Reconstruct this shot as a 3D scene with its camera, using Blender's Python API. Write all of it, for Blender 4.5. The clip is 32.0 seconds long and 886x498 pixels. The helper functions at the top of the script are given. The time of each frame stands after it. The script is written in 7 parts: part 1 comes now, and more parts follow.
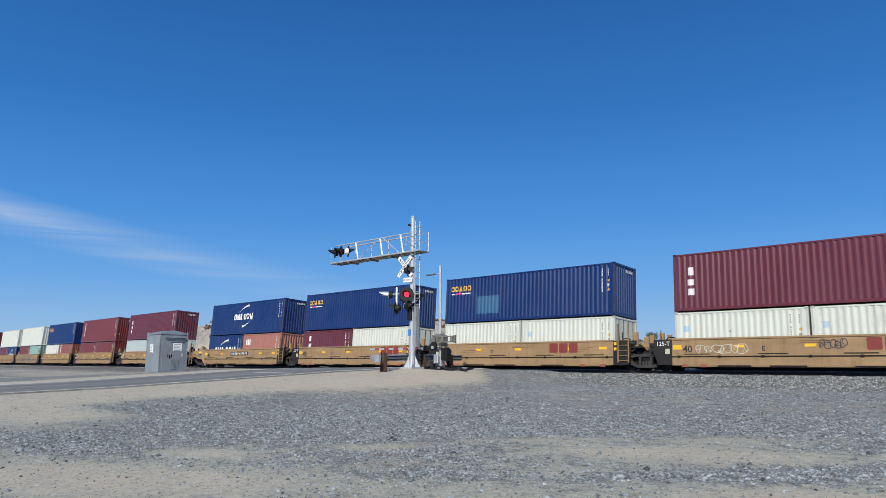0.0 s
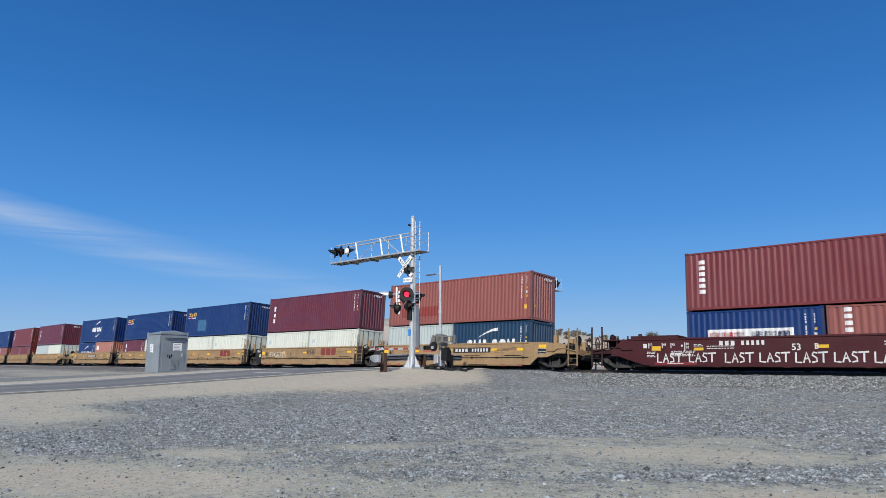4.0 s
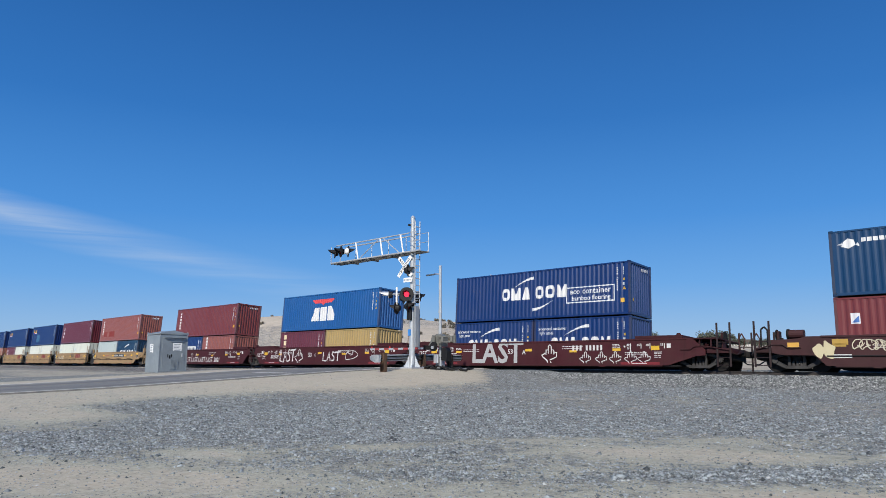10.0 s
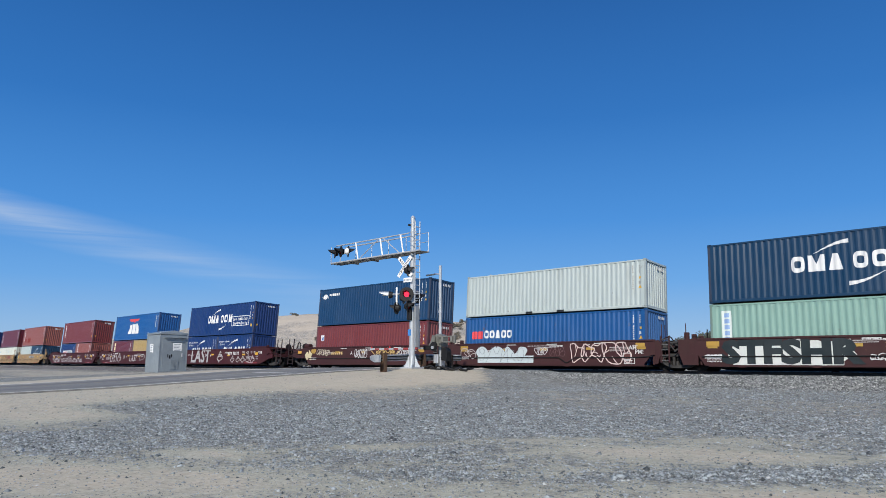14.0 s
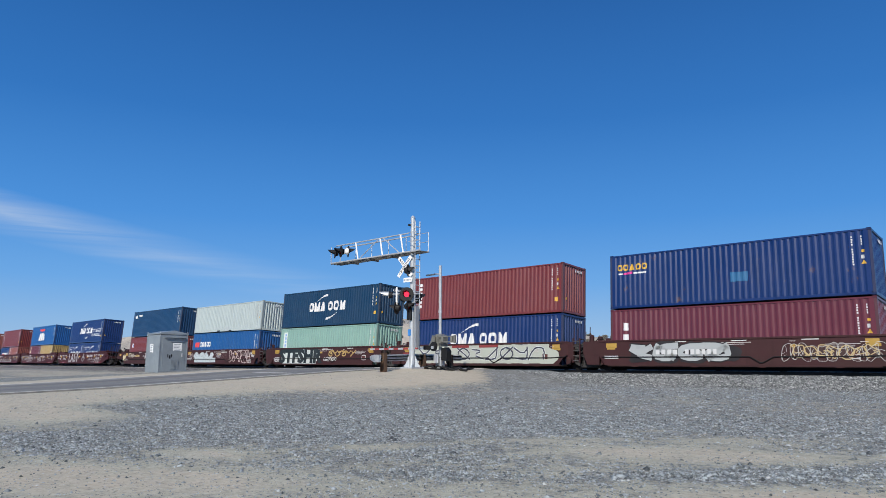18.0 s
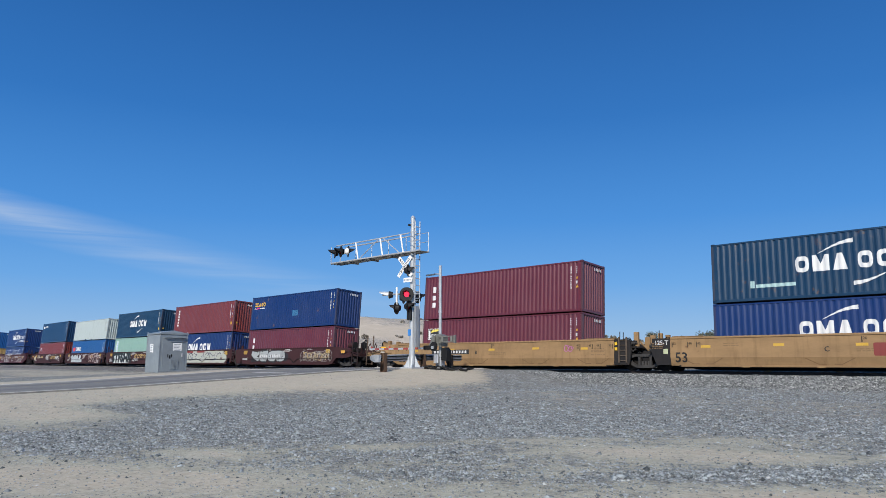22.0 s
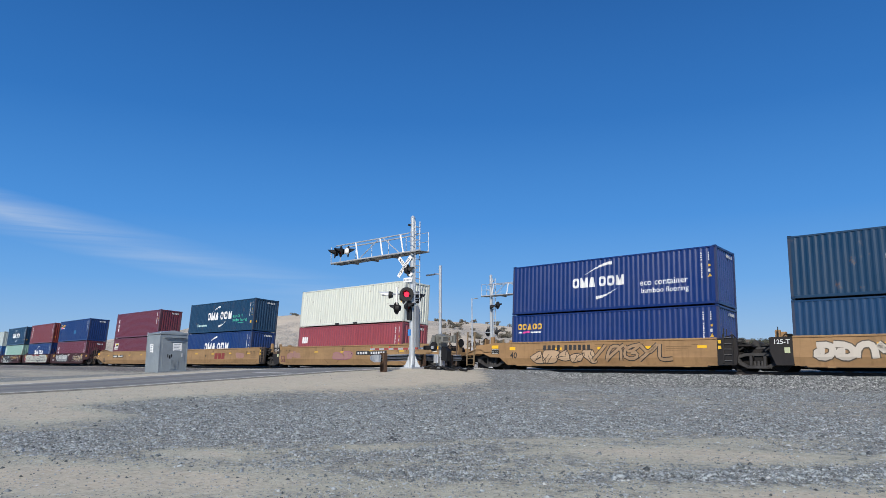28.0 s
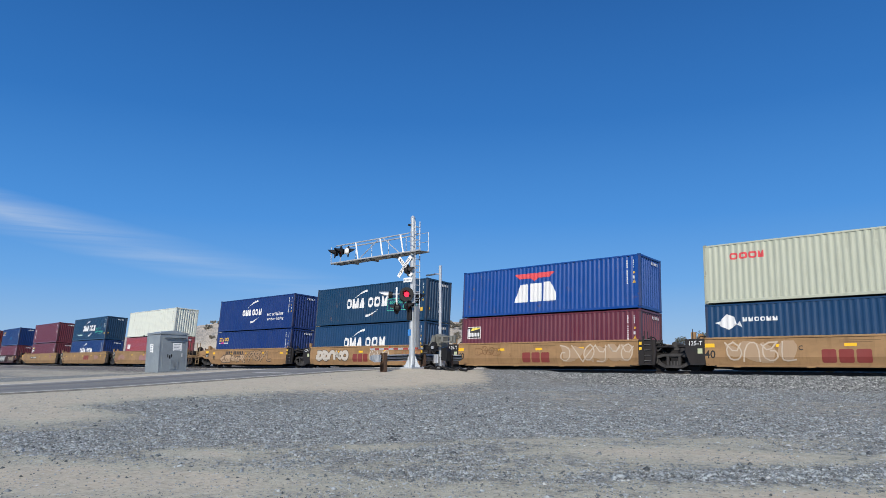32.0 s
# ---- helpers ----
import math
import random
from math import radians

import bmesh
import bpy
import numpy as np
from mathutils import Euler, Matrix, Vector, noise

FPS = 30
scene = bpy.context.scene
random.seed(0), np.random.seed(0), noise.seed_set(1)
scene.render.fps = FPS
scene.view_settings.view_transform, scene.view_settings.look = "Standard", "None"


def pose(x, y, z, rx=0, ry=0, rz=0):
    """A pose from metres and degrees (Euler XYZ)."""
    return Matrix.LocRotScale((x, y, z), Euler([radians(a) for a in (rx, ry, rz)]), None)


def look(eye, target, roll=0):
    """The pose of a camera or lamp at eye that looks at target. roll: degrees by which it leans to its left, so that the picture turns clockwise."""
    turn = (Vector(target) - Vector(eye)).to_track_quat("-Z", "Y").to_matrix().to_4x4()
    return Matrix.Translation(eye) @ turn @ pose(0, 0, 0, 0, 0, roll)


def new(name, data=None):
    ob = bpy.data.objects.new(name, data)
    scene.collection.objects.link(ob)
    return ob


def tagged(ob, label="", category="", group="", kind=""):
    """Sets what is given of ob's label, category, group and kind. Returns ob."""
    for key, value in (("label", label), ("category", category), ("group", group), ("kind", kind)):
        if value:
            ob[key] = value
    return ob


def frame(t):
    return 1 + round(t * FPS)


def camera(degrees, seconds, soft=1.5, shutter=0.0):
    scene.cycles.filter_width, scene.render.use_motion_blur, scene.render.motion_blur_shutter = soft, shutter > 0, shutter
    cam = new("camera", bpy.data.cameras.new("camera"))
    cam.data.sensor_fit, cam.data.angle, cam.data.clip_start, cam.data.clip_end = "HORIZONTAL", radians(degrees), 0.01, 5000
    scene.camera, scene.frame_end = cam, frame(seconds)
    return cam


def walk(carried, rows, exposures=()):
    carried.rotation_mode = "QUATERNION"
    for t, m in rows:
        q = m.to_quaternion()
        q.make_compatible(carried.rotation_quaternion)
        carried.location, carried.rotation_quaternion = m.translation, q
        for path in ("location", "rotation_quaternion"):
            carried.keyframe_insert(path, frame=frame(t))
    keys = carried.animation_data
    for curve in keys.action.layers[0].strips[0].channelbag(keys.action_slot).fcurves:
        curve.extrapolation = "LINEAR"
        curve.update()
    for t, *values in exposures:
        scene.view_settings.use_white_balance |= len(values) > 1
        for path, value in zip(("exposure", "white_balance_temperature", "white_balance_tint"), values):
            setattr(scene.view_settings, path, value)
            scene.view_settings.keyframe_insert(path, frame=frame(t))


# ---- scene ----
# a long container train passes a road crossing in the desert; the camera stands still
EYE = Vector((0.0, 0.0, 1.30))
YAW, PITCH = radians(-42.547), radians(9.388)
cam = camera(66.12, 32.0, soft=0.6)
AIM = EYE + Vector((math.sin(YAW) * math.cos(PITCH), math.cos(YAW) * math.cos(PITCH), math.sin(PITCH)))
walk(cam, [(0.0, look(EYE, AIM)), (32.0, look(EYE, AIM))], exposures=[(0.0, 0.0), (32.0, 0.0)])

# ---- light ----
SUN_AZ, SUN_EL = radians(154.0), radians(36.0)
world = bpy.data.worlds.new("sky")
scene.world = world
world.use_nodes = True
wn, wl = world.node_tree.nodes, world.node_tree.links
wn.clear()
w_out, w_bg = wn.new("ShaderNodeOutputWorld"), wn.new("ShaderNodeBackground")
w_sky = wn.new("ShaderNodeTexSky")
w_sky.sky_type = "NISHITA"
w_sky.sun_disc = False
w_sky.sun_elevation, w_sky.sun_rotation = SUN_EL, SUN_AZ
w_sky.altitude, w_sky.air_density, w_sky.dust_density, w_sky.ozone_density = 300.0, 1.0, 0.0, 1.5
w_bg.inputs["Strength"].default_value = 0.082
# a thin veil of cirrus low in the north-west
w_geo = wn.new("ShaderNodeTexCoord")
w_rot = wn.new("ShaderNodeMapping")
w_rot.vector_type = "POINT"
w_rot.inputs["Rotation"].default_value = (0.0, 0.0, radians(-68.0))
w_sep = wn.new("ShaderNodeSeparateXYZ")
wl.new(w_geo.outputs["Generated"], w_rot.inputs["Vector"])
wl.new(w_rot.outputs["Vector"], w_sep.inputs["Vector"])
w_str = wn.new("ShaderNodeMapping")
w_str.inputs["Rotation"].default_value = (0.0, radians(-14.0), 0.0)
w_str.inputs["Scale"].default_value = (3.0, 3.0, 68.0)
wl.new(w_rot.outputs["Vector"], w_str.inputs["Vector"])
w_noise = wn.new("ShaderNodeTexNoise")
w_noise.inputs["Scale"].default_value, w_noise.inputs["Detail"].default_value = 1.0, 6.0
w_noise.inputs["Roughness"].default_value, w_noise.inputs["Distortion"].default_value = 0.55, 0.35
wl.new(w_str.outputs["Vector"], w_noise.inputs["Vector"])


def w_math(op, a, b, clamp=False):
    n = wn.new("ShaderNodeMath")
    n.operation, n.use_clamp = op, clamp
    for i, v in enumerate((a, b)):
        if isinstance(v, (int, float)):
            n.inputs[i].default_value = v
        else:
            wl.new(v, n.inputs[i])
    return n.outputs[0]


# the veil follows a line that climbs to the west
w_line = w_math("SUBTRACT", w_sep.outputs["Z"], w_math("MULTIPLY_ADD", w_sep.outputs["X"], -0.20))
w_line.node.inputs[1].links[0].from_node.inputs[2].default_value = 0.154
w_band = w_math("SUBTRACT", 1.0, w_math("MULTIPLY", w_math("ABSOLUTE", w_line, 0.0), 33.0), True)
w_side = w_math("MULTIPLY", w_math("SUBTRACT", 0.46, w_sep.outputs["X"]), 1.7, True)
w_cloud = w_math("MULTIPLY", w_math("MULTIPLY", w_math("SUBTRACT", w_noise.outputs["Fac"], 0.26), 2.6, True), w_math("MULTIPLY", w_band, w_side))
w_fac = w_math("MULTIPLY", w_cloud, 0.52)
w_mix = wn.new("ShaderNodeMixRGB")
wl.new(w_fac, w_mix.inputs["Fac"])
wl.new(w_sky.outputs["Color"], w_bg.inputs["Color"])
# clear dry desert air: deep blue overhead, paler towards the horizon, with the veil in it
w_dir = wn.new("ShaderNodeSeparateXYZ")
wl.new(w_geo.outputs["Generated"], w_dir.inputs["Vector"])
w_ramp = wn.new("ShaderNodeValToRGB")
SKY = ((0.0, (0.34, 0.50, 0.72)), (0.045, (0.26, 0.47, 0.77)), (0.11, (0.136, 0.38, 0.79)), (0.20, (0.064, 0.280, 0.72)), (0.34, (0.028, 0.178, 0.540)), (0.50, (0.017, 0.118, 0.395)), (1.0, (0.022, 0.105, 0.33)))
while len(w_ramp.color_ramp.elements) < len(SKY):
    w_ramp.color_ramp.elements.new(0.5)
for e, (at, col) in zip(w_ramp.color_ramp.elements, SKY):
    e.position, e.color = at, (*col, 1.0)
wl.new(w_dir.outputs["Z"], w_ramp.inputs["Fac"])
w_mix.inputs["Color2"].default_value = (0.62, 0.70, 0.80, 1.0)
wl.new(w_ramp.outputs["Color"], w_mix.inputs["Color1"])
w_blue = wn.new("ShaderNodeBackground")
wl.new(w_mix.outputs["Color"], w_blue.inputs["Color"])
w_both = wn.new("ShaderNodeMixShader")
w_both.inputs["Fac"].default_value = 0.93
wl.new(w_bg.outputs["Background"], w_both.inputs[1])
wl.new(w_blue.outputs["Background"], w_both.inputs[2])
wl.new(w_both.outputs["Shader"], w_out.inputs["Surface"])

sun = new("sun", bpy.data.lights.new("sun", "SUN"))
sun.data.energy, sun.data.angle, sun.data.color = 4.7, radians(0.53), (1.0, 0.95, 0.87)
sun_way = Vector((math.sin(SUN_AZ) * math.cos(SUN_EL), math.cos(SUN_AZ) * math.cos(SUN_EL), math.sin(SUN_EL)))
sun.matrix_world = look(sun_way * 200, (0, 0, 0))


# ---- materials ----
def shader(name):
    m = bpy.data.materials.new(name)
    m.use_nodes = True
    nt = m.node_tree
    return m, nt, nt.nodes["Principled BSDF"]


def lnk(nt, a, b):
    nt.links.new(a, b)


def noise_tex(nt, scale, detail=4.0, rough=0.55, stretch=(1, 1, 1), coord="Object", dist=0.0):
    tc, mp, nz = nt.nodes.new("ShaderNodeTexCoord"), nt.nodes.new("ShaderNodeMapping"), nt.nodes.new("ShaderNodeTexNoise")
    mp.inputs["Scale"].default_value = stretch
    nz.inputs["Scale"].default_value, nz.inputs["Detail"].default_value = scale, detail
    nz.inputs["Roughness"].default_value, nz.inputs["Distortion"].default_value = rough, dist
    lnk(nt, tc.outputs[coord], mp.inputs["Vector"])
    lnk(nt, mp.outputs["Vector"], nz.inputs["Vector"])
    return nz.outputs["Fac"], mp


def ramp(nt, fac, stops):
    r = nt.nodes.new("ShaderNodeValToRGB")
    while len(r.color_ramp.elements) < len(stops):
        r.color_ramp.elements.new(0.5)
    for e, (p, c) in zip(r.color_ramp.elements, stops):
        e.position, e.color = p, (*c, 1.0) if len(c) == 3 else c
    lnk(nt, fac, r.inputs["Fac"])
    return r.outputs["Color"]


def mixc(nt, fac, a, b, kind="MIX"):
    n = nt.nodes.new("ShaderNodeMixRGB")
    n.blend_type = kind
    for sock, v in ((n.inputs["Fac"], fac), (n.inputs["Color1"], a), (n.inputs["Color2"], b)):
        if isinstance(v, (int, float)):
            sock.default_value = v
        elif isinstance(v, tuple):
            sock.default_value = (*v, 1.0)
        else:
            lnk(nt, v, sock)
    return n.outputs["Color"]


def mathn(nt, op, a, b=0.0, clamp=False):
    n = nt.nodes.new("ShaderNodeMath")
    n.operation, n.use_clamp = op, clamp
    for i, v in enumerate((a, b)):
        if isinstance(v, (int, float)):
            n.inputs[i].default_value = v
        else:
            lnk(nt, v, n.inputs[i])
    return n.outputs[0]


def bump(nt, bs, height, strength=0.3, distance=0.01):
    b = nt.nodes.new("ShaderNodeBump")
    b.inputs["Strength"].default_value, b.inputs["Distance"].default_value = strength, distance
    lnk(nt, height, b.inputs["Height"])
    lnk(nt, b.outputs["Normal"], bs.inputs["Normal"])


def island_random(nt):
    g = nt.nodes.new("ShaderNodeNewGeometry")
    return g.outputs["Random Per Island"]


def plain(name, col, rough=0.6, metal=0.0, vary=0.18, scale=3.0, spots=None, grain=40.0, bumped=0.15):
    """Paint, metal, concrete: a colour with stains at a large scale and grain at a small one."""
    m, nt, bs = shader(name)
    big, _ = noise_tex(nt, scale, 5.0, 0.6)
    fine, _ = noise_tex(nt, grain, 3.0, 0.6)
    lo, hi = tuple(c * (1 - vary) for c in col), tuple(min(1.0, c * (1 + vary)) for c in col)
    c = ramp(nt, big, [(0.3, lo), (0.7, hi)])
    c = mixc(nt, 0.25, c, ramp(nt, fine, [(0.35, tuple(v * 0.8 for v in col)), (0.65, tuple(min(1, v * 1.15) for v in col))]))
    if spots:
        sp, _ = noise_tex(nt, scale * 2.3, 8.0, 0.7)
        c = mixc(nt, ramp(nt, sp, [(0.58, (0, 0, 0)), (0.70, (0.8, 0.8, 0.8))]), c, spots)
    lnk(nt, c, bs.inputs["Base Color"])
    bs.inputs["Roughness"].default_value, bs.inputs["Metallic"].default_value = rough, metal
    bs.inputs["Specular IOR Level"].default_value = 0.35
    if bumped:
        bump(nt, bs, fine, bumped, 0.004)
    return m


def paint_by_object(name, rough, rust, chalk, dust=(0.55, 0.55, 0.55), grime=1.0, soil=0.0):
    """Weathered paint whose hue is the object's own colour: fading, streaks that run down, scrapes to rust."""
    m, nt, bs = shader(name)
    info = nt.nodes.new("ShaderNodeObjectInfo")
    tc = nt.nodes.new("ShaderNodeTexCoord")
    off = nt.nodes.new("ShaderNodeVectorMath")
    off.operation = "ADD"
    sc = nt.nodes.new("ShaderNodeVectorMath")
    sc.operation = "SCALE"
    sc.inputs[0].default_value = (37.0, 11.0, 23.0)
    lnk(nt, info.outputs["Random"], sc.inputs["Scale"])
    lnk(nt, tc.outputs["Object"], off.inputs[0])
    lnk(nt, sc.outputs["Vector"], off.inputs[1])

    def nz(scale, detail, stretch, rgh=0.6):
        mp, n = nt.nodes.new("ShaderNodeMapping"), nt.nodes.new("ShaderNodeTexNoise")
        mp.inputs["Scale"].default_value = stretch
        n.inputs["Scale"].default_value, n.inputs["Detail"].default_value, n.inputs["Roughness"].default_value = scale, detail, rgh
        lnk(nt, off.outputs["Vector"], mp.inputs["Vector"])
        lnk(nt, mp.outputs["Vector"], n.inputs["Vector"])
        return n.outputs["Fac"]

    big = nz(0.5, 4.0, (1, 1, 1))
    streak = nz(1.0, 5.0, (4.5, 4.5, 0.5))
    spot = nz(1.7, 9.0, (1, 1, 1), 0.72)
    fine = nz(60.0, 2.0, (1, 1, 1))
    base = info.outputs["Color"]
    worn = mixc(nt, 0.5, base, dust) if chalk < 1.0 else mixc(nt, 1.0, base, mixc(nt, 1.0, mixc(nt, 1.0, base, (0.5, 0.5, 0.52), "MULTIPLY"), (0.012, 0.007, 0.006), "ADD"), "ADD")
    c = mixc(nt, mathn(nt, "MULTIPLY", mathn(nt, "SUBTRACT", big, 0.35, True), chalk, True), base, worn)
    runs = mathn(nt, "MULTIPLY", mathn(nt, "SUBTRACT", streak, 0.5, True), mathn(nt, "MULTIPLY", mathn(nt, "SUBTRACT", spot, 0.3, True), 5.0, True))
    c = mixc(nt, mathn(nt, "MULTIPLY", runs, grime, True), c, mixc(nt, 1.0, base, (0.62, 0.6, 0.58), "MULTIPLY"))
    if soil:
        film = mathn(nt, "MULTIPLY", mathn(nt, "SUBTRACT", nz(0.9, 7.0, (0.7, 1.0, 2.2), 0.68), 0.40, True), soil, True)
        c = mixc(nt, film, c, mixc(nt, 0.45, mixc(nt, 1.0, base, (0.42, 0.38, 0.36), "MULTIPLY"), (0.085, 0.062, 0.045)))
    spot = mathn(nt, "ADD", spot, mathn(nt, "MULTIPLY", mathn(nt, "SUBTRACT", info.outputs["Random"], 0.55), 0.09))
    c = mixc(nt, ramp(nt, spot, [(0.655, (0, 0, 0)), (0.72, (rust, rust, rust))]), c, (0.13, 0.06, 0.035))
    lnk(nt, c, bs.inputs["Base Color"])
    lnk(nt, ramp(nt, spot, [(0.64, (rough, rough, rough)), (0.72, (0.85, 0.85, 0.85))]), bs.inputs["Roughness"])
    bs.inputs["Specular IOR Level"].default_value = 0.72 if rough < 0.5 else 0.28
    bump(nt, bs, fine, 0.08, 0.003)
    return m


M_BOX = paint_by_object("container_paint", 0.31, 0.75, 0.15, (0.45, 0.45, 0.45), 2.4)
M_CAR = paint_by_object("car_paint", 0.68, 0.9, 1.2, (0.42, 0.33, 0.25), 2.4, 1.1)
M_MARK = paint_by_object("marking_paint", 0.6, 0.35, 0.2)
M_DARK = plain("grimy_steel", (0.011, 0.010, 0.010), 0.82, 0.1, 0.35, 2.0, (0.032, 0.021, 0.016))
M_WHEEL = plain("worn_wheel_steel", (0.014, 0.0125, 0.0115), 0.7, 0.3, 0.3, 4.0)
M_TRUCK = plain("dusty_bogie_steel", (0.046, 0.044, 0.043), 0.75, 0.15, 0.35, 3.0, (0.12, 0.10, 0.085))
M_RAIL = plain("rusty_rail", (0.050, 0.043, 0.040), 0.7, 0.3, 0.25, 1.2)
M_SHINE = plain("worn_rail_head", (0.10, 0.095, 0.09), 0.55, 0.2, 0.15, 2.0)
M_TIE = plain("concrete_tie", (0.33, 0.31, 0.28), 0.9, 0.0, 0.2, 2.0)
M_CASTING = plain("casting_steel", (0.10, 0.085, 0.078), 0.7, 0.3, 0.3, 4.0, (0.12, 0.055, 0.03))
M_FLOORWOOD = plain("floor_board", (0.12, 0.08, 0.05), 0.8, 0.0, 0.25, 3.0)
M_GALV = plain("galvanised_steel", (0.58, 0.60, 0.62), 0.45, 0.55, 0.12, 5.0)
M_ALU = plain("dull_aluminium", (0.50, 0.525, 0.54), 0.45, 0.4, 0.12, 3.0)
# walkway steel in a darker colour, for the shade under the walkway
M_GRATE_SHADE = plain("shaded_walkway_steel", (0.13, 0.13, 0.125), 0.7, 0.3, 0.25, 3.0)
M_GUARD = plain("dull_ladder_guard", (0.36, 0.375, 0.385), 0.5, 0.4, 0.15, 3.0)
M_WHITE = plain("white_paint", (0.80, 0.80, 0.79), 0.5, 0.0, 0.06, 3.0)
M_BLACK = plain("black_hood_paint", (0.010, 0.010, 0.011), 0.6, 0.0, 0.3, 5.0)
M_GREYBOX = plain("grey_cabinet_paint", (0.275, 0.308, 0.325), 0.42, 0.3, 0.18, 1.1, (0.18, 0.20, 0.21))
M_GATE = plain("dull_gate_paint", (0.20, 0.20, 0.18), 0.5, 0.3, 0.2, 3.0, (0.08, 0.08, 0.08))
M_WOODPOST = plain("rusty_brown_post", (0.095, 0.058, 0.038), 0.85, 0.1, 0.3, 5.0)
M_CONC = plain("concrete", (0.36, 0.34, 0.305), 0.9, 0.0, 0.15, 2.5)
M_REDP = plain("red_stripe_paint", (0.55, 0.04, 0.04), 0.5, 0.0, 0.1, 4.0)
M_BLUEP = plain("blue_plate_paint", (0.05, 0.22, 0.55), 0.5, 0.0, 0.1, 4.0)
M_RUBBER = plain("cable_rubber", (0.015, 0.015, 0.016), 0.6, 0.0, 0.2, 6.0)
M_PALE = plain("pale_wall", (0.6, 0.57, 0.52), 0.8, 0.0, 0.1, 1.0)
M_LENS, _nt, _b = shader("lit_red_lens")
_b.inputs["Base Color"].default_value = (0.5, 0.01, 0.02, 1)
_b.inputs["Roughness"].default_value = 0.2
_b.inputs["Emission Color"].default_value = (1.0, 0.03, 0.07, 1)
_b.inputs["Emission Strength"].default_value = 1.6
M_LENS_OFF = plain("dark_red_lens", (0.16, 0.008, 0.01), 0.2, 0.0, 0.1, 5.0, None, 40, 0)


# ---- building helpers ----
def part(name, bm, material, parent, label="", loc=None, color=None):
    """Links a bmesh (or a ready mesh) as one object under a thing or a part."""
    if isinstance(bm, bmesh.types.BMesh):
        me = bpy.data.meshes.new(name)
        bm.to_mesh(me)
        bm.free()
    else:
        me = bm
    if material and not me.materials:
        me.materials.append(material)
    ob = new(name, me)
    ob.parent = parent
    if loc is not None:
        ob.matrix_basis = loc if isinstance(loc, Matrix) else Matrix.Translation(loc)
    if color is not None:
        ob.color = (*color, 1.0)
    if label:
        tagged(ob, label)
    return ob


def thing(name, label, category, m=None, group="", kind=""):
    ob = new(name)
    ob.empty_display_size = 0.3
    if m is not None:
        ob.matrix_basis = m
    return tagged(ob, label, category, group, kind)


def solid(name, bm, material, label, category="", kind="", m=None, group=""):
    """A thing or a piece of the setting that is one mesh."""
    ob = part(name, bm, material, None, loc=m)
    return tagged(ob, label, category, group, kind)


def add_box(bm, x0, x1, y0, y1, z0, z1, bev=0.0):
    vs = [bm.verts.new(p) for p in ((x0, y0, z0), (x1, y0, z0), (x1, y1, z0), (x0, y1, z0), (x0, y0, z1), (x1, y0, z1), (x1, y1, z1), (x0, y1, z1))]
    fs = [bm.faces.new([vs[i] for i in q]) for q in ((3, 2, 1, 0), (4, 5, 6, 7), (0, 1, 5, 4), (1, 2, 6, 5), (2, 3, 7, 6), (3, 0, 4, 7))]
    if bev:
        es = list({e for f in fs for e in f.edges})
        bmesh.ops.bevel(bm, geom=es, offset=bev, segments=1, affect="EDGES")
    return bm


def boxm(x0, x1, y0, y1, z0, z1, bev=0.0):
    return add_box(bmesh.new(), x0, x1, y0, y1, z0, z1, bev)


def add_rod(bm, a, b, r, n=10, r2=None):
    """A round bar from a to b."""
    a, b = Vector(a), Vector(b)
    d = b - a
    q = d.to_track_quat("Z", "Y").to_matrix().to_4x4()
    bmesh.ops.create_cone(bm, cap_ends=True, segments=n, radius1=r, radius2=r if r2 is None else r2, depth=d.length,
                          matrix=Matrix.Translation((a + b) / 2) @ q)
    return bm


def rod(a, b, r, n=10, r2=None):
    return add_rod(bmesh.new(), a, b, r, n, r2)


def add_plate(bm, pts, y0, y1):
    """A plate cut to a polygon in the x-z plane, from y0 to y1."""
    f = [bm.verts.new((x, y0, z)) for x, z in pts]
    b = [bm.verts.new((x, y1, z)) for x, z in pts]
    n = len(pts)
    bm.faces.new(f)
    bm.faces.new(b[::-1])
    for i in range(n):
        bm.faces.new((f[i], b[i], b[(i + 1) % n], f[(i + 1) % n]))
    bmesh.ops.recalc_face_normals(bm, faces=bm.faces)
    return bm


def plate(pts, y0, y1):
    return add_plate(bmesh.new(), pts, y0, y1)


def disc(center, normal, r, depth, n=20):
    c, d = Vector(center), Vector(normal).normalized()
    return rod(c - d * depth / 2, c + d * depth / 2, r, n)


def mesh_of(name, verts, faces, material, smooth=False):
    me = bpy.data.meshes.new(name)
    me.from_pydata(verts, [], faces)
    me.update()
    if smooth:
        me.polygons.foreach_set("use_smooth", [True] * len(me.polygons))
    me.materials.append(material)
    return me


# ---- the lie of the land ----
CURVE, Y_RAIL, Z_RAIL, BANK = 0.000585, 33.764, 0.795, 3.86


def along(s):
    """Place and heading of the track's centre, s metres from its nearest reference point."""
    return -20.0 + s, Y_RAIL + CURVE * s * s / 2, math.degrees(CURVE * s)


def track_pose(s, up=0.0):
    x, y, h = along(s)
    return pose(x, y, Z_RAIL, -BANK, 0, h) @ Matrix.Translation((0, 0, up))


def step(a, b, v):
    t = np.clip((v - a) / (b - a), 0.0, 1.0)
    return t * t * (3 - 2 * t)


HILL_AT = np.radians([-180, -100, -85, -72, -64, -58, -52, -45, -38, -33, -28, -23, -15, 0, 40, 180])
HILL_UP = 1.28 * np.array([0.0, 0.012, 0.035, 0.044, 0.050, 0.060, 0.064, 0.057, 0.050, 0.042, 0.032, 0.024, 0.020, 0.014, 0.0, 0.0])


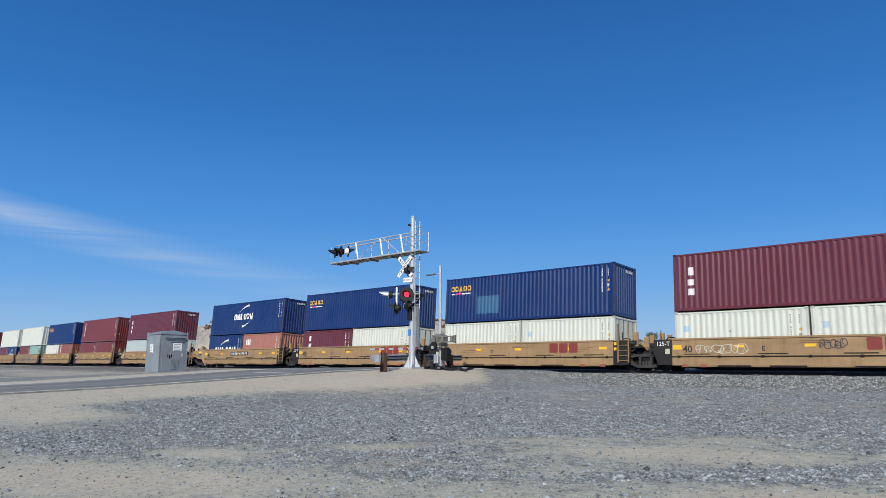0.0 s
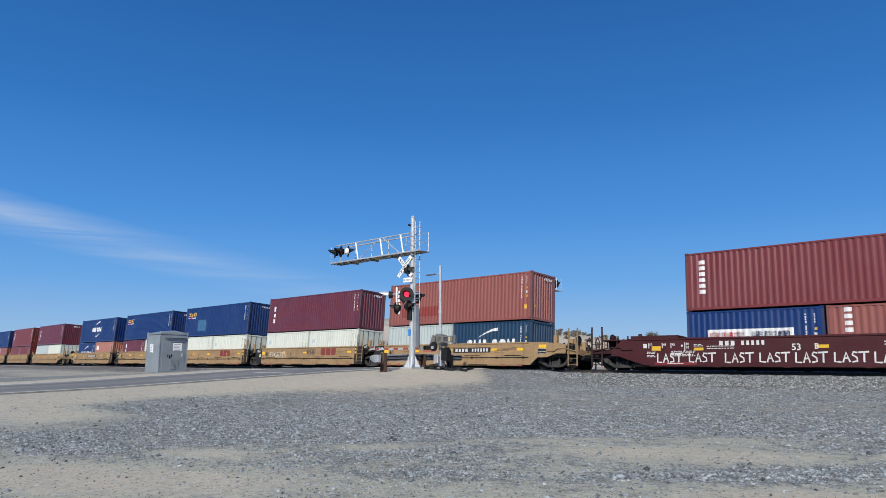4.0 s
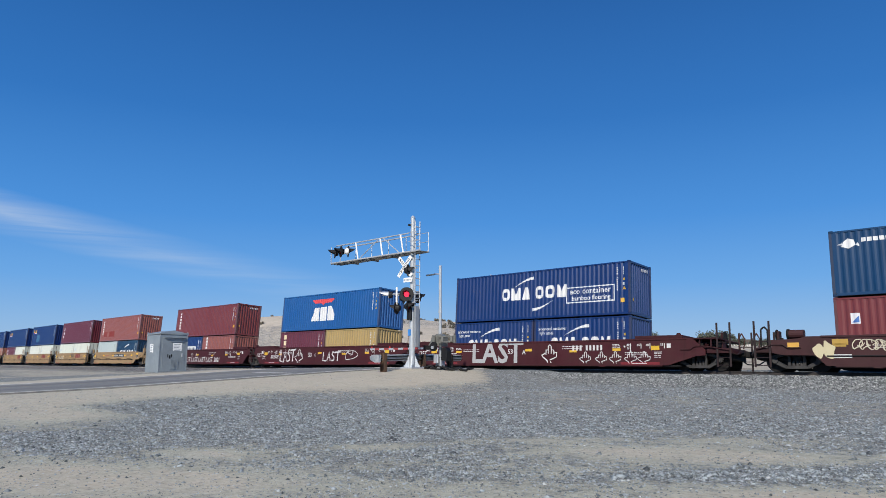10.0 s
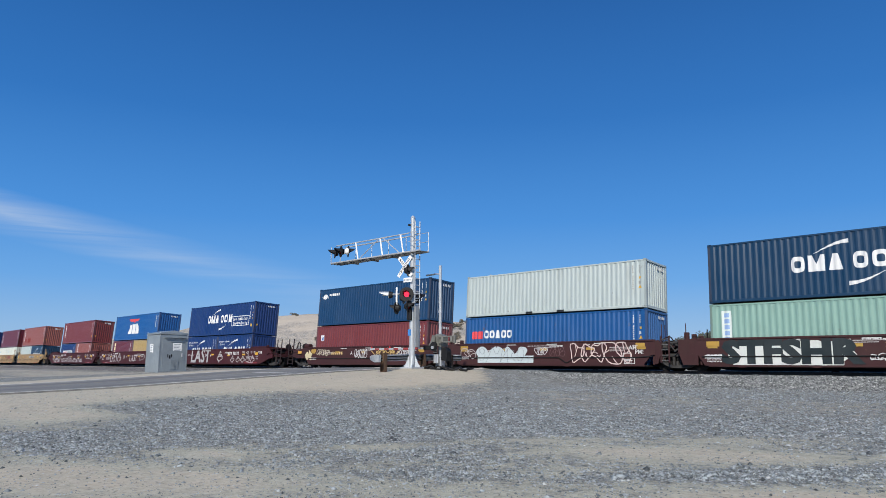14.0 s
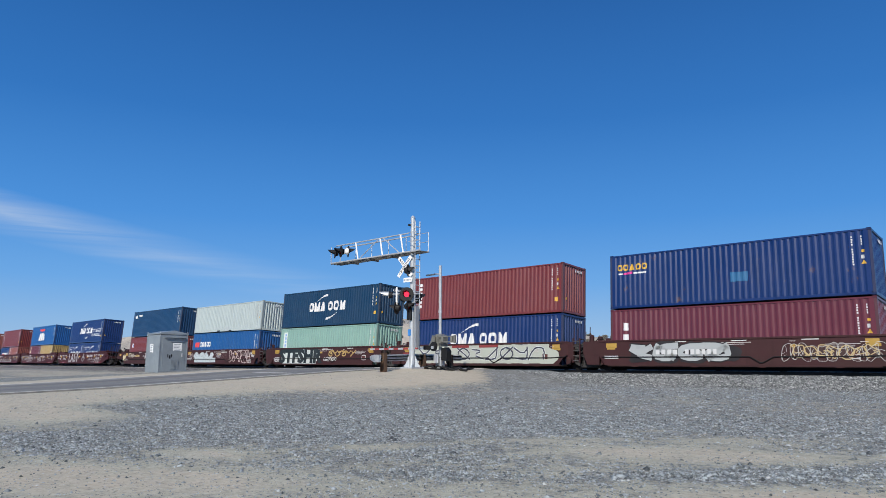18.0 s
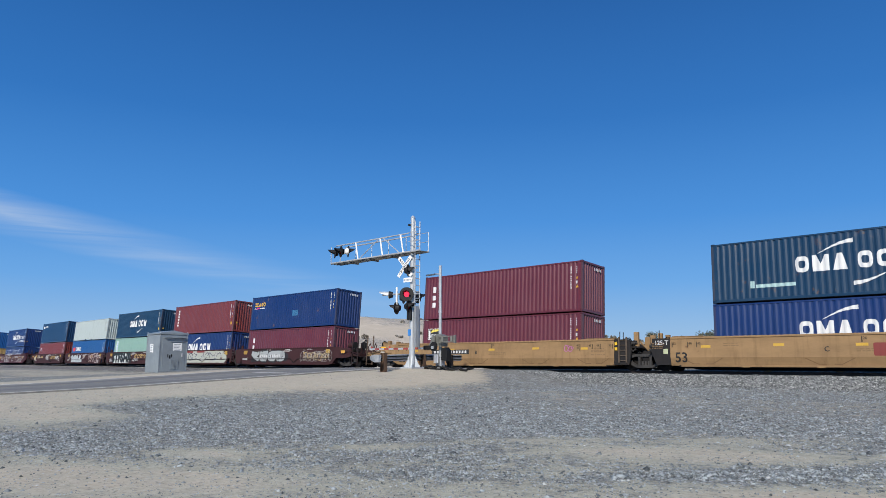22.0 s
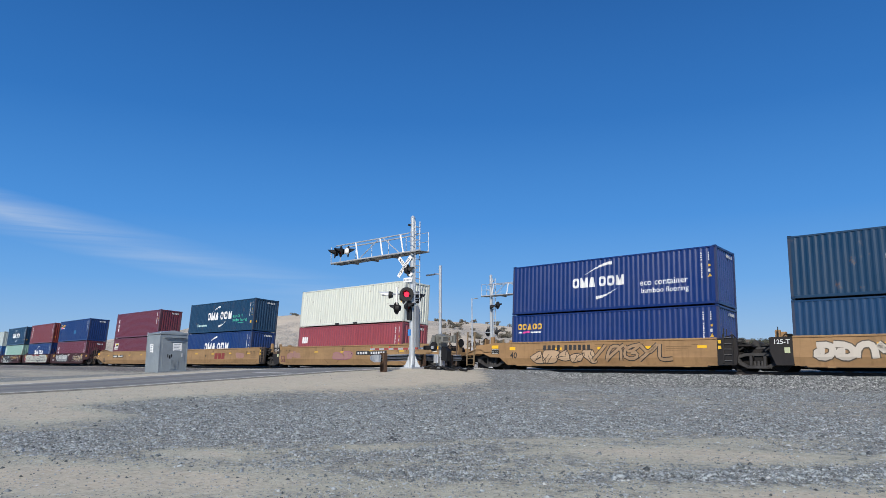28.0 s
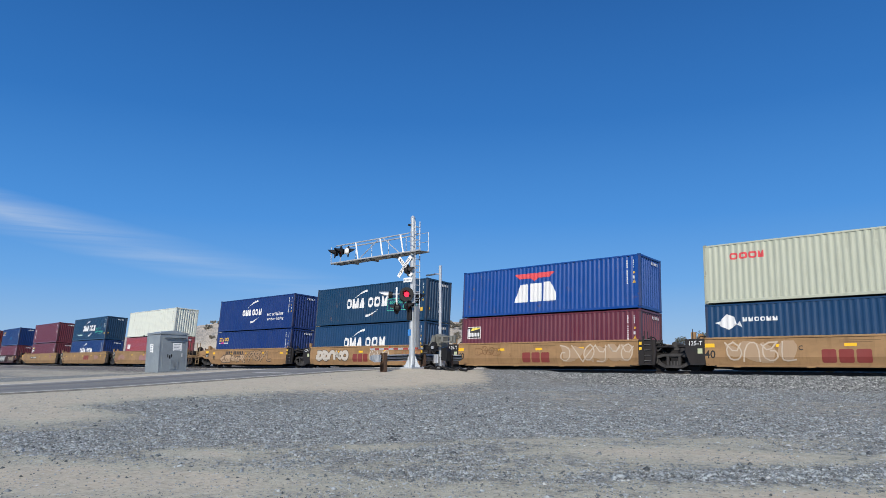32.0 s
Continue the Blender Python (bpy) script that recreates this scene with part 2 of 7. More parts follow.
def wob(x, y, s, seed):
    """Cheap smooth relief from a few waves."""
    v = 0.0
    for i in range(5):
        a = seed * 1.7 + i * 2.399
        k = s * (1.0 + 0.6 * i)
        v = v + np.sin((x * math.cos(a) + y * math.sin(a)) * k + seed * 3.1 + i) / (1.0 + i)
    return v / 2.28


def land(x, y):
    """Height of the ground."""
    x, y = np.asarray(x, float), np.asarray(y, float)
    base = 0.22 * step(6, 28, y) + 0.035 * wob(x, y, 0.5, 1.0) + 0.015 * wob(x, y, 1.7, 2.0)
    # the road's embankment climbs to the crossing
    ramp_up = np.interp(y, [-60, 0, 6.6, 10.5, 15, 21, 23.5, 32, 45, 60, 90], [0.05, 0.12, 0.20, 0.31, 0.51, 0.79, 0.86, 0.84, 0.72, 0.4, 0.2])
    across = step(-16.5, -22.5, x) * step(-62.0, -37.0, x)
    z = base + (ramp_up - base) * across
    # the track's bed, tilted with the curve
    s = x + 20.0
    lat = y - (Y_RAIL + CURVE * s * s / 2)
    bed = Z_RAIL - 0.24 - np.clip(lat, -2.0, 2.0) * math.tan(radians(BANK)) * 0.9
    bank_side = 1.0 - step(2.1, 4.6, np.abs(lat))
    z = np.where(np.abs(lat) < 5, np.maximum(z, bed * bank_side + z * (1 - bank_side) + 0.03 * bank_side * wob(x, y, 3.0, 4.0)), z)
    z = np.where(np.abs(lat) < 2.0, np.minimum(z, bed), z)
    # a low bank added beyond the bed, hiding sunlit ground under the cars
    added_bank = step(2.3, 3.3, lat) * (1.0 - step(5.0, 10.0, lat)) * (step(-24.5, -22.5, x) + step(-36.0, -38.0, x))
    z = z + np.maximum(0.0, 0.86 + 0.02 * wob(x, y, 1.1, 8.0) - z) * added_bank
    # dunes behind the track
    r, th = np.hypot(x, y), np.arctan2(x, y)
    up = np.interp(th, HILL_AT, HILL_UP)
    rise = step(72, 158, r) * (0.86 + 0.10 * wob(x, y, 0.05, 3.0) + 0.04 * wob(x, y, 0.17, 5.0)) * (1.0 - 0.75 * step(185, 330, r)) 
    z = z + 0.11 * np.exp(-((x + 23.4) ** 2 + (y - 23.3) ** 2) / 1.5)  # sand heaped round the mast's foot
    return z + up * 158 * rise * step(9, 42, lat) + step(500, 3500, r) * 4.0


PATCHES = ((-12.4, 4.1, 3.2, 0.9, 0.12, 1.0), (-13.2, 6.3, 2.2, 1.1, 1.2, 0.6), (-18.0, 6.2, 2.6, 0.9, 0.4, -0.9), (-8.3, 3.4, 1.9, 0.7, 0.6, -0.8), (-8.1, 7.25, 1.05, 0.36, 0.80, -0.85), (-5.6, 6.1, 1.3, 0.42, 0.80, 0.45), (-4.6, 11.1, 2.6, 0.85, 0.74, -0.75), (-6.7, 9.3, 1.5, 0.36, 0.85, -0.6), (-5.0, 7.0, 1.6, 0.45, 0.65, -0.35),
           (-4.0, 9.5, 2.8, 0.85, 0.60, -1.35), (-3.0, 8.2, 1.6, 0.34, 0.86, 0.95), (-2.0, 7.4, 1.2, 0.35, 0.70, -0.6), (-9.4, 5.1, 1.1, 0.40, 0.45, -0.7), (-14.5, 7.6, 3.0, 1.0, 0.5, 0.3), (-6.2, 11.8, 0.7, 0.3, 0.8, -0.6), (-10.2, 8.6, 2.2, 0.9, 0.7, 0.3))


def gravel_at(x, y):
    """How thickly gravel covers the sand, 0 to 1: a spread along the track, thinning to the road and to the south."""
    x, y = np.asarray(x, float), np.asarray(y, float)
    edge = np.interp(x, [-60, -24, -18, -12, -9.3, -7.5, -5.5, -3, 0, 10, 60], [30, 8.6, 6.4, 5.1, 5.5, 5.4, 6.2, 8.2, 9.0, 12, 18])
    g = 0.26 + 0.78 * step(-1.3, 2.2, y - edge)
    g = g - 0.10 * step(-6.0, -10.0, x) * step(1.2, -1.2, y - edge) - 0.32 * step(-0.82, -0.62, x / np.maximum(y, 1.0)) * step(15.5, 20.0, np.hypot(x, y))
    thr = -20.4 + 0.11 * np.clip(y - 10, 0, 16)
    g = g - 1.2 * step(1.2, -1.2, x - thr) - 0.55 * np.exp(-(((x + 19.5) / 4.5) ** 2 + ((y - 18.5) / 5.0) ** 2))
    g = g + 1.3 * step(-0.4, 0.6, y - 24.6 + (x + 19.9)) * step(-25.0, -23.5, x) * step(21.5, 23.0, y)
    for cx, cy, a, b, turn, w in PATCHES:
        u, v = (x - cx) * math.cos(turn) + (y - cy) * math.sin(turn), -(x - cx) * math.sin(turn) + (y - cy) * math.cos(turn)
        g = g + w * np.exp(-((u / a) ** 2 + (v / b) ** 2))
    lat = y - (Y_RAIL + CURVE * (x + 20) ** 2 / 2)
    g = g + 2.3 * step(-36.3, -40.0, x) * step(7, 12, y) * (0.62 + 0.38 * step(-0.25, 0.25, wob(x, y, 0.22, 12.0))) + 1.0 * step(0, 3, lat) * step(-24, -22, x) + 0.8 * step(0, 3, lat) * step(-37, -39, x)
    return np.clip(g - 2.4 * step(13, 22, lat), 0.0, 1.0)


def grid_faces(nx, ny):
    i = np.arange(nx - 1)[:, None] * ny + np.arange(ny - 1)[None, :]
    return np.stack([i, i + ny, i + ny + 1, i + 1], -1).reshape(-1, 4).tolist()


def spaced(lo, hi, near, fine, grow):
    """Grid lines: fine inside near, then coarser and coarser."""
    mid = list(np.arange(near[0], near[1] + 1e-6, fine))
    out, d, v = [], fine, near[1]
    while v < hi:
        d *= grow
        v += d
        out.append(v)
    back, d, v = [], fine, near[0]
    while v > lo:
        d *= grow
        v -= d
        back.append(v)
    return np.array(back[::-1] + mid + out)


# sand, gravel spread over it, and ballast along the track, told apart by place
M_GROUND, nt, bs = shader("sand_and_gravel")
pos = nt.nodes.new("ShaderNodeNewGeometry").outputs["Position"]
sep = nt.nodes.new("ShaderNodeSeparateXYZ")
lnk(nt, pos, sep.inputs[0])
PX, PY = sep.outputs["X"], sep.outputs["Y"]


def gnoise(scale, detail, rough, stretch=(1, 1, 1), dist=0.0):
    mp, n = nt.nodes.new("ShaderNodeMapping"), nt.nodes.new("ShaderNodeTexNoise")
    mp.inputs["Scale"].default_value = stretch
    n.inputs["Scale"].default_value, n.inputs["Detail"].default_value = scale, detail
    n.inputs["Roughness"].default_value, n.inputs["Distortion"].default_value = rough, dist
    lnk(nt, pos, mp.inputs["Vector"])
    lnk(nt, mp.outputs["Vector"], n.inputs["Vector"])
    return n.outputs["Fac"]


def smooth(v, a, b):
    n = nt.nodes.new("ShaderNodeMapRange")
    n.interpolation_type = "SMOOTHSTEP"
    n.inputs["From Min"].default_value, n.inputs["From Max"].default_value = a, b
    lnk(nt, v, n.inputs["Value"])
    return n.outputs["Result"]


def cells(scale, feature="F1"):
    n = nt.nodes.new("ShaderNodeTexVoronoi")
    n.feature = feature
    n.inputs["Scale"].default_value = scale
    lnk(nt, pos, n.inputs["Vector"])
    return n


sand = ramp(nt, gnoise(0.9, 6, 0.6), [(0.3, (0.345, 0.325, 0.242)), (0.55, (0.42, 0.405, 0.308)), (0.75, (0.51, 0.49, 0.385))])
sand = mixc(nt, 0.5, sand, ramp(nt, gnoise(13.0, 6, 0.72), [(0.34, (0.13, 0.13, 0.11)), (0.50, (0.42, 0.40, 0.31)), (0.66, (0.60, 0.57, 0.46))]))
sand = mixc(nt, 0.25, sand, ramp(nt, gnoise(4.5, 5, 0.7), [(0.38, (0.22, 0.215, 0.175)), (0.62, (0.55, 0.52, 0.41))]))
# pale dunes to the north-west, darker scrubland to the north
way = mathn(nt, "DIVIDE", PX, mathn(nt, "MAXIMUM", PY, 1.0))
duney = smooth(way, -0.50, -0.64)
scrub = mathn(nt, "MULTIPLY", mathn(nt, "MULTIPLY", mathn(nt, "SUBTRACT", 1.0, duney), smooth(PY, 40.0, 50.0)), 0.85)
sand = mixc(nt, scrub, sand, ramp(nt, gnoise(0.25, 6, 0.65), [(0.35, (0.13, 0.125, 0.085)), (0.65, (0.31, 0.27, 0.20))]))
sand = mixc(nt, mathn(nt, "MULTIPLY", mathn(nt, "MULTIPLY", smooth(PY, 48.0, 70.0), duney), 0.88), sand, ramp(nt, gnoise(0.12, 6, 0.6), [(0.3, (0.48, 0.405, 0.32)), (0.7, (0.63, 0.545, 0.44))]))
sand = mixc(nt, mathn(nt, "MULTIPLY", mathn(nt, "MULTIPLY", smooth(PY, 10.5, 16.0), smooth(gnoise(0.5, 4, 0.6), 0.3, 0.6)), 0.6), sand, ramp(nt, gnoise(7.0, 5, 0.65), [(0.3, (0.32, 0.268, 0.205)), (0.7, (0.48, 0.41, 0.32))]))
v_small, v_big = cells(26.0), cells(11.0)
stone = ramp(nt, v_small.outputs["Color"], [(0.0, (0.045, 0.052, 0.056)), (0.4, (0.20, 0.224, 0.238)), (0.75, (0.39, 0.42, 0.432)), (1.0, (0.70, 0.69, 0.66))])
stone = mixc(nt, 0.5, stone, ramp(nt, v_big.outputs["Color"], [(0.0, (0.07, 0.078, 0.082)), (0.5, (0.26, 0.276, 0.282)), (1.0, (0.60, 0.60, 0.57))]))
clump = ramp(nt, gnoise(2.2, 5, 0.6), [(0.32, (0.74, 0.76, 0.77)), (0.68, (1.32, 1.33, 1.32))])
stone = mixc(nt, 1.0, stone, clump, "MULTIPLY")
stone = mixc(nt, 1.0, stone, ramp(nt, gnoise(5.5, 4, 0.6), [(0.36, (0.6, 0.61, 0.63)), (0.64, (1.42, 1.42, 1.4))]), "MULTIPLY")
# shade between the stones, put into the colour at the cell borders
gap_shade = ramp(nt, v_small.outputs["Distance"], [(0.30, (1, 1, 1)), (0.70, (0.22, 0.22, 0.22))])
stone = mixc(nt, 1.0, stone, gap_shade, "MULTIPLY")
# how thick the gravel lies: patches of the plan, with ragged edges
lies = nt.nodes.new("ShaderNodeAttribute")
lies.attribute_name = "gravel"
def uneven(scale, detail, rough, amount):
    return mathn(nt, "MULTIPLY", mathn(nt, "SUBTRACT", gnoise(scale, detail, rough), 0.5), amount)


ragged = mathn(nt, "ADD", mathn(nt, "ADD", uneven(0.8, 5, 0.6, 1.1), uneven(3.2, 5, 0.65, 1.7)), uneven(13.0, 4, 0.65, 1.9))
cover = mathn(nt, "MULTIPLY", smooth(mathn(nt, "ADD", lies.outputs["Fac"], ragged), 0.26, 0.80), 0.84)
# bare sand is warmer than sand with fine grit in it
sand = mixc(nt, mathn(nt, "MULTIPLY", smooth(mathn(nt, "ADD", lies.outputs["Fac"], uneven(2.0, 4, 0.6, 0.5)), 0.20, -0.10), 0.7), sand, ramp(nt, gnoise(11.0, 5, 0.65), [(0.3, (0.40, 0.34, 0.255)), (0.7, (0.58, 0.50, 0.385))]))
bed_lat = mathn(nt, "ABSOLUTE", mathn(nt, "SUBTRACT", PY, mathn(nt, "ADD", mathn(nt, "MULTIPLY", mathn(nt, "POWER", mathn(nt, "ADD", PX, 20.0), 2.0), CURVE / 2), Y_RAIL)))
on_bed = smooth(mathn(nt, "ADD", bed_lat, mathn(nt, "MULTIPLY", gnoise(0.8, 3, 0.5), 1.2)), 5.2, 4.2)
on_road = mathn(nt, "MULTIPLY", smooth(PX, -25.2, -26.6), smooth(PX, -36.2, -34.8))
bedmask = mathn(nt, "MULTIPLY", on_bed, mathn(nt, "SUBTRACT", 1.0, on_road))
cover = mathn(nt, "MAXIMUM", cover, bedmask)
scatter = smooth(gnoise(17.0, 3, 0.6), 0.57, 0.63)
cover2 = mathn(nt, "MAXIMUM", mathn(nt, "MULTIPLY", cover, 0.92), mathn(nt, "MULTIPLY", scatter, mathn(nt, "MULTIPLY", smooth(PY, 18.0, 9.0), 0.5)))
stone = mixc(nt, mathn(nt, "MULTIPLY", mathn(nt, "MULTIPLY", bedmask, smooth(PX, -36.0, -40.0)), 0.9), stone, mixc(nt, 1.0, stone, (0.60, 0.54, 0.57), "MULTIPLY"))
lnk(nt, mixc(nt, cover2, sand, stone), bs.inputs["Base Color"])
bs.inputs["Roughness"].default_value = 0.95
hgt = mathn(nt, "ADD", mathn(nt, "MULTIPLY", mathn(nt, "SUBTRACT", 1.0, v_small.outputs["Distance"]), cover), mathn(nt, "MULTIPLY", gnoise(9.0, 8, 0.7), 0.8))
bump(nt, bs, hgt, 0.9, 0.038)

gx, gy = spaced(-3800, 3800, (-48, 18), 0.55, 1.10), spaced(-3800, 3800, (-2, 46), 0.45, 1.10)
GX, GY = np.meshgrid(gx, gy, indexing="ij")
GZ = land(GX, GY)
ground_mesh = mesh_of("ground", np.stack([GX, GY, GZ], -1).reshape(-1, 3).tolist(), grid_faces(len(gx), len(gy)), M_GROUND, True)
lie = ground_mesh.attributes.new("gravel", "FLOAT", "POINT")
lie.data.foreach_set("value", gravel_at(GX, GY).ravel().astype(np.float32))
tagged(new("ground", ground_mesh), "dry desert ground of pale sand strewn with grey gravel", "ground", kind="structure")

# ---- road ----
M_ASPHALT, nt, bs = shader("worn_asphalt")
a_big, _ = noise_tex(nt, 0.35, 5, 0.6, (1, 0.3, 1))
a_fine, _ = noise_tex(nt, 55.0, 3, 0.6)
c = ramp(nt, a_big, [(0.3, (0.150, 0.149, 0.138)), (0.7, (0.235, 0.230, 0.212))])
c = mixc(nt, 0.35, c, ramp(nt, a_fine, [(0.3, (0.07, 0.07, 0.07)), (0.7, (0.26, 0.257, 0.25))]))
tracks, _ = noise_tex(nt, 1.5, 3, 0.6, (1, 0.025, 1))
c = mixc(nt, 1.0, c, ramp(nt, tracks, [(0.36, (0.72, 0.72, 0.73)), (0.66, (1.38, 1.36, 1.30))]), "MULTIPLY")
# sand blown in from both edges
tc = nt.nodes.new("ShaderNodeTexCoord")
sx = nt.nodes.new("ShaderNodeSeparateXYZ")
lnk(nt, tc.outputs["Object"], sx.inputs[0])
off = mathn(nt, "ABSOLUTE", mathn(nt, "ADD", sx.outputs["X"], 30.1))
drift, _ = noise_tex(nt, 0.9, 6, 0.65)
sandy = mathn(nt, "MULTIPLY", mathn(nt, "SUBTRACT", mathn(nt, "ADD", off, mathn(nt, "MULTIPLY", drift, 1.6)), 4.5, True), 0.9, True)
c = mixc(nt, sandy, c, (0.40, 0.37, 0.29))
lnk(nt, c, bs.inputs["Base Color"])
bs.inputs["Roughness"].default_value = 0.85
bump(nt, bs, a_fine, 0.3, 0.006)
M_LINE = plain("faded_road_paint", (0.48, 0.47, 0.44), 0.7, 0.0, 0.3, 1.5, (0.2, 0.2, 0.19), 25.0)
M_LINE_OLD = plain("worn_off_road_paint", (0.24, 0.22, 0.17), 0.8, 0.0, 0.25, 1.5, (0.14, 0.14, 0.14), 25.0)
ROAD_L, ROAD_R = -34.0, -26.2


def road_top(y):
    return float(np.interp(y, [-60, 0, 6.6, 10.5, 15, 21, 23.5, 32, 45, 60, 90], [0.05, 0.12, 0.20, 0.31, 0.51, 0.79, 0.86, 0.84, 0.72, 0.4, 0.2])) + 0.05


def ribbon(x0, x1, ys, lift, crown=0.0, thick=0.12):
    """A strip laid along the road, with sides going into the ground."""
    vs, fs = [], []
    nx = 7
    for j, y in enumerate(ys):
        for i in range(nx):
            u = i / (nx - 1)
            vs.append((x0 + (x1 - x0) * u, y, road_top(y) + lift + crown * (1 - (2 * u - 1) ** 2)))
        vs.append((x1 + 0.02, y, road_top(y) + lift - thick))
        vs.append((x0 - 0.02, y, road_top(y) + lift - thick))
    m = nx + 2
    for j in range(len(ys) - 1):
        for i in range(m):
            a, b = j * m + i, j * m + (i + 1) % m
            fs.append((a, b, b + m, a + m))
    return vs, fs


near_ys, far_ys = list(np.arange(-60, 31.9, 1.0)), list(np.arange(35.8, 120, 2.0))
for ys in (near_ys, far_ys):
    v, f = ribbon(ROAD_L, ROAD_R, ys, 0.0, 0.03)
    tagged(new("road", mesh_of("road", v, f, M_ASPHALT, False)), "worn grey asphalt road that climbs to the crossing", "road", kind="structure")
    for x0, x1, nm in ((ROAD_R - 0.16, ROAD_R - 0.03, "edge_line"), (ROAD_L + 0.28, ROAD_L + 0.42, "edge_line"), (-30.17, -30.05, "centre_line")):
        v, f = ribbon(x0, x1, ys, 0.036 if nm == "centre_line" else 0.016, 0.0, 0.01)
        tagged(new(nm, mesh_of(nm, v, f, M_LINE_OLD if nm == "centre_line" else M_LINE)), "faded painted line along the asphalt road", "road marking", kind="structure")
for y in (18.6,):
    v, f = ribbon(-29.8, ROAD_R - 0.5, [y, y + 0.45], 0.034, 0.0, 0.012)
    tagged(new("stop_line", mesh_of("stop_line", v, f, M_LINE)), "faded white stop line painted across the asphalt lane", "road marking", kind="structure")

# ---- track ----
S_ENDS = (-190.0, 60.0)
RAIL_OUT = [(-0.075, -0.17), (0.075, -0.17), (0.075, -0.155), (0.012, -0.13), (0.010, -0.045), (0.036, -0.03), (0.036, -0.004), (0.028, 0.0), (-0.028, 0.0), (-0.036, -0.004), (-0.036, -0.03), (-0.010, -0.045), (-0.012, -0.13), (-0.075, -0.155)]
ss = np.arange(S_ENDS[0], S_ENDS[1] + 0.1, 2.0)
for side in (-0.7525, 0.7525):
    vs, fs, n = [], [], len(RAIL_OUT)
    for s in ss:
        m = track_pose(s)
        vs += [tuple(m @ Vector((0, side + a, b))) for a, b in RAIL_OUT]
    for j in range(len(ss) - 1):
        for i in range(n):
            a, b = j * n + i, j * n + (i + 1) % n
            fs.append((a, a + n, b + n, b))
    rail = tagged(new("rail", mesh_of("rail", vs, fs, M_RAIL)), "brown rusted steel rail with a bright worn head", "rail", "rails of the track", "structure")
    rail.data.materials.append(M_SHINE)
    for p in rail.data.polygons:
        if p.index % n in (7, 8):
            p.material_index = 1
track = thing("ties", "row of grey concrete ties bedded in ballast", "railway ties", kind="structure")
tie_mesh = None
for s in np.arange(-130, 44, 0.61):
    if tie_mesh is None:
        bm = bmesh.new()
        add_plate(bm, [(-0.14, 0.0), (0.14, 0.0), (0.11, 0.2), (-0.11, 0.2)], -1.28, 1.28)
        for q in (-0.7525, 0.7525):
            for e in (-0.11, 0.11):
                add_box(bm, -0.06, 0.06, q + e - 0.03, q + e + 0.03, 0.2, 0.24)
        tie_mesh = bpy.data.meshes.new("tie")
        bm.to_mesh(tie_mesh)
        bm.free()
    part("tie", tie_mesh, M_TIE, track, loc=track_pose(s, -0.38))
# crossing panels between and beside the rails
panels = thing("crossing_panels", "grey concrete crossing panels between the rails", "crossing panel", kind="structure")
for i in range(4):
    for a, b in ((-2.0, -0.86), (-0.66, 0.66), (0.86, 2.0)):
        part("panel", boxm(-1.2, 1.2, a, b, -0.17, -0.012, 0.012), M_CONC, panels, loc=track_pose(-15.0 + i * 2.42 + 0.6))


# loose stones, joined: no one could count them
def stones(name, xs, ys, sizes, zs, material, label, seed):
    rng = np.random.default_rng(seed)
    n = len(xs)
    dirs = np.array([(1, 0, 0), (-1, 0, 0), (0, 1, 0), (0, -1, 0), (0, 0, 1), (0, 0, -1)], float)
    tri = np.array([(0, 2, 4), (2, 1, 4), (1, 3, 4), (3, 0, 4), (2, 0, 5), (1, 2, 5), (3, 1, 5), (0, 3, 5)])
    r = sizes[:, None] * rng.uniform(0.55, 1.25, (n, 6))
    p = dirs[None] * r[..., None]
    p += rng.normal(0, 0.22, (n, 6, 3)) * sizes[:, None, None]
    p[..., 2] *= 0.7
    a = rng.uniform(0, 6.283, n)
    ca, sa = np.cos(a)[:, None], np.sin(a)[:, None]
    x, y = p[..., 0] * ca - p[..., 1] * sa, p[..., 0] * sa + p[..., 1] * ca
    v = np.stack([x + xs[:, None], y + ys[:, None], p[..., 2] + zs[:, None]], -1).reshape(-1, 3)
    f = (tri[None] + 6 * np.arange(n)[:, None, None]).reshape(-1, 3)
    me = bpy.data.meshes.new(name)
    me.vertices.add(len(v))
    me.vertices.foreach_set("co", v.ravel())
    me.loops.add(f.size)
    me.loops.foreach_set("vertex_index", f.ravel().astype(np.int32))
    me.polygons.add(len(f))
    me.polygons.foreach_set("loop_start", np.arange(0, f.size, 3, dtype=np.int32))
    me.update(calc_edges=True)
    me.validate()
    me.materials.append(material)
    return tagged(new(name, me), label, "gravel", kind="stuff")


def stone_material(name, stops):
    m, nt, bs = shader(name)
    c = ramp(nt, island_random(nt), stops)
    g, _ = noise_tex(nt, 60.0, 3, 0.6)
    c = mixc(nt, 0.25, c, ramp(nt, g, [(0.3, (0.08, 0.08, 0.08)), (0.7, (0.36, 0.36, 0.35))]))
    lumps, _ = noise_tex(nt, 5.5, 4, 0.6)
    c = mixc(nt, 1.0, c, ramp(nt, lumps, [(0.36, (0.64, 0.66, 0.67)), (0.64, (1.42, 1.43, 1.40))]), "MULTIPLY")
    lnk(nt, c, bs.inputs["Base Color"])
    bs.inputs["Roughness"].default_value = 0.95
    bs.inputs["Specular IOR Level"].default_value = 0.2
    return m


M_BALLAST = stone_material("ballast_stone", [(0.0, (0.020, 0.022, 0.024)), (0.4, (0.128, 0.134, 0.135)), (0.75, (0.265, 0.272, 0.273)), (1.0, (0.50, 0.50, 0.49))])
M_STONE = stone_material("crushed_stone", [(0.0, (0.030, 0.037, 0.043)), (0.30, (0.155, 0.178, 0.194)), (0.74, (0.325, 0.358, 0.378)), (0.965, (0.385, 0.415, 0.43)), (1.0, (0.56, 0.56, 0.55))])

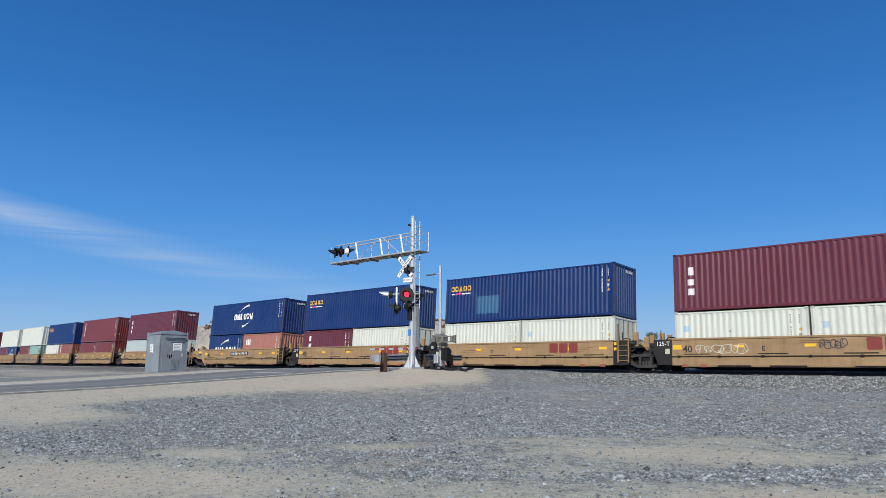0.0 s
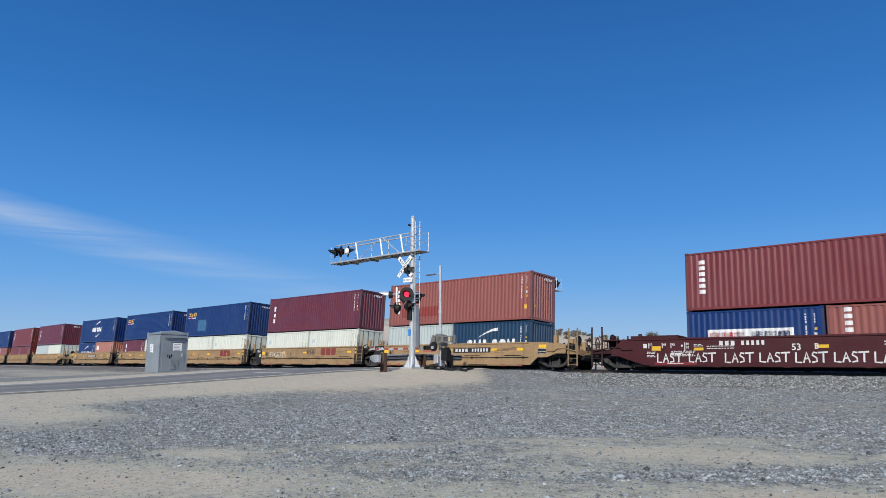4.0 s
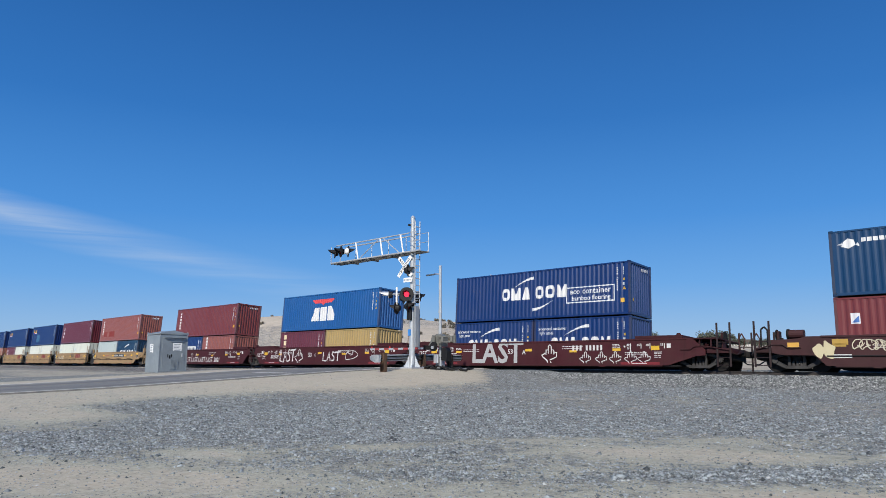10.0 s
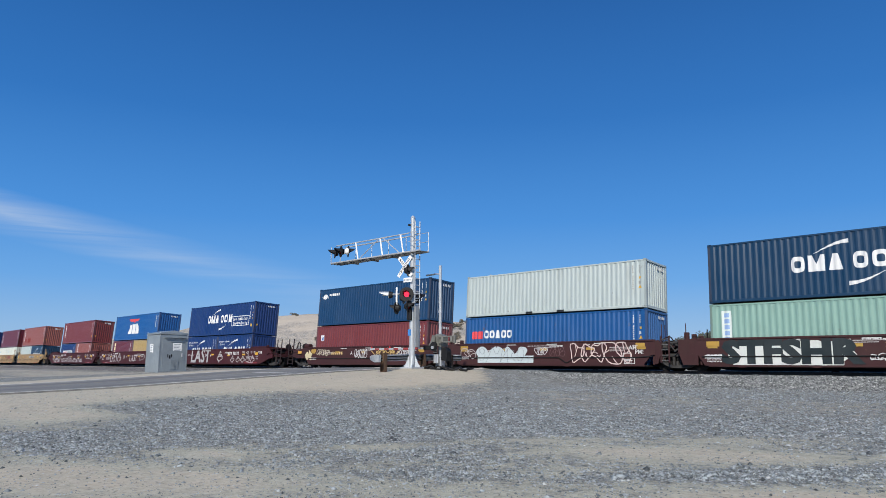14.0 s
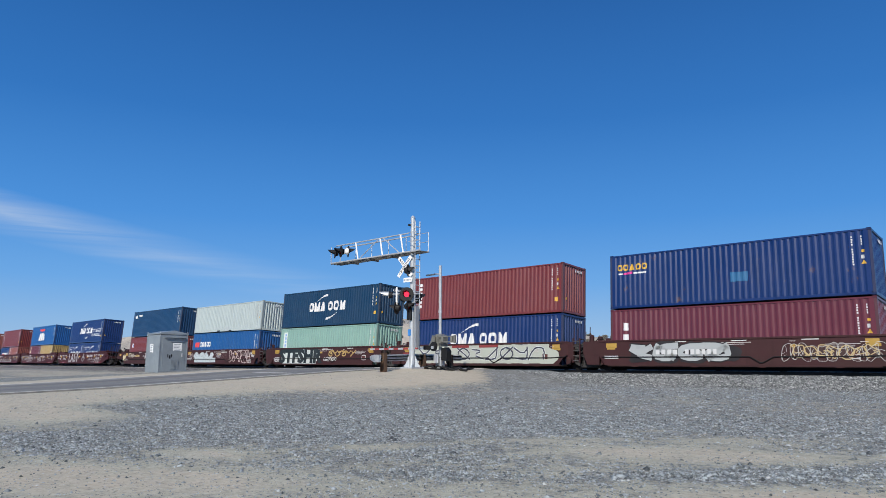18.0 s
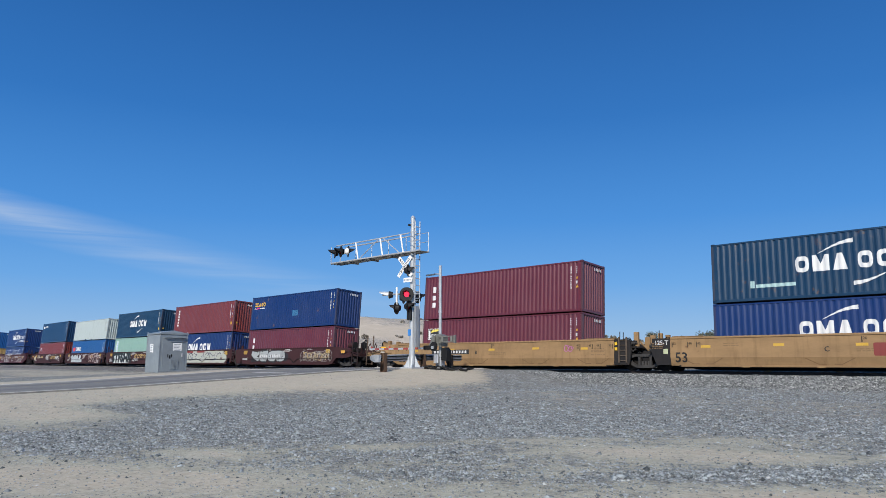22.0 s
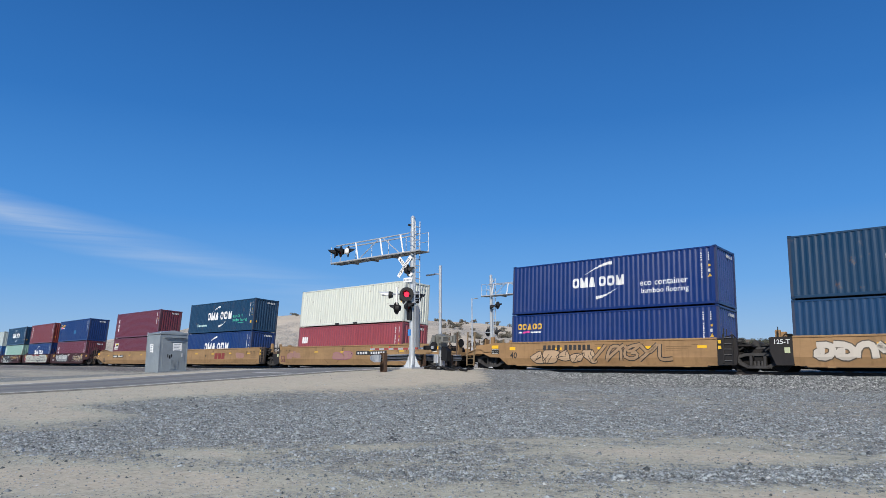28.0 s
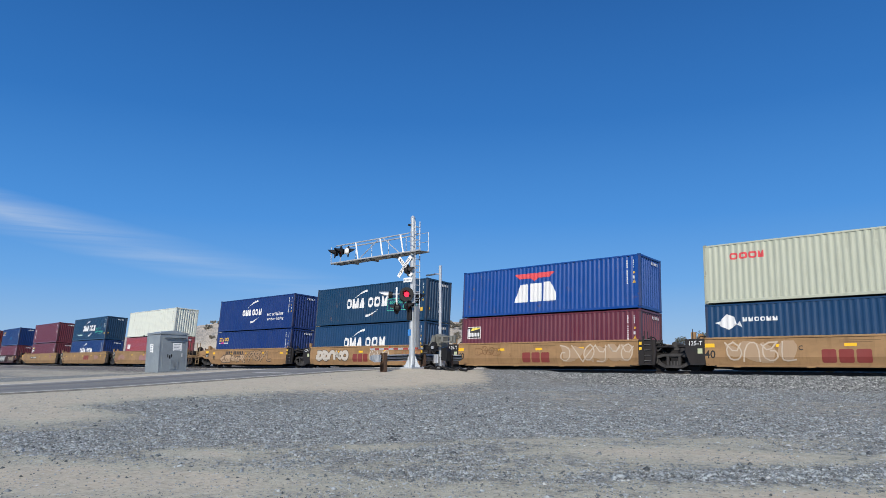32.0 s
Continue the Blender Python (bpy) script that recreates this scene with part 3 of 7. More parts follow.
rng = np.random.default_rng(7)
n = 430000
r, th = 5.0 * np.exp(rng.uniform(0, math.log(34 / 5.0), n)), np.radians(rng.uniform(-80, -6, n))
x, y = r * np.sin(th), r * np.cos(th)
lat = y - (Y_RAIL + CURVE * (x + 20) ** 2 / 2)
keep = (rng.random(n) < 0.055 * (0.3 + 0.7 * step(17.0, 9.0, y)) + 0.50 * np.clip(gravel_at(x, y) + 0.55 * wob(x, y, 2.3, 6.0) * wob(x, y, 0.9, 9.0), 0, 1) ** 1.6) & ((x > ROAD_R + 0.3) | (x < ROAD_L - 0.3)) & (lat < -4.2)
x, y = x[keep], y[keep]
thick = gravel_at(x, y)
size = np.clip(rng.lognormal(math.log(0.0118), 0.50, len(x)) * (0.85 + 0.014 * np.hypot(x, y)) * (0.70 + 0.30 * thick), 0.005, 0.052)
stones("gravel", x, y, size, land(x, y) + size * 0.15, M_STONE, "loose grey crushed gravel strewn over the sand", 3)
n = 80000
s_at, lat = rng.uniform(-8, 44, n) * rng.random(n) ** 0.15, -rng.uniform(1.35, 4.9, n)
x, y = -20 + s_at, Y_RAIL + CURVE * s_at ** 2 / 2 + lat
keep = (x > -21.5)
x, y = x[keep], y[keep]
size = rng.uniform(0.022, 0.052, len(x))
stones("ballast", x, y, size, land(x, y) + size * 0.25, M_BALLAST, "bank of grey crushed stone ballast along the track", 4)


# ---- crossing signal with a cantilever over the road ----
def text_mesh(body, size, extrude=0.0, spacing=1.0, bold=0.012):
    cu = bpy.data.curves.new("text", "FONT")
    cu.body, cu.size, cu.extrude, cu.space_character, cu.offset = body, size, extrude, spacing, bold * size
    cu.align_x, cu.align_y, cu.resolution_u = "CENTER", "CENTER", 2
    ob = bpy.data.objects.new("text", cu)
    me = bpy.data.meshes.new_from_object(ob)
    bpy.data.objects.remove(ob)
    bpy.data.curves.remove(cu)
    return me


def text_bm(body, size, wide=1.0, bold=0.012):
    """Lettering as a flat bmesh in the x-z plane, seen from -y."""
    me = text_mesh(body, size, bold=bold)
    bm = bmesh.new()
    bm.from_mesh(me)
    bpy.data.meshes.remove(me)
    bmesh.ops.transform(bm, matrix=Matrix.Rotation(radians(90), 4, "X") @ Matrix.Diagonal((wide, 1, 1, 1)), verts=bm.verts)
    return bm


def flasher(parent, at, turn, lit=False, silver=False, pale_back=False, disc_r=0.305, visor=0.36):
    """One flashing light: round background, hood, housing and lens; turn: degrees about z, 0 faces -y."""
    m = pose(*at, 0, 0, turn)
    bm = bmesh.new()
    add_rod(bm, (0, 0.00, 0), (0, 0.03, 0), 0.18 if silver else disc_r, 20)
    base = part("background_disc", bm, M_ALU if silver else M_BLACK, parent, "" if silver else "black backing disc of the light", m)
    bm = bmesh.new()
    add_rod(bm, (0, 0.03, 0), (0, 0.20, 0), 0.19, 14, 0.14)
    part("housing", bm, M_WHITE if pale_back else M_BLACK, base)
    bm = bmesh.new()
    n = 14
    outer = [(0.165 * math.cos(radians(-20 + 220 * i / n)), 0.165 * math.sin(radians(-20 + 220 * i / n))) for i in range(n + 1)]
    for i in range(n):
        (xa, za), (xb, zb) = outer[i], outer[i + 1]
        d0, d1 = (0.10 + (visor - 0.10) * max(0.0, math.sin(radians(-20 + 220 * j / n))) ** 0.45 for j in (i, i + 1))
        q = [bm.verts.new(p) for p in ((xa, 0, za), (xb, 0, zb), (xb * 1.05, -d1, zb * 1.05), (xa * 1.05, -d0, za * 1.05))]
        bm.faces.new(q)
    bmesh.ops.remove_doubles(bm, verts=bm.verts, dist=0.0005)
    bmesh.ops.solidify(bm, geom=bm.faces[:], thickness=0.006)
    part("hood", bm, M_ALU if silver else M_BLACK, base)
    part("lens", rod((0, -0.012, 0), (0, 0.005, 0), 0.13, 20), M_LENS if lit else M_LENS_OFF, base, "glowing red signal lens" if lit else "")
    return base


def cantilever(root, sx, top, arm_z, arm_h, reach, gantry_lights):
    """Mast on a flanged foot and a truss walkway from it towards -x (sx=-1) or +x (sx=1)."""
    part("foot_plate", boxm(-0.42, 0.42, -0.42, 0.42, 0.0, 0.06, 0.01), M_GALV, root)
    part("mast_pole", rod((0, 0, 0.06), (0, 0, top), 0.142, 18, 0.115), M_ALU, root, "pale grey tapered aluminium mast")
    part("mast_cap", rod((0, 0, top), (0, 0, top + 0.12), 0.13, 14, 0.05), M_ALU, root)
    for a in (45, 135, 225, 315):
        c, s = math.cos(radians(a)), math.sin(radians(a))
        bm = plate([(0.13, 0.06), (0.37, 0.06), (0.35, 0.11), (0.16, 0.58), (0.13, 0.58)], -0.02, 0.02)
        part("gusset", bm, M_ALU, root, loc=pose(0, 0, 0, 0, 0, a))
        part("anchor_bolt", rod((c * 0.37, s * 0.37, 0.06), (c * 0.37, s * 0.37, 0.16), 0.025, 8), M_GALV, root)
    part("ground_wire_plate", boxm(-0.13, 0.05, -0.17, -0.14, 1.55, 1.85, 0.005), M_BLUEP, root, "small blue notice plate")
    x0, x1 = (0.0, sx * reach)
    for y in (-0.32, 0.32):
        part("lower_chord", rod((sx * -0.76, y, arm_z), (x1, y, arm_z), 0.044, 8), M_ALU, root)
        part("upper_chord", rod((0, y, arm_z + arm_h), (sx * (reach - 0.45), y, arm_z + arm_h), 0.034, 8), M_ALU, root)
        part("end_post", rod((x1, y, arm_z), (x1, y, arm_z + arm_h), 0.024, 6), M_ALU, root)
        part("platform_post", rod((sx * -0.76, y, arm_z), (sx * -0.76, y, arm_z + 0.95), 0.02, 6), M_GALV, root)
        for hz in (0.5, 0.95):
            part("platform_rail", rod((sx * -0.76, y, arm_z + hz), (0, y, arm_z + hz), 0.016, 6), M_GALV, root)
    for q in (0.45, 1.95, 3.86):
        part("truss_post", rod((sx * (q - 0.1), -0.32, arm_z), (sx * (q + 0.1), -0.32, arm_z + arm_h), 0.042, 6), M_WHITE, root)
    for lo, hi in ((3.7, 2.1), (0.6, 1.85)):
        part("truss_diagonal", rod((sx * lo, -0.32, arm_z), (sx * hi, -0.32, arm_z + arm_h), 0.028, 6), M_GALV, root)
    k = 0.8
    while k < reach - 0.4:
        part("rail_post", rod((sx * k, 0.32, arm_z), (sx * k, 0.32, arm_z + arm_h), 0.02, 6), M_GALV, root)
        k += 1.3
    bm = bmesh.new()
    k = 0.0
    while k < reach + 0.82:
        add_box(bm, sx * (k - 0.82) - 0.02, sx * (k - 0.82) + 0.02, -0.32, 0.32, arm_z - 0.05, arm_z - 0.02)
        k += 0.16
    for y in (-0.3, -0.1, 0.1, 0.3):
        add_box(bm, min(sx * -0.76, x1), max(sx * -0.76, x1), y - 0.015, y + 0.015, arm_z - 0.06, arm_z - 0.01)
    part("walkway_grating", bm, M_GRATE_SHADE, root, "open steel walkway grating")
    for q in (1.3, 2.9, 4.5):
        part("walkway_bracket", boxm(sx * q - 0.05, sx * q + 0.05, -0.36, 0.36, arm_z - 0.14, arm_z - 0.06, 0.008), M_GRATE_SHADE, root)
    for at, turn, *pale in gantry_lights:
        flasher(root, at, turn, pale_back=bool(pale))
    # ladder up the mast, in front of it
    lx = 0.33
    for y in (-0.16, 0.16):
        part("ladder_stile", rod((lx, y, 0.9), (lx, y, top - 0.2), 0.027, 6), M_ALU, root)
    z = 1.1
    while z < top - 0.3:
        part("ladder_rung", rod((lx, -0.16, z), (lx, 0.16, z), 0.022, 6), M_ALU, root)
        z += 0.32
    for z in (1.6, 3.2, 4.8, top - 0.5):
        part("ladder_bracket", boxm(0.1, lx, -0.02, 0.02, z, z + 0.05), M_GALV, root)


Z0 = 0.98
near_sig = thing("crossing_signal", "tall grey signal mast with cantilever walkway, black lights and crossbuck", "railway signal", pose(-23.5, 23.4, Z0), "crossing signals")
cantilever(near_sig, -1, 7.35, 5.62, 0.92, 6.02, [((-5.52, -0.48, 6.14), -32), ((-5.02, -0.48, 6.16), -22), ((-4.50, -0.36, 6.12), 150, True)])
solid("concrete_foundation", boxm(-23.94, -23.06, 22.96, 23.84, 0.55, Z0, 0.03), M_CONC, "square concrete foundation block in the sand under the mast", "foundation", "structure")
# crossbuck with its words
for turn, words in ((50, "RAILROAD"), (-50, "CROSSING")):
    blade = part("crossbuck_blade", boxm(-0.63, 0.63, -0.012, 0.012, -0.10, 0.10, 0.004), M_WHITE, near_sig, "white crossbuck blade with black words", pose(-0.33, -0.2 - (0.03 if turn < 0 else 0), 4.93, 0, 0, 6) @ pose(0, 0, 0, 0, turn, 0))
    me = text_bm(words, 0.165, 1.25)
    part("words", me, M_BLACK, blade, loc=(0, -0.017, 0))
sign = part("sign_plate", boxm(-0.25, 0.25, -0.01, 0.01, -0.11, 0.11, 0.004), M_WHITE, near_sig, "white sign plate under the crossbuck", pose(-0.10, -0.24, 4.25, 0, 0, 8))
for i in range(5):
    part("writing_bar", boxm(-0.19 + i * 0.082, -0.145 + i * 0.082, -0.016, -0.012, -0.05, 0.05), M_GREYBOX, sign)
# main pairs of lights on cross arms
part("cross_arm", rod((-1.25, -0.12, 3.62), (0.55, -0.12, 3.55), 0.04, 8), M_GALV, near_sig)
part("cross_arm", rod((-0.9, -0.2, 3.95), (-0.9, -0.2, 2.95), 0.05, 8), M_WHITE, near_sig)
part("cross_arm", rod((-1.9, -0.25, 3.62), (0, -0.1, 3.62), 0.035, 8), M_GALV, near_sig)
flasher(near_sig, (-0.02, -0.38, 3.53), 40, True, disc_r=0.35)
flasher(near_sig, (0.12, 0.28, 3.42), 165)
flasher(near_sig, (-1.42, -0.25, 3.60), -58, False, True, visor=0.52)
flasher(near_sig, (-0.75, 0.15, 3.45), 150)
flasher(near_sig, (-0.92, -0.2, 2.92), -70)
flasher(near_sig, (0.05, -0.28, 2.95), 110)
flasher(near_sig, (-0.08, -0.20, 4.72), 118)
# black box added for the dark of the shaded mast and lamp backs
part("junction_box", boxm(-0.15, 0.12, -0.26, -0.12, 2.30, 2.90, 0.03), M_BLACK, near_sig, "black box on the mast, standing for lamp backs and shade")
part("ladder_guard", plate([(0.33, 1.0), (0.43, 1.0), (0.43, 2.95), (0.33, 2.95)], -0.19, -0.14), M_GUARD, near_sig, "dull grey plate that closes the lower ladder")
part("guard_flank", boxm(0.41, 0.43, -0.14, 0.02, 1.0, 2.95), M_GUARD, near_sig)
part("bell", rod((-0.05, -0.16, 6.98), (-0.05, -0.24, 6.98), 0.06, 12), M_BLACK, near_sig)

far_sig = thing("crossing_signal", "grey signal mast with cantilever walkway and black lights behind the track", "railway signal", pose(-35.0, 44.0, 0.7), "crossing signals")
cantilever(far_sig, 1, 7.6, 5.95, 0.92, 6.6, [((5.35, -0.4, 6.5), 10), ((5.95, -0.42, 6.5), -12), ((5.2, 0.40, 6.5), 170), ((6.1, 0.42, 6.5), 170)])
flasher(far_sig, (0.30, -0.25, 5.0), 128)
flasher(far_sig, (0.55, 0.2, 5.15), 160)
flasher(far_sig, (0.75, -0.2, 2.95), 140)
flasher(far_sig, (-0.5, 0.2, 2.95), 170)
part("cross_arm", rod((-0.6, -0.1, 2.95), (0.85, -0.1, 2.95), 0.035, 8), M_GALV, far_sig)

# ---- gate in its lowered place ----
gate = thing("crossing_gate", "grey crossing gate with lowered red and white striped arm", "crossing gate", pose(-22.95, 24.8, 0.92))
part("gate_post", rod((0, 0, 0), (0, 0, 5.12), 0.075, 12), M_ALU, gate, "tall thin pale grey pole")
part("pole_clamp", rod((0, 0, 2.75), (0, 0, 2.87), 0.095, 12), M_GALV, gate)
part("lamp_arm", rod((-0.05, 0, 4.70), (-0.42, 0, 4.74), 0.03, 8), M_GALV, gate)
part("lamp_head", boxm(-0.95, -0.40, -0.09, 0.09, 4.68, 4.74, 0.02), M_GREYBOX, gate, "slim grey lamp head")
part("base_box", boxm(-0.17, 0.17, -0.17, 0.17, 0.0, 0.55, 0.02), M_GALV, gate)
part("machine_case", plate([(-0.16, 1.14), (0.30, 1.10), (0.36, 1.62), (0.02, 1.72), (-0.16, 1.62)], -0.28, 0.20), M_GATE, gate, "grey cast gate machine case")
for i in range(4):
    part("case_rib", boxm(0.04 + i * 0.085, 0.07 + i * 0.085, -0.31, -0.28, 1.20, 1.60, 0.006), M_GATE, gate)
part("arm_web", plate([(-0.62, 0.98), (-0.30, 0.98), (-0.02, 1.18), (0.0, 1.60), (-0.16, 1.66), (-0.30, 1.30)], -0.40, -0.33), M_GATE, gate, "grey cast support arm")
part("crank_wheel", rod((-0.03, -0.47, 1.10), (-0.03, -0.41, 1.10), 0.23, 18), M_BLACK, gate)
part("crank_rim", rod((-0.03, -0.50, 1.10), (-0.03, -0.47, 1.10), 0.15, 16), M_RUBBER, gate)
part("crank_hub", rod((-0.03, -0.54, 1.05), (-0.03, -0.49, 1.05), 0.08, 12), M_GALV, gate)
part("junction_box", boxm(-0.14, 0.14, -0.34, -0.20, 0.30, 0.72, 0.02), M_GALV, gate)
part("arm_bracket", boxm(-0.75, 0.1, -0.42, -0.34, 0.95, 1.16, 0.01), M_DARK, gate)
for z in (1.28, 1.54):
    part("counterweight_arm", boxm(0.28, 1.34, -0.42, -0.36, z, z + 0.055, 0.008), M_GATE, gate)
part("counterweight_end", boxm(1.26, 1.36, -0.45, -0.33, 1.25, 1.63, 0.01), M_GATE, gate)
for x in (0.46, 1.06):
    part("counterweight", boxm(x, x + 0.13, -0.47, -0.31, 1.30, 1.58, 0.02), M_GATE, gate)
part("cable_box", plate([(0.24, 0.44), (0.60, 0.40), (0.64, 0.86), (0.50, 1.06), (0.26, 1.02)], -0.2, 0.12), M_BLACK, gate, "black cable box behind the machine")
M_REDFADE = plain("faded_red_stripe", (0.30, 0.05, 0.05), 0.6, 0.0, 0.15, 4.0)
x = -0.75
for i in range(11):
    part("arm_stripe", boxm(x - 0.36, x, -0.41, -0.37, 0.98, 1.07), M_REDFADE if i % 2 else M_ALU, gate)
    x -= 0.36
for x in (-1.6, -3.2, -4.6):
    part("arm_lamp", rod((x, -0.39, 1.07), (x, -0.39, 1.16), 0.035, 10), M_REDP, gate)

# hoses and cables lying round the foot
cable_rng = random.Random(12)
for start, end in ((-0.85, 0.9), (-0.55, 1.25), (0.15, 1.75), (0.3, 1.95)):
    pts, n = [], 8
    for i in range(n):
        u, off = start + (end - start) * i / (n - 1), cable_rng.uniform(-0.28, 0.28)
        pts.append((u * 0.75 + off, u * 0.55 - 0.30 - off, 0.04 + (cable_rng.uniform(0.05, 0.20) if i % 3 == 1 else cable_rng.uniform(0.0, 0.05))))
    cu = bpy.data.curves.new("cable", "CURVE")
    cu.dimensions, cu.bevel_depth, cu.bevel_resolution, cu.resolution_u = "3D", 0.045, 2, 6
    sp = cu.splines.new("BEZIER")
    sp.bezier_points.add(len(pts) - 1)
    for bp, p in zip(sp.bezier_points, pts):
        wx, wy = p[0] - 22.95, p[1] + 24.8
        bp.co, bp.handle_left_type, bp.handle_right_type = (wx, wy, float(land(wx, wy)) + p[2]), "AUTO", "AUTO"
    cu.materials.append(M_RUBBER)
    tmp = bpy.data.objects.new("cable", cu)
    me = bpy.data.meshes.new_from_object(tmp)
    bpy.data.objects.remove(tmp)
    tagged(new("cable", me), "thick black cable lying loose beside the gate", "cable", "cables at the gate")

# ---- guard rail that shields the mast ----
guard = thing("guard_rail", "short grey steel guard rail on brown posts with a blunt end", "guard rail", pose(-23.75, 21.0, 0.0))
W = [(0.00, 0.0), (0.03, 0.03), (0.08, 0.05), (0.08, 0.11), (0.01, 0.15), (0.08, 0.19), (0.08, 0.25), (0.03, 0.27), (0.0, 0.31)]
bm = bmesh.new()
rows = []
for y in (0.25, 2.0, 4.0, 6.2):
    z = road_top(21.0 + y) + 0.44
    rows.append([bm.verts.new((0.04 + a, y, z + b)) for a, b in W])
for a, b in zip(rows, rows[1:]):
    for i in range(len(W) - 1):
        bm.faces.new((a[i], b[i], b[i + 1], a[i + 1]))
bmesh.ops.solidify(bm, geom=bm.faces[:], thickness=0.008)
part("beam", bm, M_GALV, guard, "ribbed grey steel beam")
bm = bmesh.new()
z = road_top(21.2) + 0.40
prof = [(0.35 * math.sin(radians(a)), -0.28 * math.cos(radians(a))) for a in range(-80, 100, 20)]
rows = [[bm.verts.new((0.08 + x, 0.28 + y, z + (0.02 if h < 0.2 else 0.0) + h + (0.14 if h < 0.2 else -0.06) * max(0.0, -(x + y) - 0.18) / 0.27)) for x, y in prof] for h in (0.0, 0.36)]
for i in range(len(prof) - 1):
    bm.faces.new((rows[0][i], rows[0][i + 1], rows[1][i + 1], rows[1][i]))
bmesh.ops.solidify(bm, geom=bm.faces[:], thickness=0.01)
part("blunt_end", bm, M_GALV, guard, "rounded grey end piece")
for y in (0.62, 3.2, 5.2):
    g = road_top(21.0 + y)
    up = g + (0.84 if y < 1.3 else 0.74)
    bm = boxm(0.06, 0.085, y - 0.10, y + 0.10, g - 0.6, up, 0.004)
    add_box(bm, 0.085, 0.305, y - 0.012, y + 0.012, g - 0.6, up)
    add_box(bm, 0.305, 0.33, y - 0.10, y + 0.10, g - 0.6, up, 0.004)
    part("post", bm, M_WOODPOST, guard, "rusty brown steel post")
    part("spacer_block", boxm(-0.02, 0.058, y - 0.07, y + 0.07, up - 0.42, up - 0.06, 0.008), M_WOODPOST, guard)

# ---- signal equipment cabinet beyond the road ----
cab = thing("signal_cabinet", "weathered grey metal equipment cabinet with pale notices, standing beside the road", "cabinet", pose(-40.94, 19.60, 0.54) @ Matrix.Diagonal((0.86, 0.88, 1.0, 1.0)))
part("plinth", boxm(-1.02, 1.02, -1.02, 1.02, -0.3, 0.10, 0.02), M_CONC, cab)
part("body", boxm(-0.99, 0.99, -0.99, 0.99, 0.10, 2.36, 0.02), M_GREYBOX, cab)
bm = bmesh.new()
e, p = [bm.verts.new((x, y, 2.37)) for x, y in ((-1.03, -1.03), (1.03, -1.03), (1.03, 1.03), (-1.03, 1.03))], [bm.verts.new((x, y, 2.45)) for x, y in ((-1.03, -1.03), (1.03, -1.03), (1.03, 1.03), (-1.03, 1.03))]
r0, r1 = bm.verts.new((-1.0, 0, 2.62)), bm.verts.new((1.0, 0, 2.62))
bm.faces.new(e[::-1])
for i in range(4):
    bm.faces.new((e[i], e[(i + 1) % 4], p[(i + 1) % 4], p[i]))
bm.faces.new((p[0], p[1], r1, r0)), bm.faces.new((p[2], p[3], r0, r1)), bm.faces.new((p[1], p[2], r1)), bm.faces.new((p[3], p[0], r0))
part("roof", bm, M_GREYBOX, cab, "low pitched grey metal roof")
for x in (-0.97, 0.97):
    for y in (-0.97, 0.97):
        part("lifting_eye", rod((x, y, 2.3), (x, y, 2.52), 0.035, 8), M_GALV, cab)
        part("corner_strip", boxm(x - 0.035, x + 0.035, y - 0.035, y + 0.035, 0.12, 2.27), M_GREYBOX, cab)
door = part("door", boxm(0.992, 1.012, -0.80, 0.82, 0.16, 2.16, 0.006), M_GREYBOX, cab)
part("door_handle", boxm(1.014, 1.05, 0.58, 0.66, 1.05, 1.25, 0.006), M_GALV, door)
part("vent", boxm(1.014, 1.03, -0.2, 0.4, 0.3, 0.9, 0.004), M_GREYBOX, door)
for i in range(7):
    part("vent_slat", boxm(1.031, 1.045, -0.17 + i * 0.08, -0.13 + i * 0.08, 0.33, 0.87), M_GREYBOX, door)
part("rain_hood", boxm(1.0, 1.16, -0.7, 0.8, 2.17, 2.21, 0.005), M_GREYBOX, cab)
part("lower_hood", boxm(1.014, 1.07, -0.25, 0.75, 1.92, 1.96, 0.004), M_GREYBOX, cab)
for n, (ax, y0, y1, z0, z1) in enumerate((("x", -0.05, 0.58, 1.40, 1.86), ("y", -0.42, 0.05, 1.28, 1.80))):
    if ax == "x":
        note = part("notice", boxm(1.014, 1.022, y0, y1, z0, z1), M_WHITE, cab, "pale grey printed notice")
        for i in range(5):
            part("writing_bar", boxm(1.0225, 1.025, y0 + 0.08, y1 - 0.08 - 0.05 * (i % 3), z1 - 0.10 - i * 0.09, z1 - 0.07 - i * 0.09), M_GREYBOX, note)
    else:
        note = part("notice", boxm(y0, y1, -1.004, -0.996, z0, z1), M_WHITE, cab, "pale grey printed notice")
        for i in range(5):
            part("writing_bar", boxm(y0 + 0.07, y1 - 0.07 - 0.05 * (i % 2), -1.008, -1.0045, z1 - 0.12 - i * 0.1, z1 - 0.08 - i * 0.1), M_GREYBOX, note)
for y, z, w in ((-0.42, 1.0, 0.07), (-0.31, 0.93, 0.12), (-0.16, 1.0, 0.08)):
    part("scrawl", boxm(1.014, 1.018, y, y + w, z, z + 0.2), M_BLACK, cab, "smudged black spray mark")

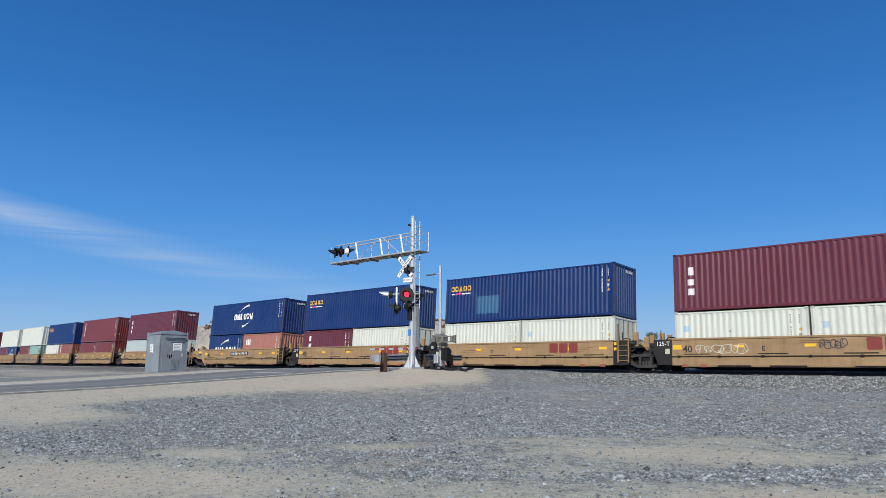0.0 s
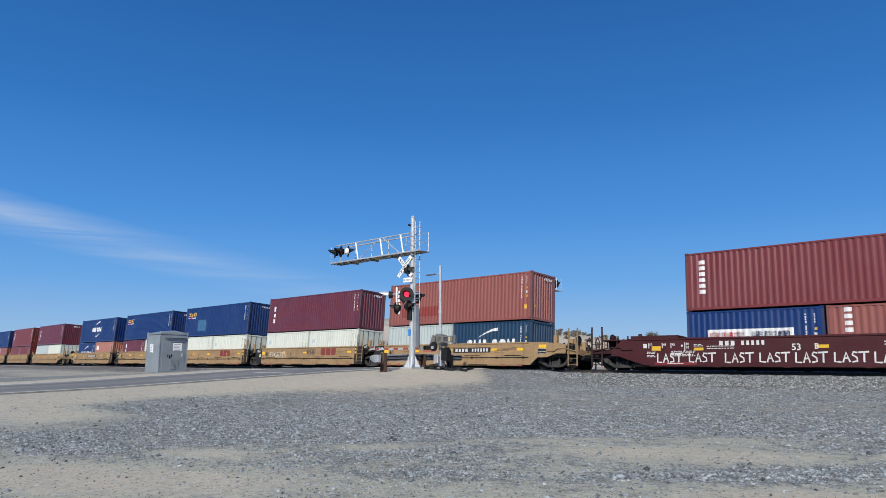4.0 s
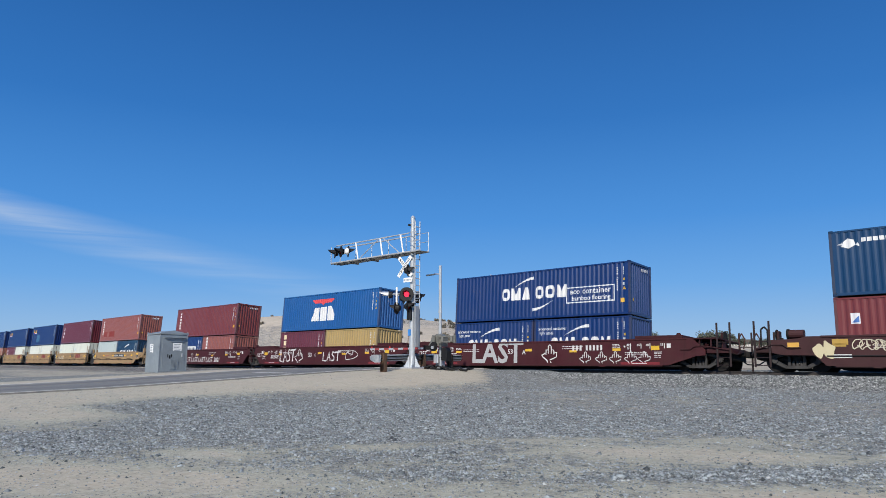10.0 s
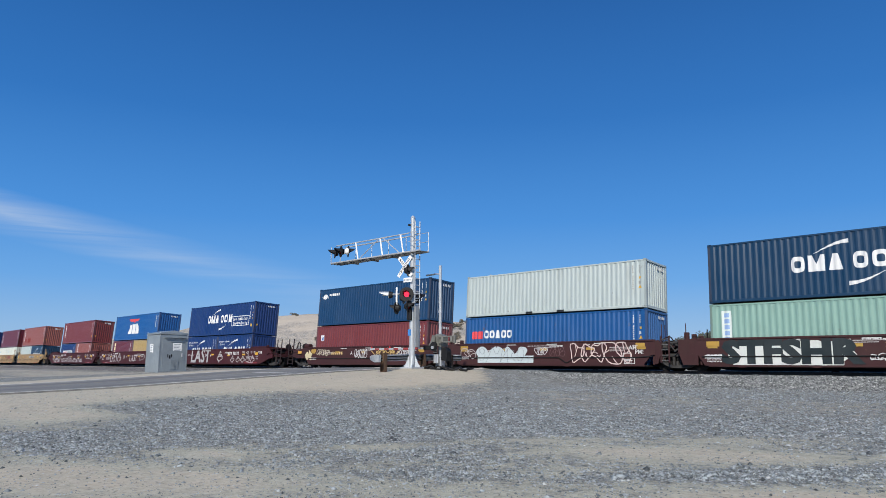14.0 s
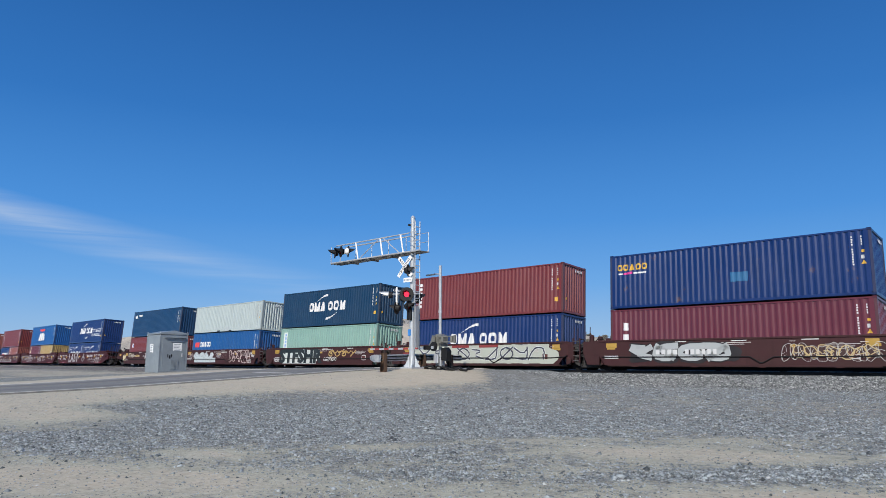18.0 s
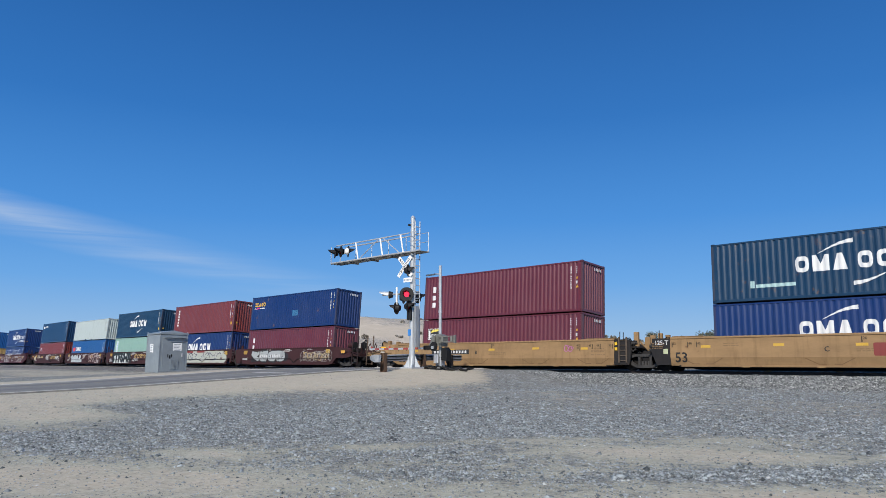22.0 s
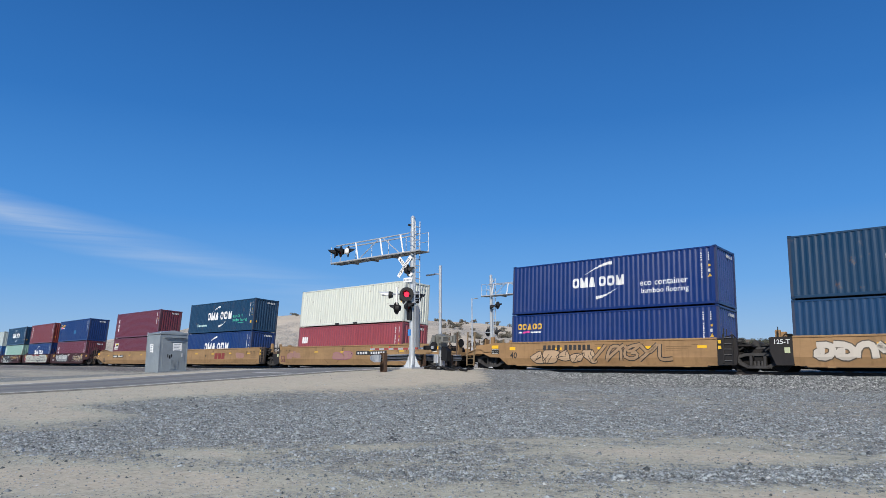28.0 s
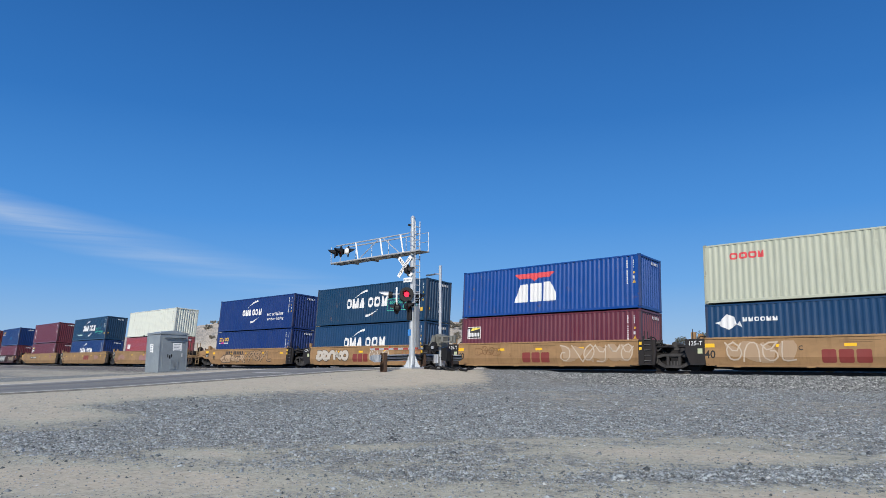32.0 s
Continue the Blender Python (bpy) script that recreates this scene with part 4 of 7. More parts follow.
# ---- far lamp post ----
lamp = thing("street_lamp", "thin grey lamp post with a short arm, far behind the track", "lamp post", pose(-61.5, 73.0, float(land(-61.5, 73.0))))
part("post", rod((0, 0, 0), (0, 0, 8.3), 0.11, 10, 0.07), M_GALV, lamp)
part("arm", rod((0, 0, 8.1), (1.2, -0.6, 8.15), 0.04, 8), M_GALV, lamp)
part("lamp_head", boxm(1.0, 1.6, -0.75, -0.5, 8.08, 8.18, 0.02), M_GREYBOX, lamp)
pole = thing("utility_pole", "far thin wooden utility pole behind the train", "utility pole", pose(-38.2, 196.3, float(land(-38.2, 196.3))))
part("post", rod((0, 0, -0.2), (0, 0, 7.5), 0.08, 8, 0.05), M_WOODPOST, pole)
part("crossarm", boxm(-0.3, 0.3, -0.03, 0.03, 6.9, 6.96), M_WOODPOST, pole)


# ---- plants ----
def leaf_material(name, a, b, c):
    m, nt, bs = shader(name)
    info = nt.nodes.new("ShaderNodeObjectInfo")
    col = ramp(nt, island_random(nt), [(0.0, a), (0.55, b), (1.0, c)])
    lnk(nt, mixc(nt, mathn(nt, "MULTIPLY", info.outputs["Random"], 0.4), col, (0.12, 0.10, 0.06)), bs.inputs["Base Color"])
    bs.inputs["Roughness"].default_value = 0.8
    return m


M_SCRUB = leaf_material("desert_scrub_leaf", (0.10, 0.092, 0.075), (0.19, 0.175, 0.14), (0.32, 0.295, 0.235))
M_LEAF = leaf_material("tree_leaf", (0.045, 0.058, 0.045), (0.085, 0.10, 0.075), (0.14, 0.155, 0.115))
M_BARK = plain("grey_bark", (0.10, 0.08, 0.06), 0.9, 0.0, 0.3, 5.0)


def leafy(rng, clumps, per, spread, leaf):
    """Small crossed leaves round clump centres."""
    vs, fs = [], []
    for cx, cy, cz, cr in clumps:
        for _ in range(per):
            d = rng.normal(0, 1, 3)
            d /= np.linalg.norm(d) + 1e-6
            p = np.array((cx, cy, cz)) + d * cr * rng.random() ** 0.4 * spread
            a, b = rng.normal(0, 1, 3), rng.normal(0, 1, 3)
            a, b = a / np.linalg.norm(a) * leaf * rng.uniform(0.6, 1.4), b / np.linalg.norm(b) * leaf * rng.uniform(0.5, 1.0)
            i = len(vs)
            vs += [tuple(p - a), tuple(p + b), tuple(p + a), tuple(p - b)]
            fs.append((i, i + 1, i + 2, i + 3))
    return vs, fs


def plant_kind(seed, height, n_clump, per, leaf, tree):
    rng = np.random.default_rng(seed)
    clumps, bm = [], bmesh.new()
    if tree:
        add_rod(bm, (0, 0, -0.2), (0.1, 0, height * 0.45), 0.16, 8, 0.10)
    for i in range(n_clump):
        a, e = rng.uniform(0, 6.283), rng.uniform(0.25, 1.0)
        rr = height * (0.42 if tree else 0.62) * rng.uniform(0.3, 1.0)
        cz = height * (0.45 + 0.45 * e) if tree else height * rng.uniform(0.12, 0.62)
        c = (math.cos(a) * rr, math.sin(a) * rr, cz)
        clumps.append((*c, height * rng.uniform(0.14, 0.24)))
        add_rod(bm, (0.08, 0, height * 0.4) if tree else (0, 0, -0.1), c, 0.05 if tree else 0.018, 5, 0.012)
    v, f = leafy(rng, clumps, per, 1.0, leaf)
    crown = mesh_of("crown", v, f, M_LEAF if tree else M_SCRUB)
    limbs = bpy.data.meshes.new("limbs")
    bm.to_mesh(limbs)
    bm.free()
    limbs.materials.append(M_BARK)
    return crown, limbs


SHRUBS = [plant_kind(20 + i, 0.85, 17, 44, 0.05, False) for i in range(4)]
TREES = [plant_kind(40 + i, 6.0, 22, 60, 0.22, True) for i in range(3)]


def put_plant(kinds, i, x, y, scale, name, label, group):
    crown, limbs = kinds[i % len(kinds)]
    root = thing(name, label, name, Matrix.Translation((x, y, float(land(x, y)) - 0.05)) @ Matrix.Rotation(i * 1.9, 4, "Z") @ Matrix.Scale(scale, 4), group)
    part("trunk" if name == "tree" else "stem", limbs, None, root)
    part("crown", crown, None, root)


rng = np.random.default_rng(11)
made = 0
for i in range(400):
    th, r = math.radians(rng.uniform(-66, -24)), rng.uniform(95, 172)
    if -56 < math.degrees(th) < -47.5 and rng.random() < 0.8:
        continue
    if made < 130:
        put_plant(SHRUBS, i, r * math.sin(th), r * math.cos(th), rng.uniform(0.5, 1.5), "shrub", "dry olive-grey desert shrub on the sandy slope", "shrubs on the dunes")
        made += 1
for i in range(70):
    th, r = math.radians(rng.uniform(-42.5, -27.0)), rng.uniform(104, 158)
    put_plant(SHRUBS, i, r * math.sin(th), r * math.cos(th), rng.uniform(0.6, 1.5), "shrub", "dry olive-grey desert shrub on the sandy slope", "shrubs on the dunes")
for i, (deg, r, sc) in enumerate(((-61.5, 150, 1.7), (-60.6, 152, 1.3), (-36.0, 152, 1.4), (-35.2, 154, 1.2), (-33.6, 150, 1.2), (-42.5, 156, 1.5), (-41.5, 157, 1.1), (-29.3, 150, 1.2))):
    th = math.radians(deg)
    put_plant(SHRUBS, i, r * math.sin(th), r * math.cos(th), sc, "shrub", "large dark desert shrub on the sandy slope", "shrubs on the dunes")
for i, (deg, r, sc) in enumerate(((-25.6, 190, 0.75), (-23.3, 205, 0.8), (-21.7, 200, 1.0), (-20.9, 206, 1.15), (-20.2, 202, 1.05), (-19.2, 210, 0.85), (-18.0, 212, 0.8), (-17.4, 205, 0.75), (-15.6, 215, 0.7), (-12.6, 215, 0.75), (-10.8, 220, 0.65))):
    th = math.radians(deg)
    put_plant(TREES, i, r * math.sin(th), r * math.cos(th), sc * 0.85, "tree", "far dark green desert tree behind the train", "far trees")
for i, (deg, r, w, h) in enumerate(((-19.0, 230, 9, 3.4), (-16.2, 235, 12, 3.6), (-10.1, 225, 8, 5.0))):
    th = math.radians(deg)
    x, y = r * math.sin(th), r * math.cos(th)
    hut = thing("house", "far low pale house with a flat pitched roof", "house", pose(x, y, float(land(x, y)), 0, 0, 20), "far houses")
    part("wall", boxm(-w / 2, w / 2, -4, 4, -0.5, h), M_PALE, hut)
    part("roof", plate([(-w / 2 - 0.5, h), (w / 2 + 0.5, h), (w / 2 - 1.0, h + 1.1), (-w / 2 + 1.0, h + 1.1)], -4.5, 4.5), M_CASTING, hut)
    for k in (-0.3, 0.15):
        part("window", boxm(w * k, w * k + 1.4, -4.04, -3.98, 1.0, 2.2), M_BLACK, hut)


# ---- the train: containers ----
PITCH_C, DEEP = 0.278, 0.036
SIDE_Y = 1.209
STEPS = [(0.0, 0.0), (0.062, 0.0), (0.139, DEEP), (0.201, DEEP), (0.278, 0.0)]


def side_marks(length):
    """Bends of the corrugated side, left to right, as (x, depth)."""
    n = int((length - 0.36) / PITCH_C)
    x0 = -n * PITCH_C / 2 - 0.036
    out = [(-length / 2 + 0.10, 0.0)]
    for i in range(n):
        out += [(x0 + i * PITCH_C + a, d) for a, d in STEPS[:4]]
    out += [(x0 + n * PITCH_C, 0.0), (length / 2 - 0.10, 0.0)]
    return out


def corrugated(marks, z0, z1, y):
    bm = bmesh.new()
    low, top = [bm.verts.new((x, y + d, z0)) for x, d in marks], [bm.verts.new((x, y + d, z1)) for x, d in marks]
    for i in range(len(marks) - 1):
        bm.faces.new((low[i], low[i + 1], top[i + 1], top[i]))
    return bm


MESHES = {}


def shared(key, make, material):
    """One mesh for all alike parts."""
    if key not in MESHES:
        bm = make()
        me = bpy.data.meshes.new(str(key[0]))
        bm.to_mesh(me)
        bm.free()
        me.materials.append(material)
        MESHES[key] = me
    return MESHES[key]


def drape(bm, length):
    """Lays a flat marking on the corrugated side, so that it follows every bend."""
    marks = side_marks(length)
    xs = [v.co.x for v in bm.verts]
    lo, hi = min(xs), max(xs)
    for x, _ in marks:
        if lo + 0.003 < x < hi - 0.003:
            bmesh.ops.bisect_plane(bm, geom=bm.verts[:] + bm.edges[:] + bm.faces[:], plane_co=(x, 0, 0), plane_no=(1, 0, 0))
    mx, md = [m[0] for m in marks], [m[1] for m in marks]
    for v in bm.verts:
        v.co.y = -SIDE_Y + float(np.interp(v.co.x, mx, md)) - 0.006
    return bm


def flat(polys):
    """Polygons in the x-z plane, facing -y."""
    bm = bmesh.new()
    for p in polys:
        area = sum(p[i][0] * p[(i + 1) % len(p)][1] - p[(i + 1) % len(p)][0] * p[i][1] for i in range(len(p)))
        bm.faces.new([bm.verts.new((x, 0, z)) for x, z in (p if area > 0 else p[::-1])])
    return bm


def rect(x0, x1, z0, z1):
    return [(x0, z0), (x1, z0), (x1, z1), (x0, z1)]


def slab_row(x0, x1, z0, z1, widths, gap=0.1, forms=""):
    """A row of plain chunky shapes (o: a ring, t: tapering, v: notched), standing for a name painted large."""
    out, total, x, shown = [], sum(widths), x0, 0
    for i, w in enumerate(widths):
        a, b = x, x + (x1 - x0) * w / total
        x = b
        if w > 0.5:
            b -= gap * (x1 - x0) / len(widths)
            q = (z1 - z0) * 0.09
            form = forms[shown % len(forms)] if forms else ""
            cx, cz, hx, hz = (a + b) / 2, (z0 + z1) / 2, (b - a) / 2, (z1 - z0) / 2
            if form == "o":
                rim = [tuple(math.copysign(abs(v) ** 0.6, v) for v in (math.cos(k * math.pi / 8), math.sin(k * math.pi / 8))) for k in range(17)]
                out += [[(cx + hx * p * f, cz + hz * r * g) for (p, r), f, g in ((m, 1, 1), (n, 1, 1), (n, 0.50, 0.46), (m, 0.50, 0.46))] for m, n in zip(rim, rim[1:])]
            elif form == "t":
                out.append([(a, z0), (b, z0), (cx + q * 1.6, z1), (cx - q * 1.6, z1)])
            elif form == "v":
                for e in (-1, 1):
                    out.append([(cx + e * hx, z0), (cx, z0), (cx, cz - hz * 0.1), (cx + e * hx * 0.5, z1), (cx + e * hx, z1)])
            if form:
                shown += 1
                continue
            out += [[(a + q, z0), (b - q, z0), (b, z0 + q), (b, z1 - q), (b - q, z1), (a + q, z1), (a, z1 - q), (a, z0 + q)]]
    return out


def swoosh(x0, x1, z0, z1, up):
    """A tapering arc."""
    n, a, b = 10, [], []
    for i in range(n + 1):
        u = i / n
        z = z0 + (z1 - z0) * (math.sin(u * math.pi / 2) if up else 1 - math.cos(u * math.pi / 2))
        w = 0.17 * (u if up else 1 - u) + 0.015
        a.append((x0 + (x1 - x0) * u, z - w / 2))
        b.append((x0 + (x1 - x0) * u, z + w / 2))
    return [[a[i], a[i + 1], b[i + 1], b[i]] for i in range(n)]


def moved(bm, x, z):
    bmesh.ops.translate(bm, vec=(x, 0, z), verts=bm.verts)
    return bm


WHITE, YEL, RED, TEALM = (0.66, 0.66, 0.65), (0.62, 0.36, 0.05), (0.62, 0.06, 0.07), (0.06, 0.42, 0.30)
LIVERY = {
    "three_marks": [(WHITE, lambda L: flat([rect(0.74, 1.02, 1.78, 2.18), rect(0.70, 1.04, 1.28, 1.58), rect(0.70, 1.04, 0.80, 1.12)]))],
    "six_marks": [(WHITE, lambda L: flat([rect(0.67, 0.97, 2.28 - i * 0.29, 2.47 - i * 0.29) for i in range(6)]))],
    "arc_logo": [(WHITE, lambda L: flat(slab_row(3.72, 8.44, 1.18, 1.91, [1, 1.15, 1.0, 0.0, 0.35, 1, 1.1, 1.15], 0.24, "ovtoov") + swoosh(4.65, 6.05, 1.96, 2.42, True) + swoosh(5.95, 7.35, 0.56, 1.02, False)))],
    "arc_logo_low": [(WHITE, lambda L: flat(slab_row(3.72, 8.44, 1.20, 1.93, [1, 1.15, 1.0, 0.0, 0.35, 1, 1.1, 1.15], 0.24, "ovtoov") + swoosh(4.65, 6.05, 1.98, 2.46, True)))],
    "arc_logo_small": [(WHITE, lambda L: flat(slab_row(4.15, 7.35, 1.30, 1.85, [1, 1.15, 1.0, 0.0, 0.3, 1, 1.1, 1.15], 0.2, "ovtoov") + swoosh(4.9, 6.6, 2.0, 2.55, True) + swoosh(5.6, 6.9, 0.70, 1.15, False)))],
    "arc_logo20": [(WHITE, lambda L: flat(slab_row(1.15, 4.95, 0.75, 1.52, [1, 1.15, 1.0, 0.0, 0.35, 1, 1.1, 1.15], 0.2, "ovtoov") + swoosh(2.0, 3.6, 1.62, 2.12, True)))],
    "arc_logo20red": [(WHITE, lambda L: flat([rect(1.0, 4.8, 0.9, 1.68)])), (RED, lambda L: flat(slab_row(1.12, 2.75, 0.98, 1.55, [1, 1.1, 1]))), ((0.02, 0.05, 0.15), lambda L: flat(slab_row(3.0, 4.7, 0.98, 1.55, [1, 1.1, 1])))],
    "steel_words": [(WHITE, lambda L: moved(text_bm("advanced container", 0.24), 1.22, 2.02)), (WHITE, lambda L: moved(text_bm("light steel", 0.24), 0.82, 1.78))],
    "eco_box": [(WHITE, lambda L: flat([rect(8.27, 11.27, 1.62, 1.68), rect(8.27, 11.27, 0.78, 0.84), rect(8.27, 8.33, 0.84, 1.62), rect(11.21, 11.27, 0.84, 1.62)])), (WHITE, lambda L: moved(text_bm("eco container", 0.46), 9.77, 1.42)), (WHITE, lambda L: moved(text_bm("bamboo flooring", 0.36), 9.82, 1.03))],
    "eco_plain": [(WHITE, lambda L: moved(text_bm("eco container", 0.46), 9.45, 1.30)), (WHITE, lambda L: moved(text_bm("bamboo flooring", 0.38), 9.5, 0.88))],
    "eco_green": [(TEALM, lambda L: moved(text_bm("eco co  t", 0.46), 9.37, 1.42)), (TEALM, lambda L: moved(text_bm("bamboo flooring", 0.36), 9.77, 1.03)), (TEALM, lambda L: flat([rect(9.52, 10.52, 0.74, 0.78)]))],
    "eco_greenbox": [(TEALM, lambda L: flat([rect(8.27, 11.27, 1.62, 1.66), rect(8.27, 11.27, 0.80, 0.84), rect(8.27, 8.32, 0.84, 1.62), rect(11.22, 11.27, 0.84, 1.62)])), (TEALM, lambda L: moved(text_bm("eco container", 0.46), 9.77, 1.42)), (TEALM, lambda L: moved(text_bm("bamboo flooring", 0.34), 9.77, 1.03))],
    "yellow_row": [(YEL, lambda L: flat(slab_row(0.42, 2.15, 2.02, 2.36, [1, 1, 1, 1, 1], 0.16, "ootoo"))), (WHITE, lambda L: flat([rect(0.48, 0.72, 1.82, 1.90), rect(1.35, 2.05, 1.82, 1.90)])), ((0.6, 0.05, 0.25), lambda L: flat([[(0.78, 1.80), (1.28, 1.84), (1.25, 1.96), (0.80, 1.90)]]))],
    "red_white_row": [(RED, lambda L: flat(slab_row(0.55, 1.45, 1.55, 2.02, [1, 1], 0.1))), (WHITE, lambda L: flat(slab_row(1.5, 3.7, 1.58, 2.06, [1, 1, 1, 1, 1], 0.18, "ootoo")))],
    "red_wing": [(RED, lambda L: flat([[(4.05, 2.42), (6.9, 2.42), (6.55, 2.12), (5.75, 2.12), (5.5, 1.92), (5.25, 2.12), (4.4, 2.12)]])), (WHITE, lambda L: flat([[(4.05, 0.72), (5.05, 0.72), (5.05, 1.78), (4.5, 1.78)], rect(5.20, 6.02, 0.72, 1.80), [(6.15, 0.72), (7.0, 0.72), (7.0, 1.2), (6.6, 1.84), (6.15, 1.84)]]))],
    "white_badge": [(WHITE, lambda L: flat([[(0.45, 2.16), (0.75, 2.05), (1.0, 2.2), (0.95, 2.42), (0.72, 2.5), (0.55, 2.36)], [(0.30, 2.25), (0.5, 2.22), (0.5, 2.32)], [(1.0, 2.2), (1.15, 2.1), (1.1, 2.3)]] + slab_row(1.22, 2.55, 2.30, 2.48, [1] * 6, 0.2)))],
    "white_badge_big": [(WHITE, lambda L: flat([[(0.65, 1.85), (1.1, 1.65), (1.45, 1.9), (1.35, 2.25), (1.0, 2.4), (0.75, 2.15)], [(0.45, 1.98), (0.7, 1.9), (0.7, 2.08)], [(1.45, 1.9), (1.7, 1.75), (1.6, 2.05)]] + slab_row(1.72, 3.3, 2.02, 2.22, [1] * 6, 0.22, "vvoovv")))],
    "white_trio": [(WHITE, lambda L: flat(slab_row(0.55, 1.25, 1.62, 2.12, [1.1, 1.1, 0.7], 0.12)))],
    "red_row": [(RED, lambda L: flat(slab_row(1.25, 2.85, 2.06, 2.38, [1, 1, 1, 0.7], 0.12, "ooov")))],
    "black_plate": [((0.75, 0.73, 0.68), lambda L: flat([rect(0.48, 1.52, 1.60, 2.32)])), ((0.03, 0.03, 0.03), lambda L: moved_out(flat([rect(0.52, 1.48, 1.64, 2.28)]))), ((0.75, 0.60, 0.12), lambda L: moved_out(flat([[(0.70, 2.05), (1.46, 2.18), (1.46, 2.26), (0.9, 2.26)]]), 2)), (WHITE, lambda L: moved_out(flat([rect(0.56, 0.66, 1.68, 2.2)] + slab_row(0.68, 1.46, 1.72, 1.95, [1] * 6, 0.2)), 2))],
    "gold": [((0.72, 0.62, 0.38), lambda L: flat([rect(0.55, 0.87, z, z + 0.36) for z in (1.98, 1.50, 1.02)]))],
    "pale_panel": [((0.6, 0.66, 0.62), lambda L: flat([rect(0.55, 1.0, 1.05, 2.55)])), ((0.25, 0.38, 0.62), lambda L: moved_out(flat([rect(0.66, 0.90, 1.12 + i * 0.28, 1.32 + i * 0.28) for i in range(5)])))],
    "patch": [((0.03, 0.11, 0.22), lambda L: flat([rect(2.6, 4.4, 0.5, 1.6)]))],
    "patch_small": [((0.02, 0.12, 0.26), lambda L: flat([rect(6.3, 7.1, 1.0, 1.45)]))],
    "patch_red": [((0.215, 0.036, 0.030), lambda L: flat([rect(1.2, 2.3, 0.55, 1.15), rect(2.9, 4.6, 0.55, 1.2)]))],
    "patch_grey": [((0.45, 0.50, 0.48), lambda L: flat([rect(3.4, 4.7, 0.9, 1.45)]))],
    "plaque": [((0.65, 0.65, 0.66), lambda L: flat([rect(0.6, 0.95, 1.75, 2.2)])), ((0.06, 0.15, 0.4), lambda L: moved_out(flat([[(0.64, 1.80), (0.91, 1.80), (0.91, 2.1)]])))],
    "stain_words": [((0.35, 0.5, 0.5), lambda L: flat([rect(1.75, 1.95, 0.62, 0.95), rect(2.0, 3.7, 0.62, 0.78)]))],
    "blue_note": [((0.36, 0.48, 0.58), lambda L: flat([rect(0.45, 0.70, 1.62, 1.90)]))],
}


def moved_out(bm, k=1):
    for v in bm.verts:
        v.co.y -= 0.002 * k
    bm.verts.layers.float.new("lift")
    lay = bm.verts.layers.float["lift"]
    for v in bm.verts:
        v[lay] = 0.003 * k
    return bm


def code_marks(L, h):
    """Columns of small characters near the right end, as bars, with their yellow signs."""
    x = L - 0.78
    white = [rect(x + 0.0, x + 0.05 + 0.012 * (i % 2), h - 0.40 - i * 0.108, h - 0.325 - i * 0.108) for i in range(12) if i != 4]
    white += [rect(x + 0.36, x + 0.41, h - 0.40 - i * 0.11, h - 0.32 - i * 0.11) for i in range(4)] + [rect(x + 0.34, x + 0.46, h - 1.32, h - 1.16)]
    return flat(white)


def yellow_marks(L, h):
    x = L - 0.42
    return flat([rect(x, x + 0.12, h - 1.05, h - 0.93), [(x - 0.04, h - 1.55), (x + 0.17, h - 1.55), (x + 0.065, h - 1.36)]])


def islands(bm):
    """The connected pieces of a bmesh, each as a mesh."""
    bm.faces.ensure_lookup_table()
    seen, out = set(), []
    for f in bm.faces:
        if f.index in seen:
            continue
        todo, found = [f], []
        seen.add(f.index)
        while todo:
            g = todo.pop()
            found.append(g)
            for e in g.edges:
                for h in e.link_faces:
                    if h.index not in seen:
                        seen.add(h.index)
                        todo.append(h)
        out.append(found)
    return out


def pieces(key, make, material, limit=16):
    """Meshes of the pieces of a painted mark: one each where they are few and large, else one for all."""
    if key not in MESHES:
        bm = make()
        bm.faces.index_update()
        found = islands(bm)
        big = [max(v.co.x for f in g for v in f.verts) - min(v.co.x for f in g for v in f.verts) > 0.09 for g in found]
        todo = found if 1 < len(found) <= limit and sum(big) >= len(big) - 3 else [[f for g in found for f in g]]
        made = []
        for g in todo:
            vs = list({v for f in g for v in f.verts})
            at = {v: i for i, v in enumerate(vs)}
            me = bpy.data.meshes.new("mark")
            me.from_pydata([tuple(v.co) for v in vs], [], [[at[v] for v in f.verts] for f in g])
            me.materials.append(material)
            made.append(me)
        MESHES[key] = (made, len(found) > 1 and len(todo) == 1)
        bm.free()
    return MESHES[key]


def livery_part(root, key, i, color, make, L):
    def build():
        bm = make(L)
        bmesh.ops.translate(bm, vec=(-L / 2, 0, 0), verts=bm.verts)
        ys = [v.co.y for v in bm.verts]
        off = min(ys) if ys else 0.0
        drape(bm, L)
        for v in bm.verts:
            v.co.y += off * 1.5
        return bm
    made, joined = pieces(("marking", key, i, L), build, M_MARK, 18)
    for me in made:
        ob = part("stencil_mark" if joined else "marking", me, None, root, color=color)
        if joined:
            tagged(ob, kind="stuff")


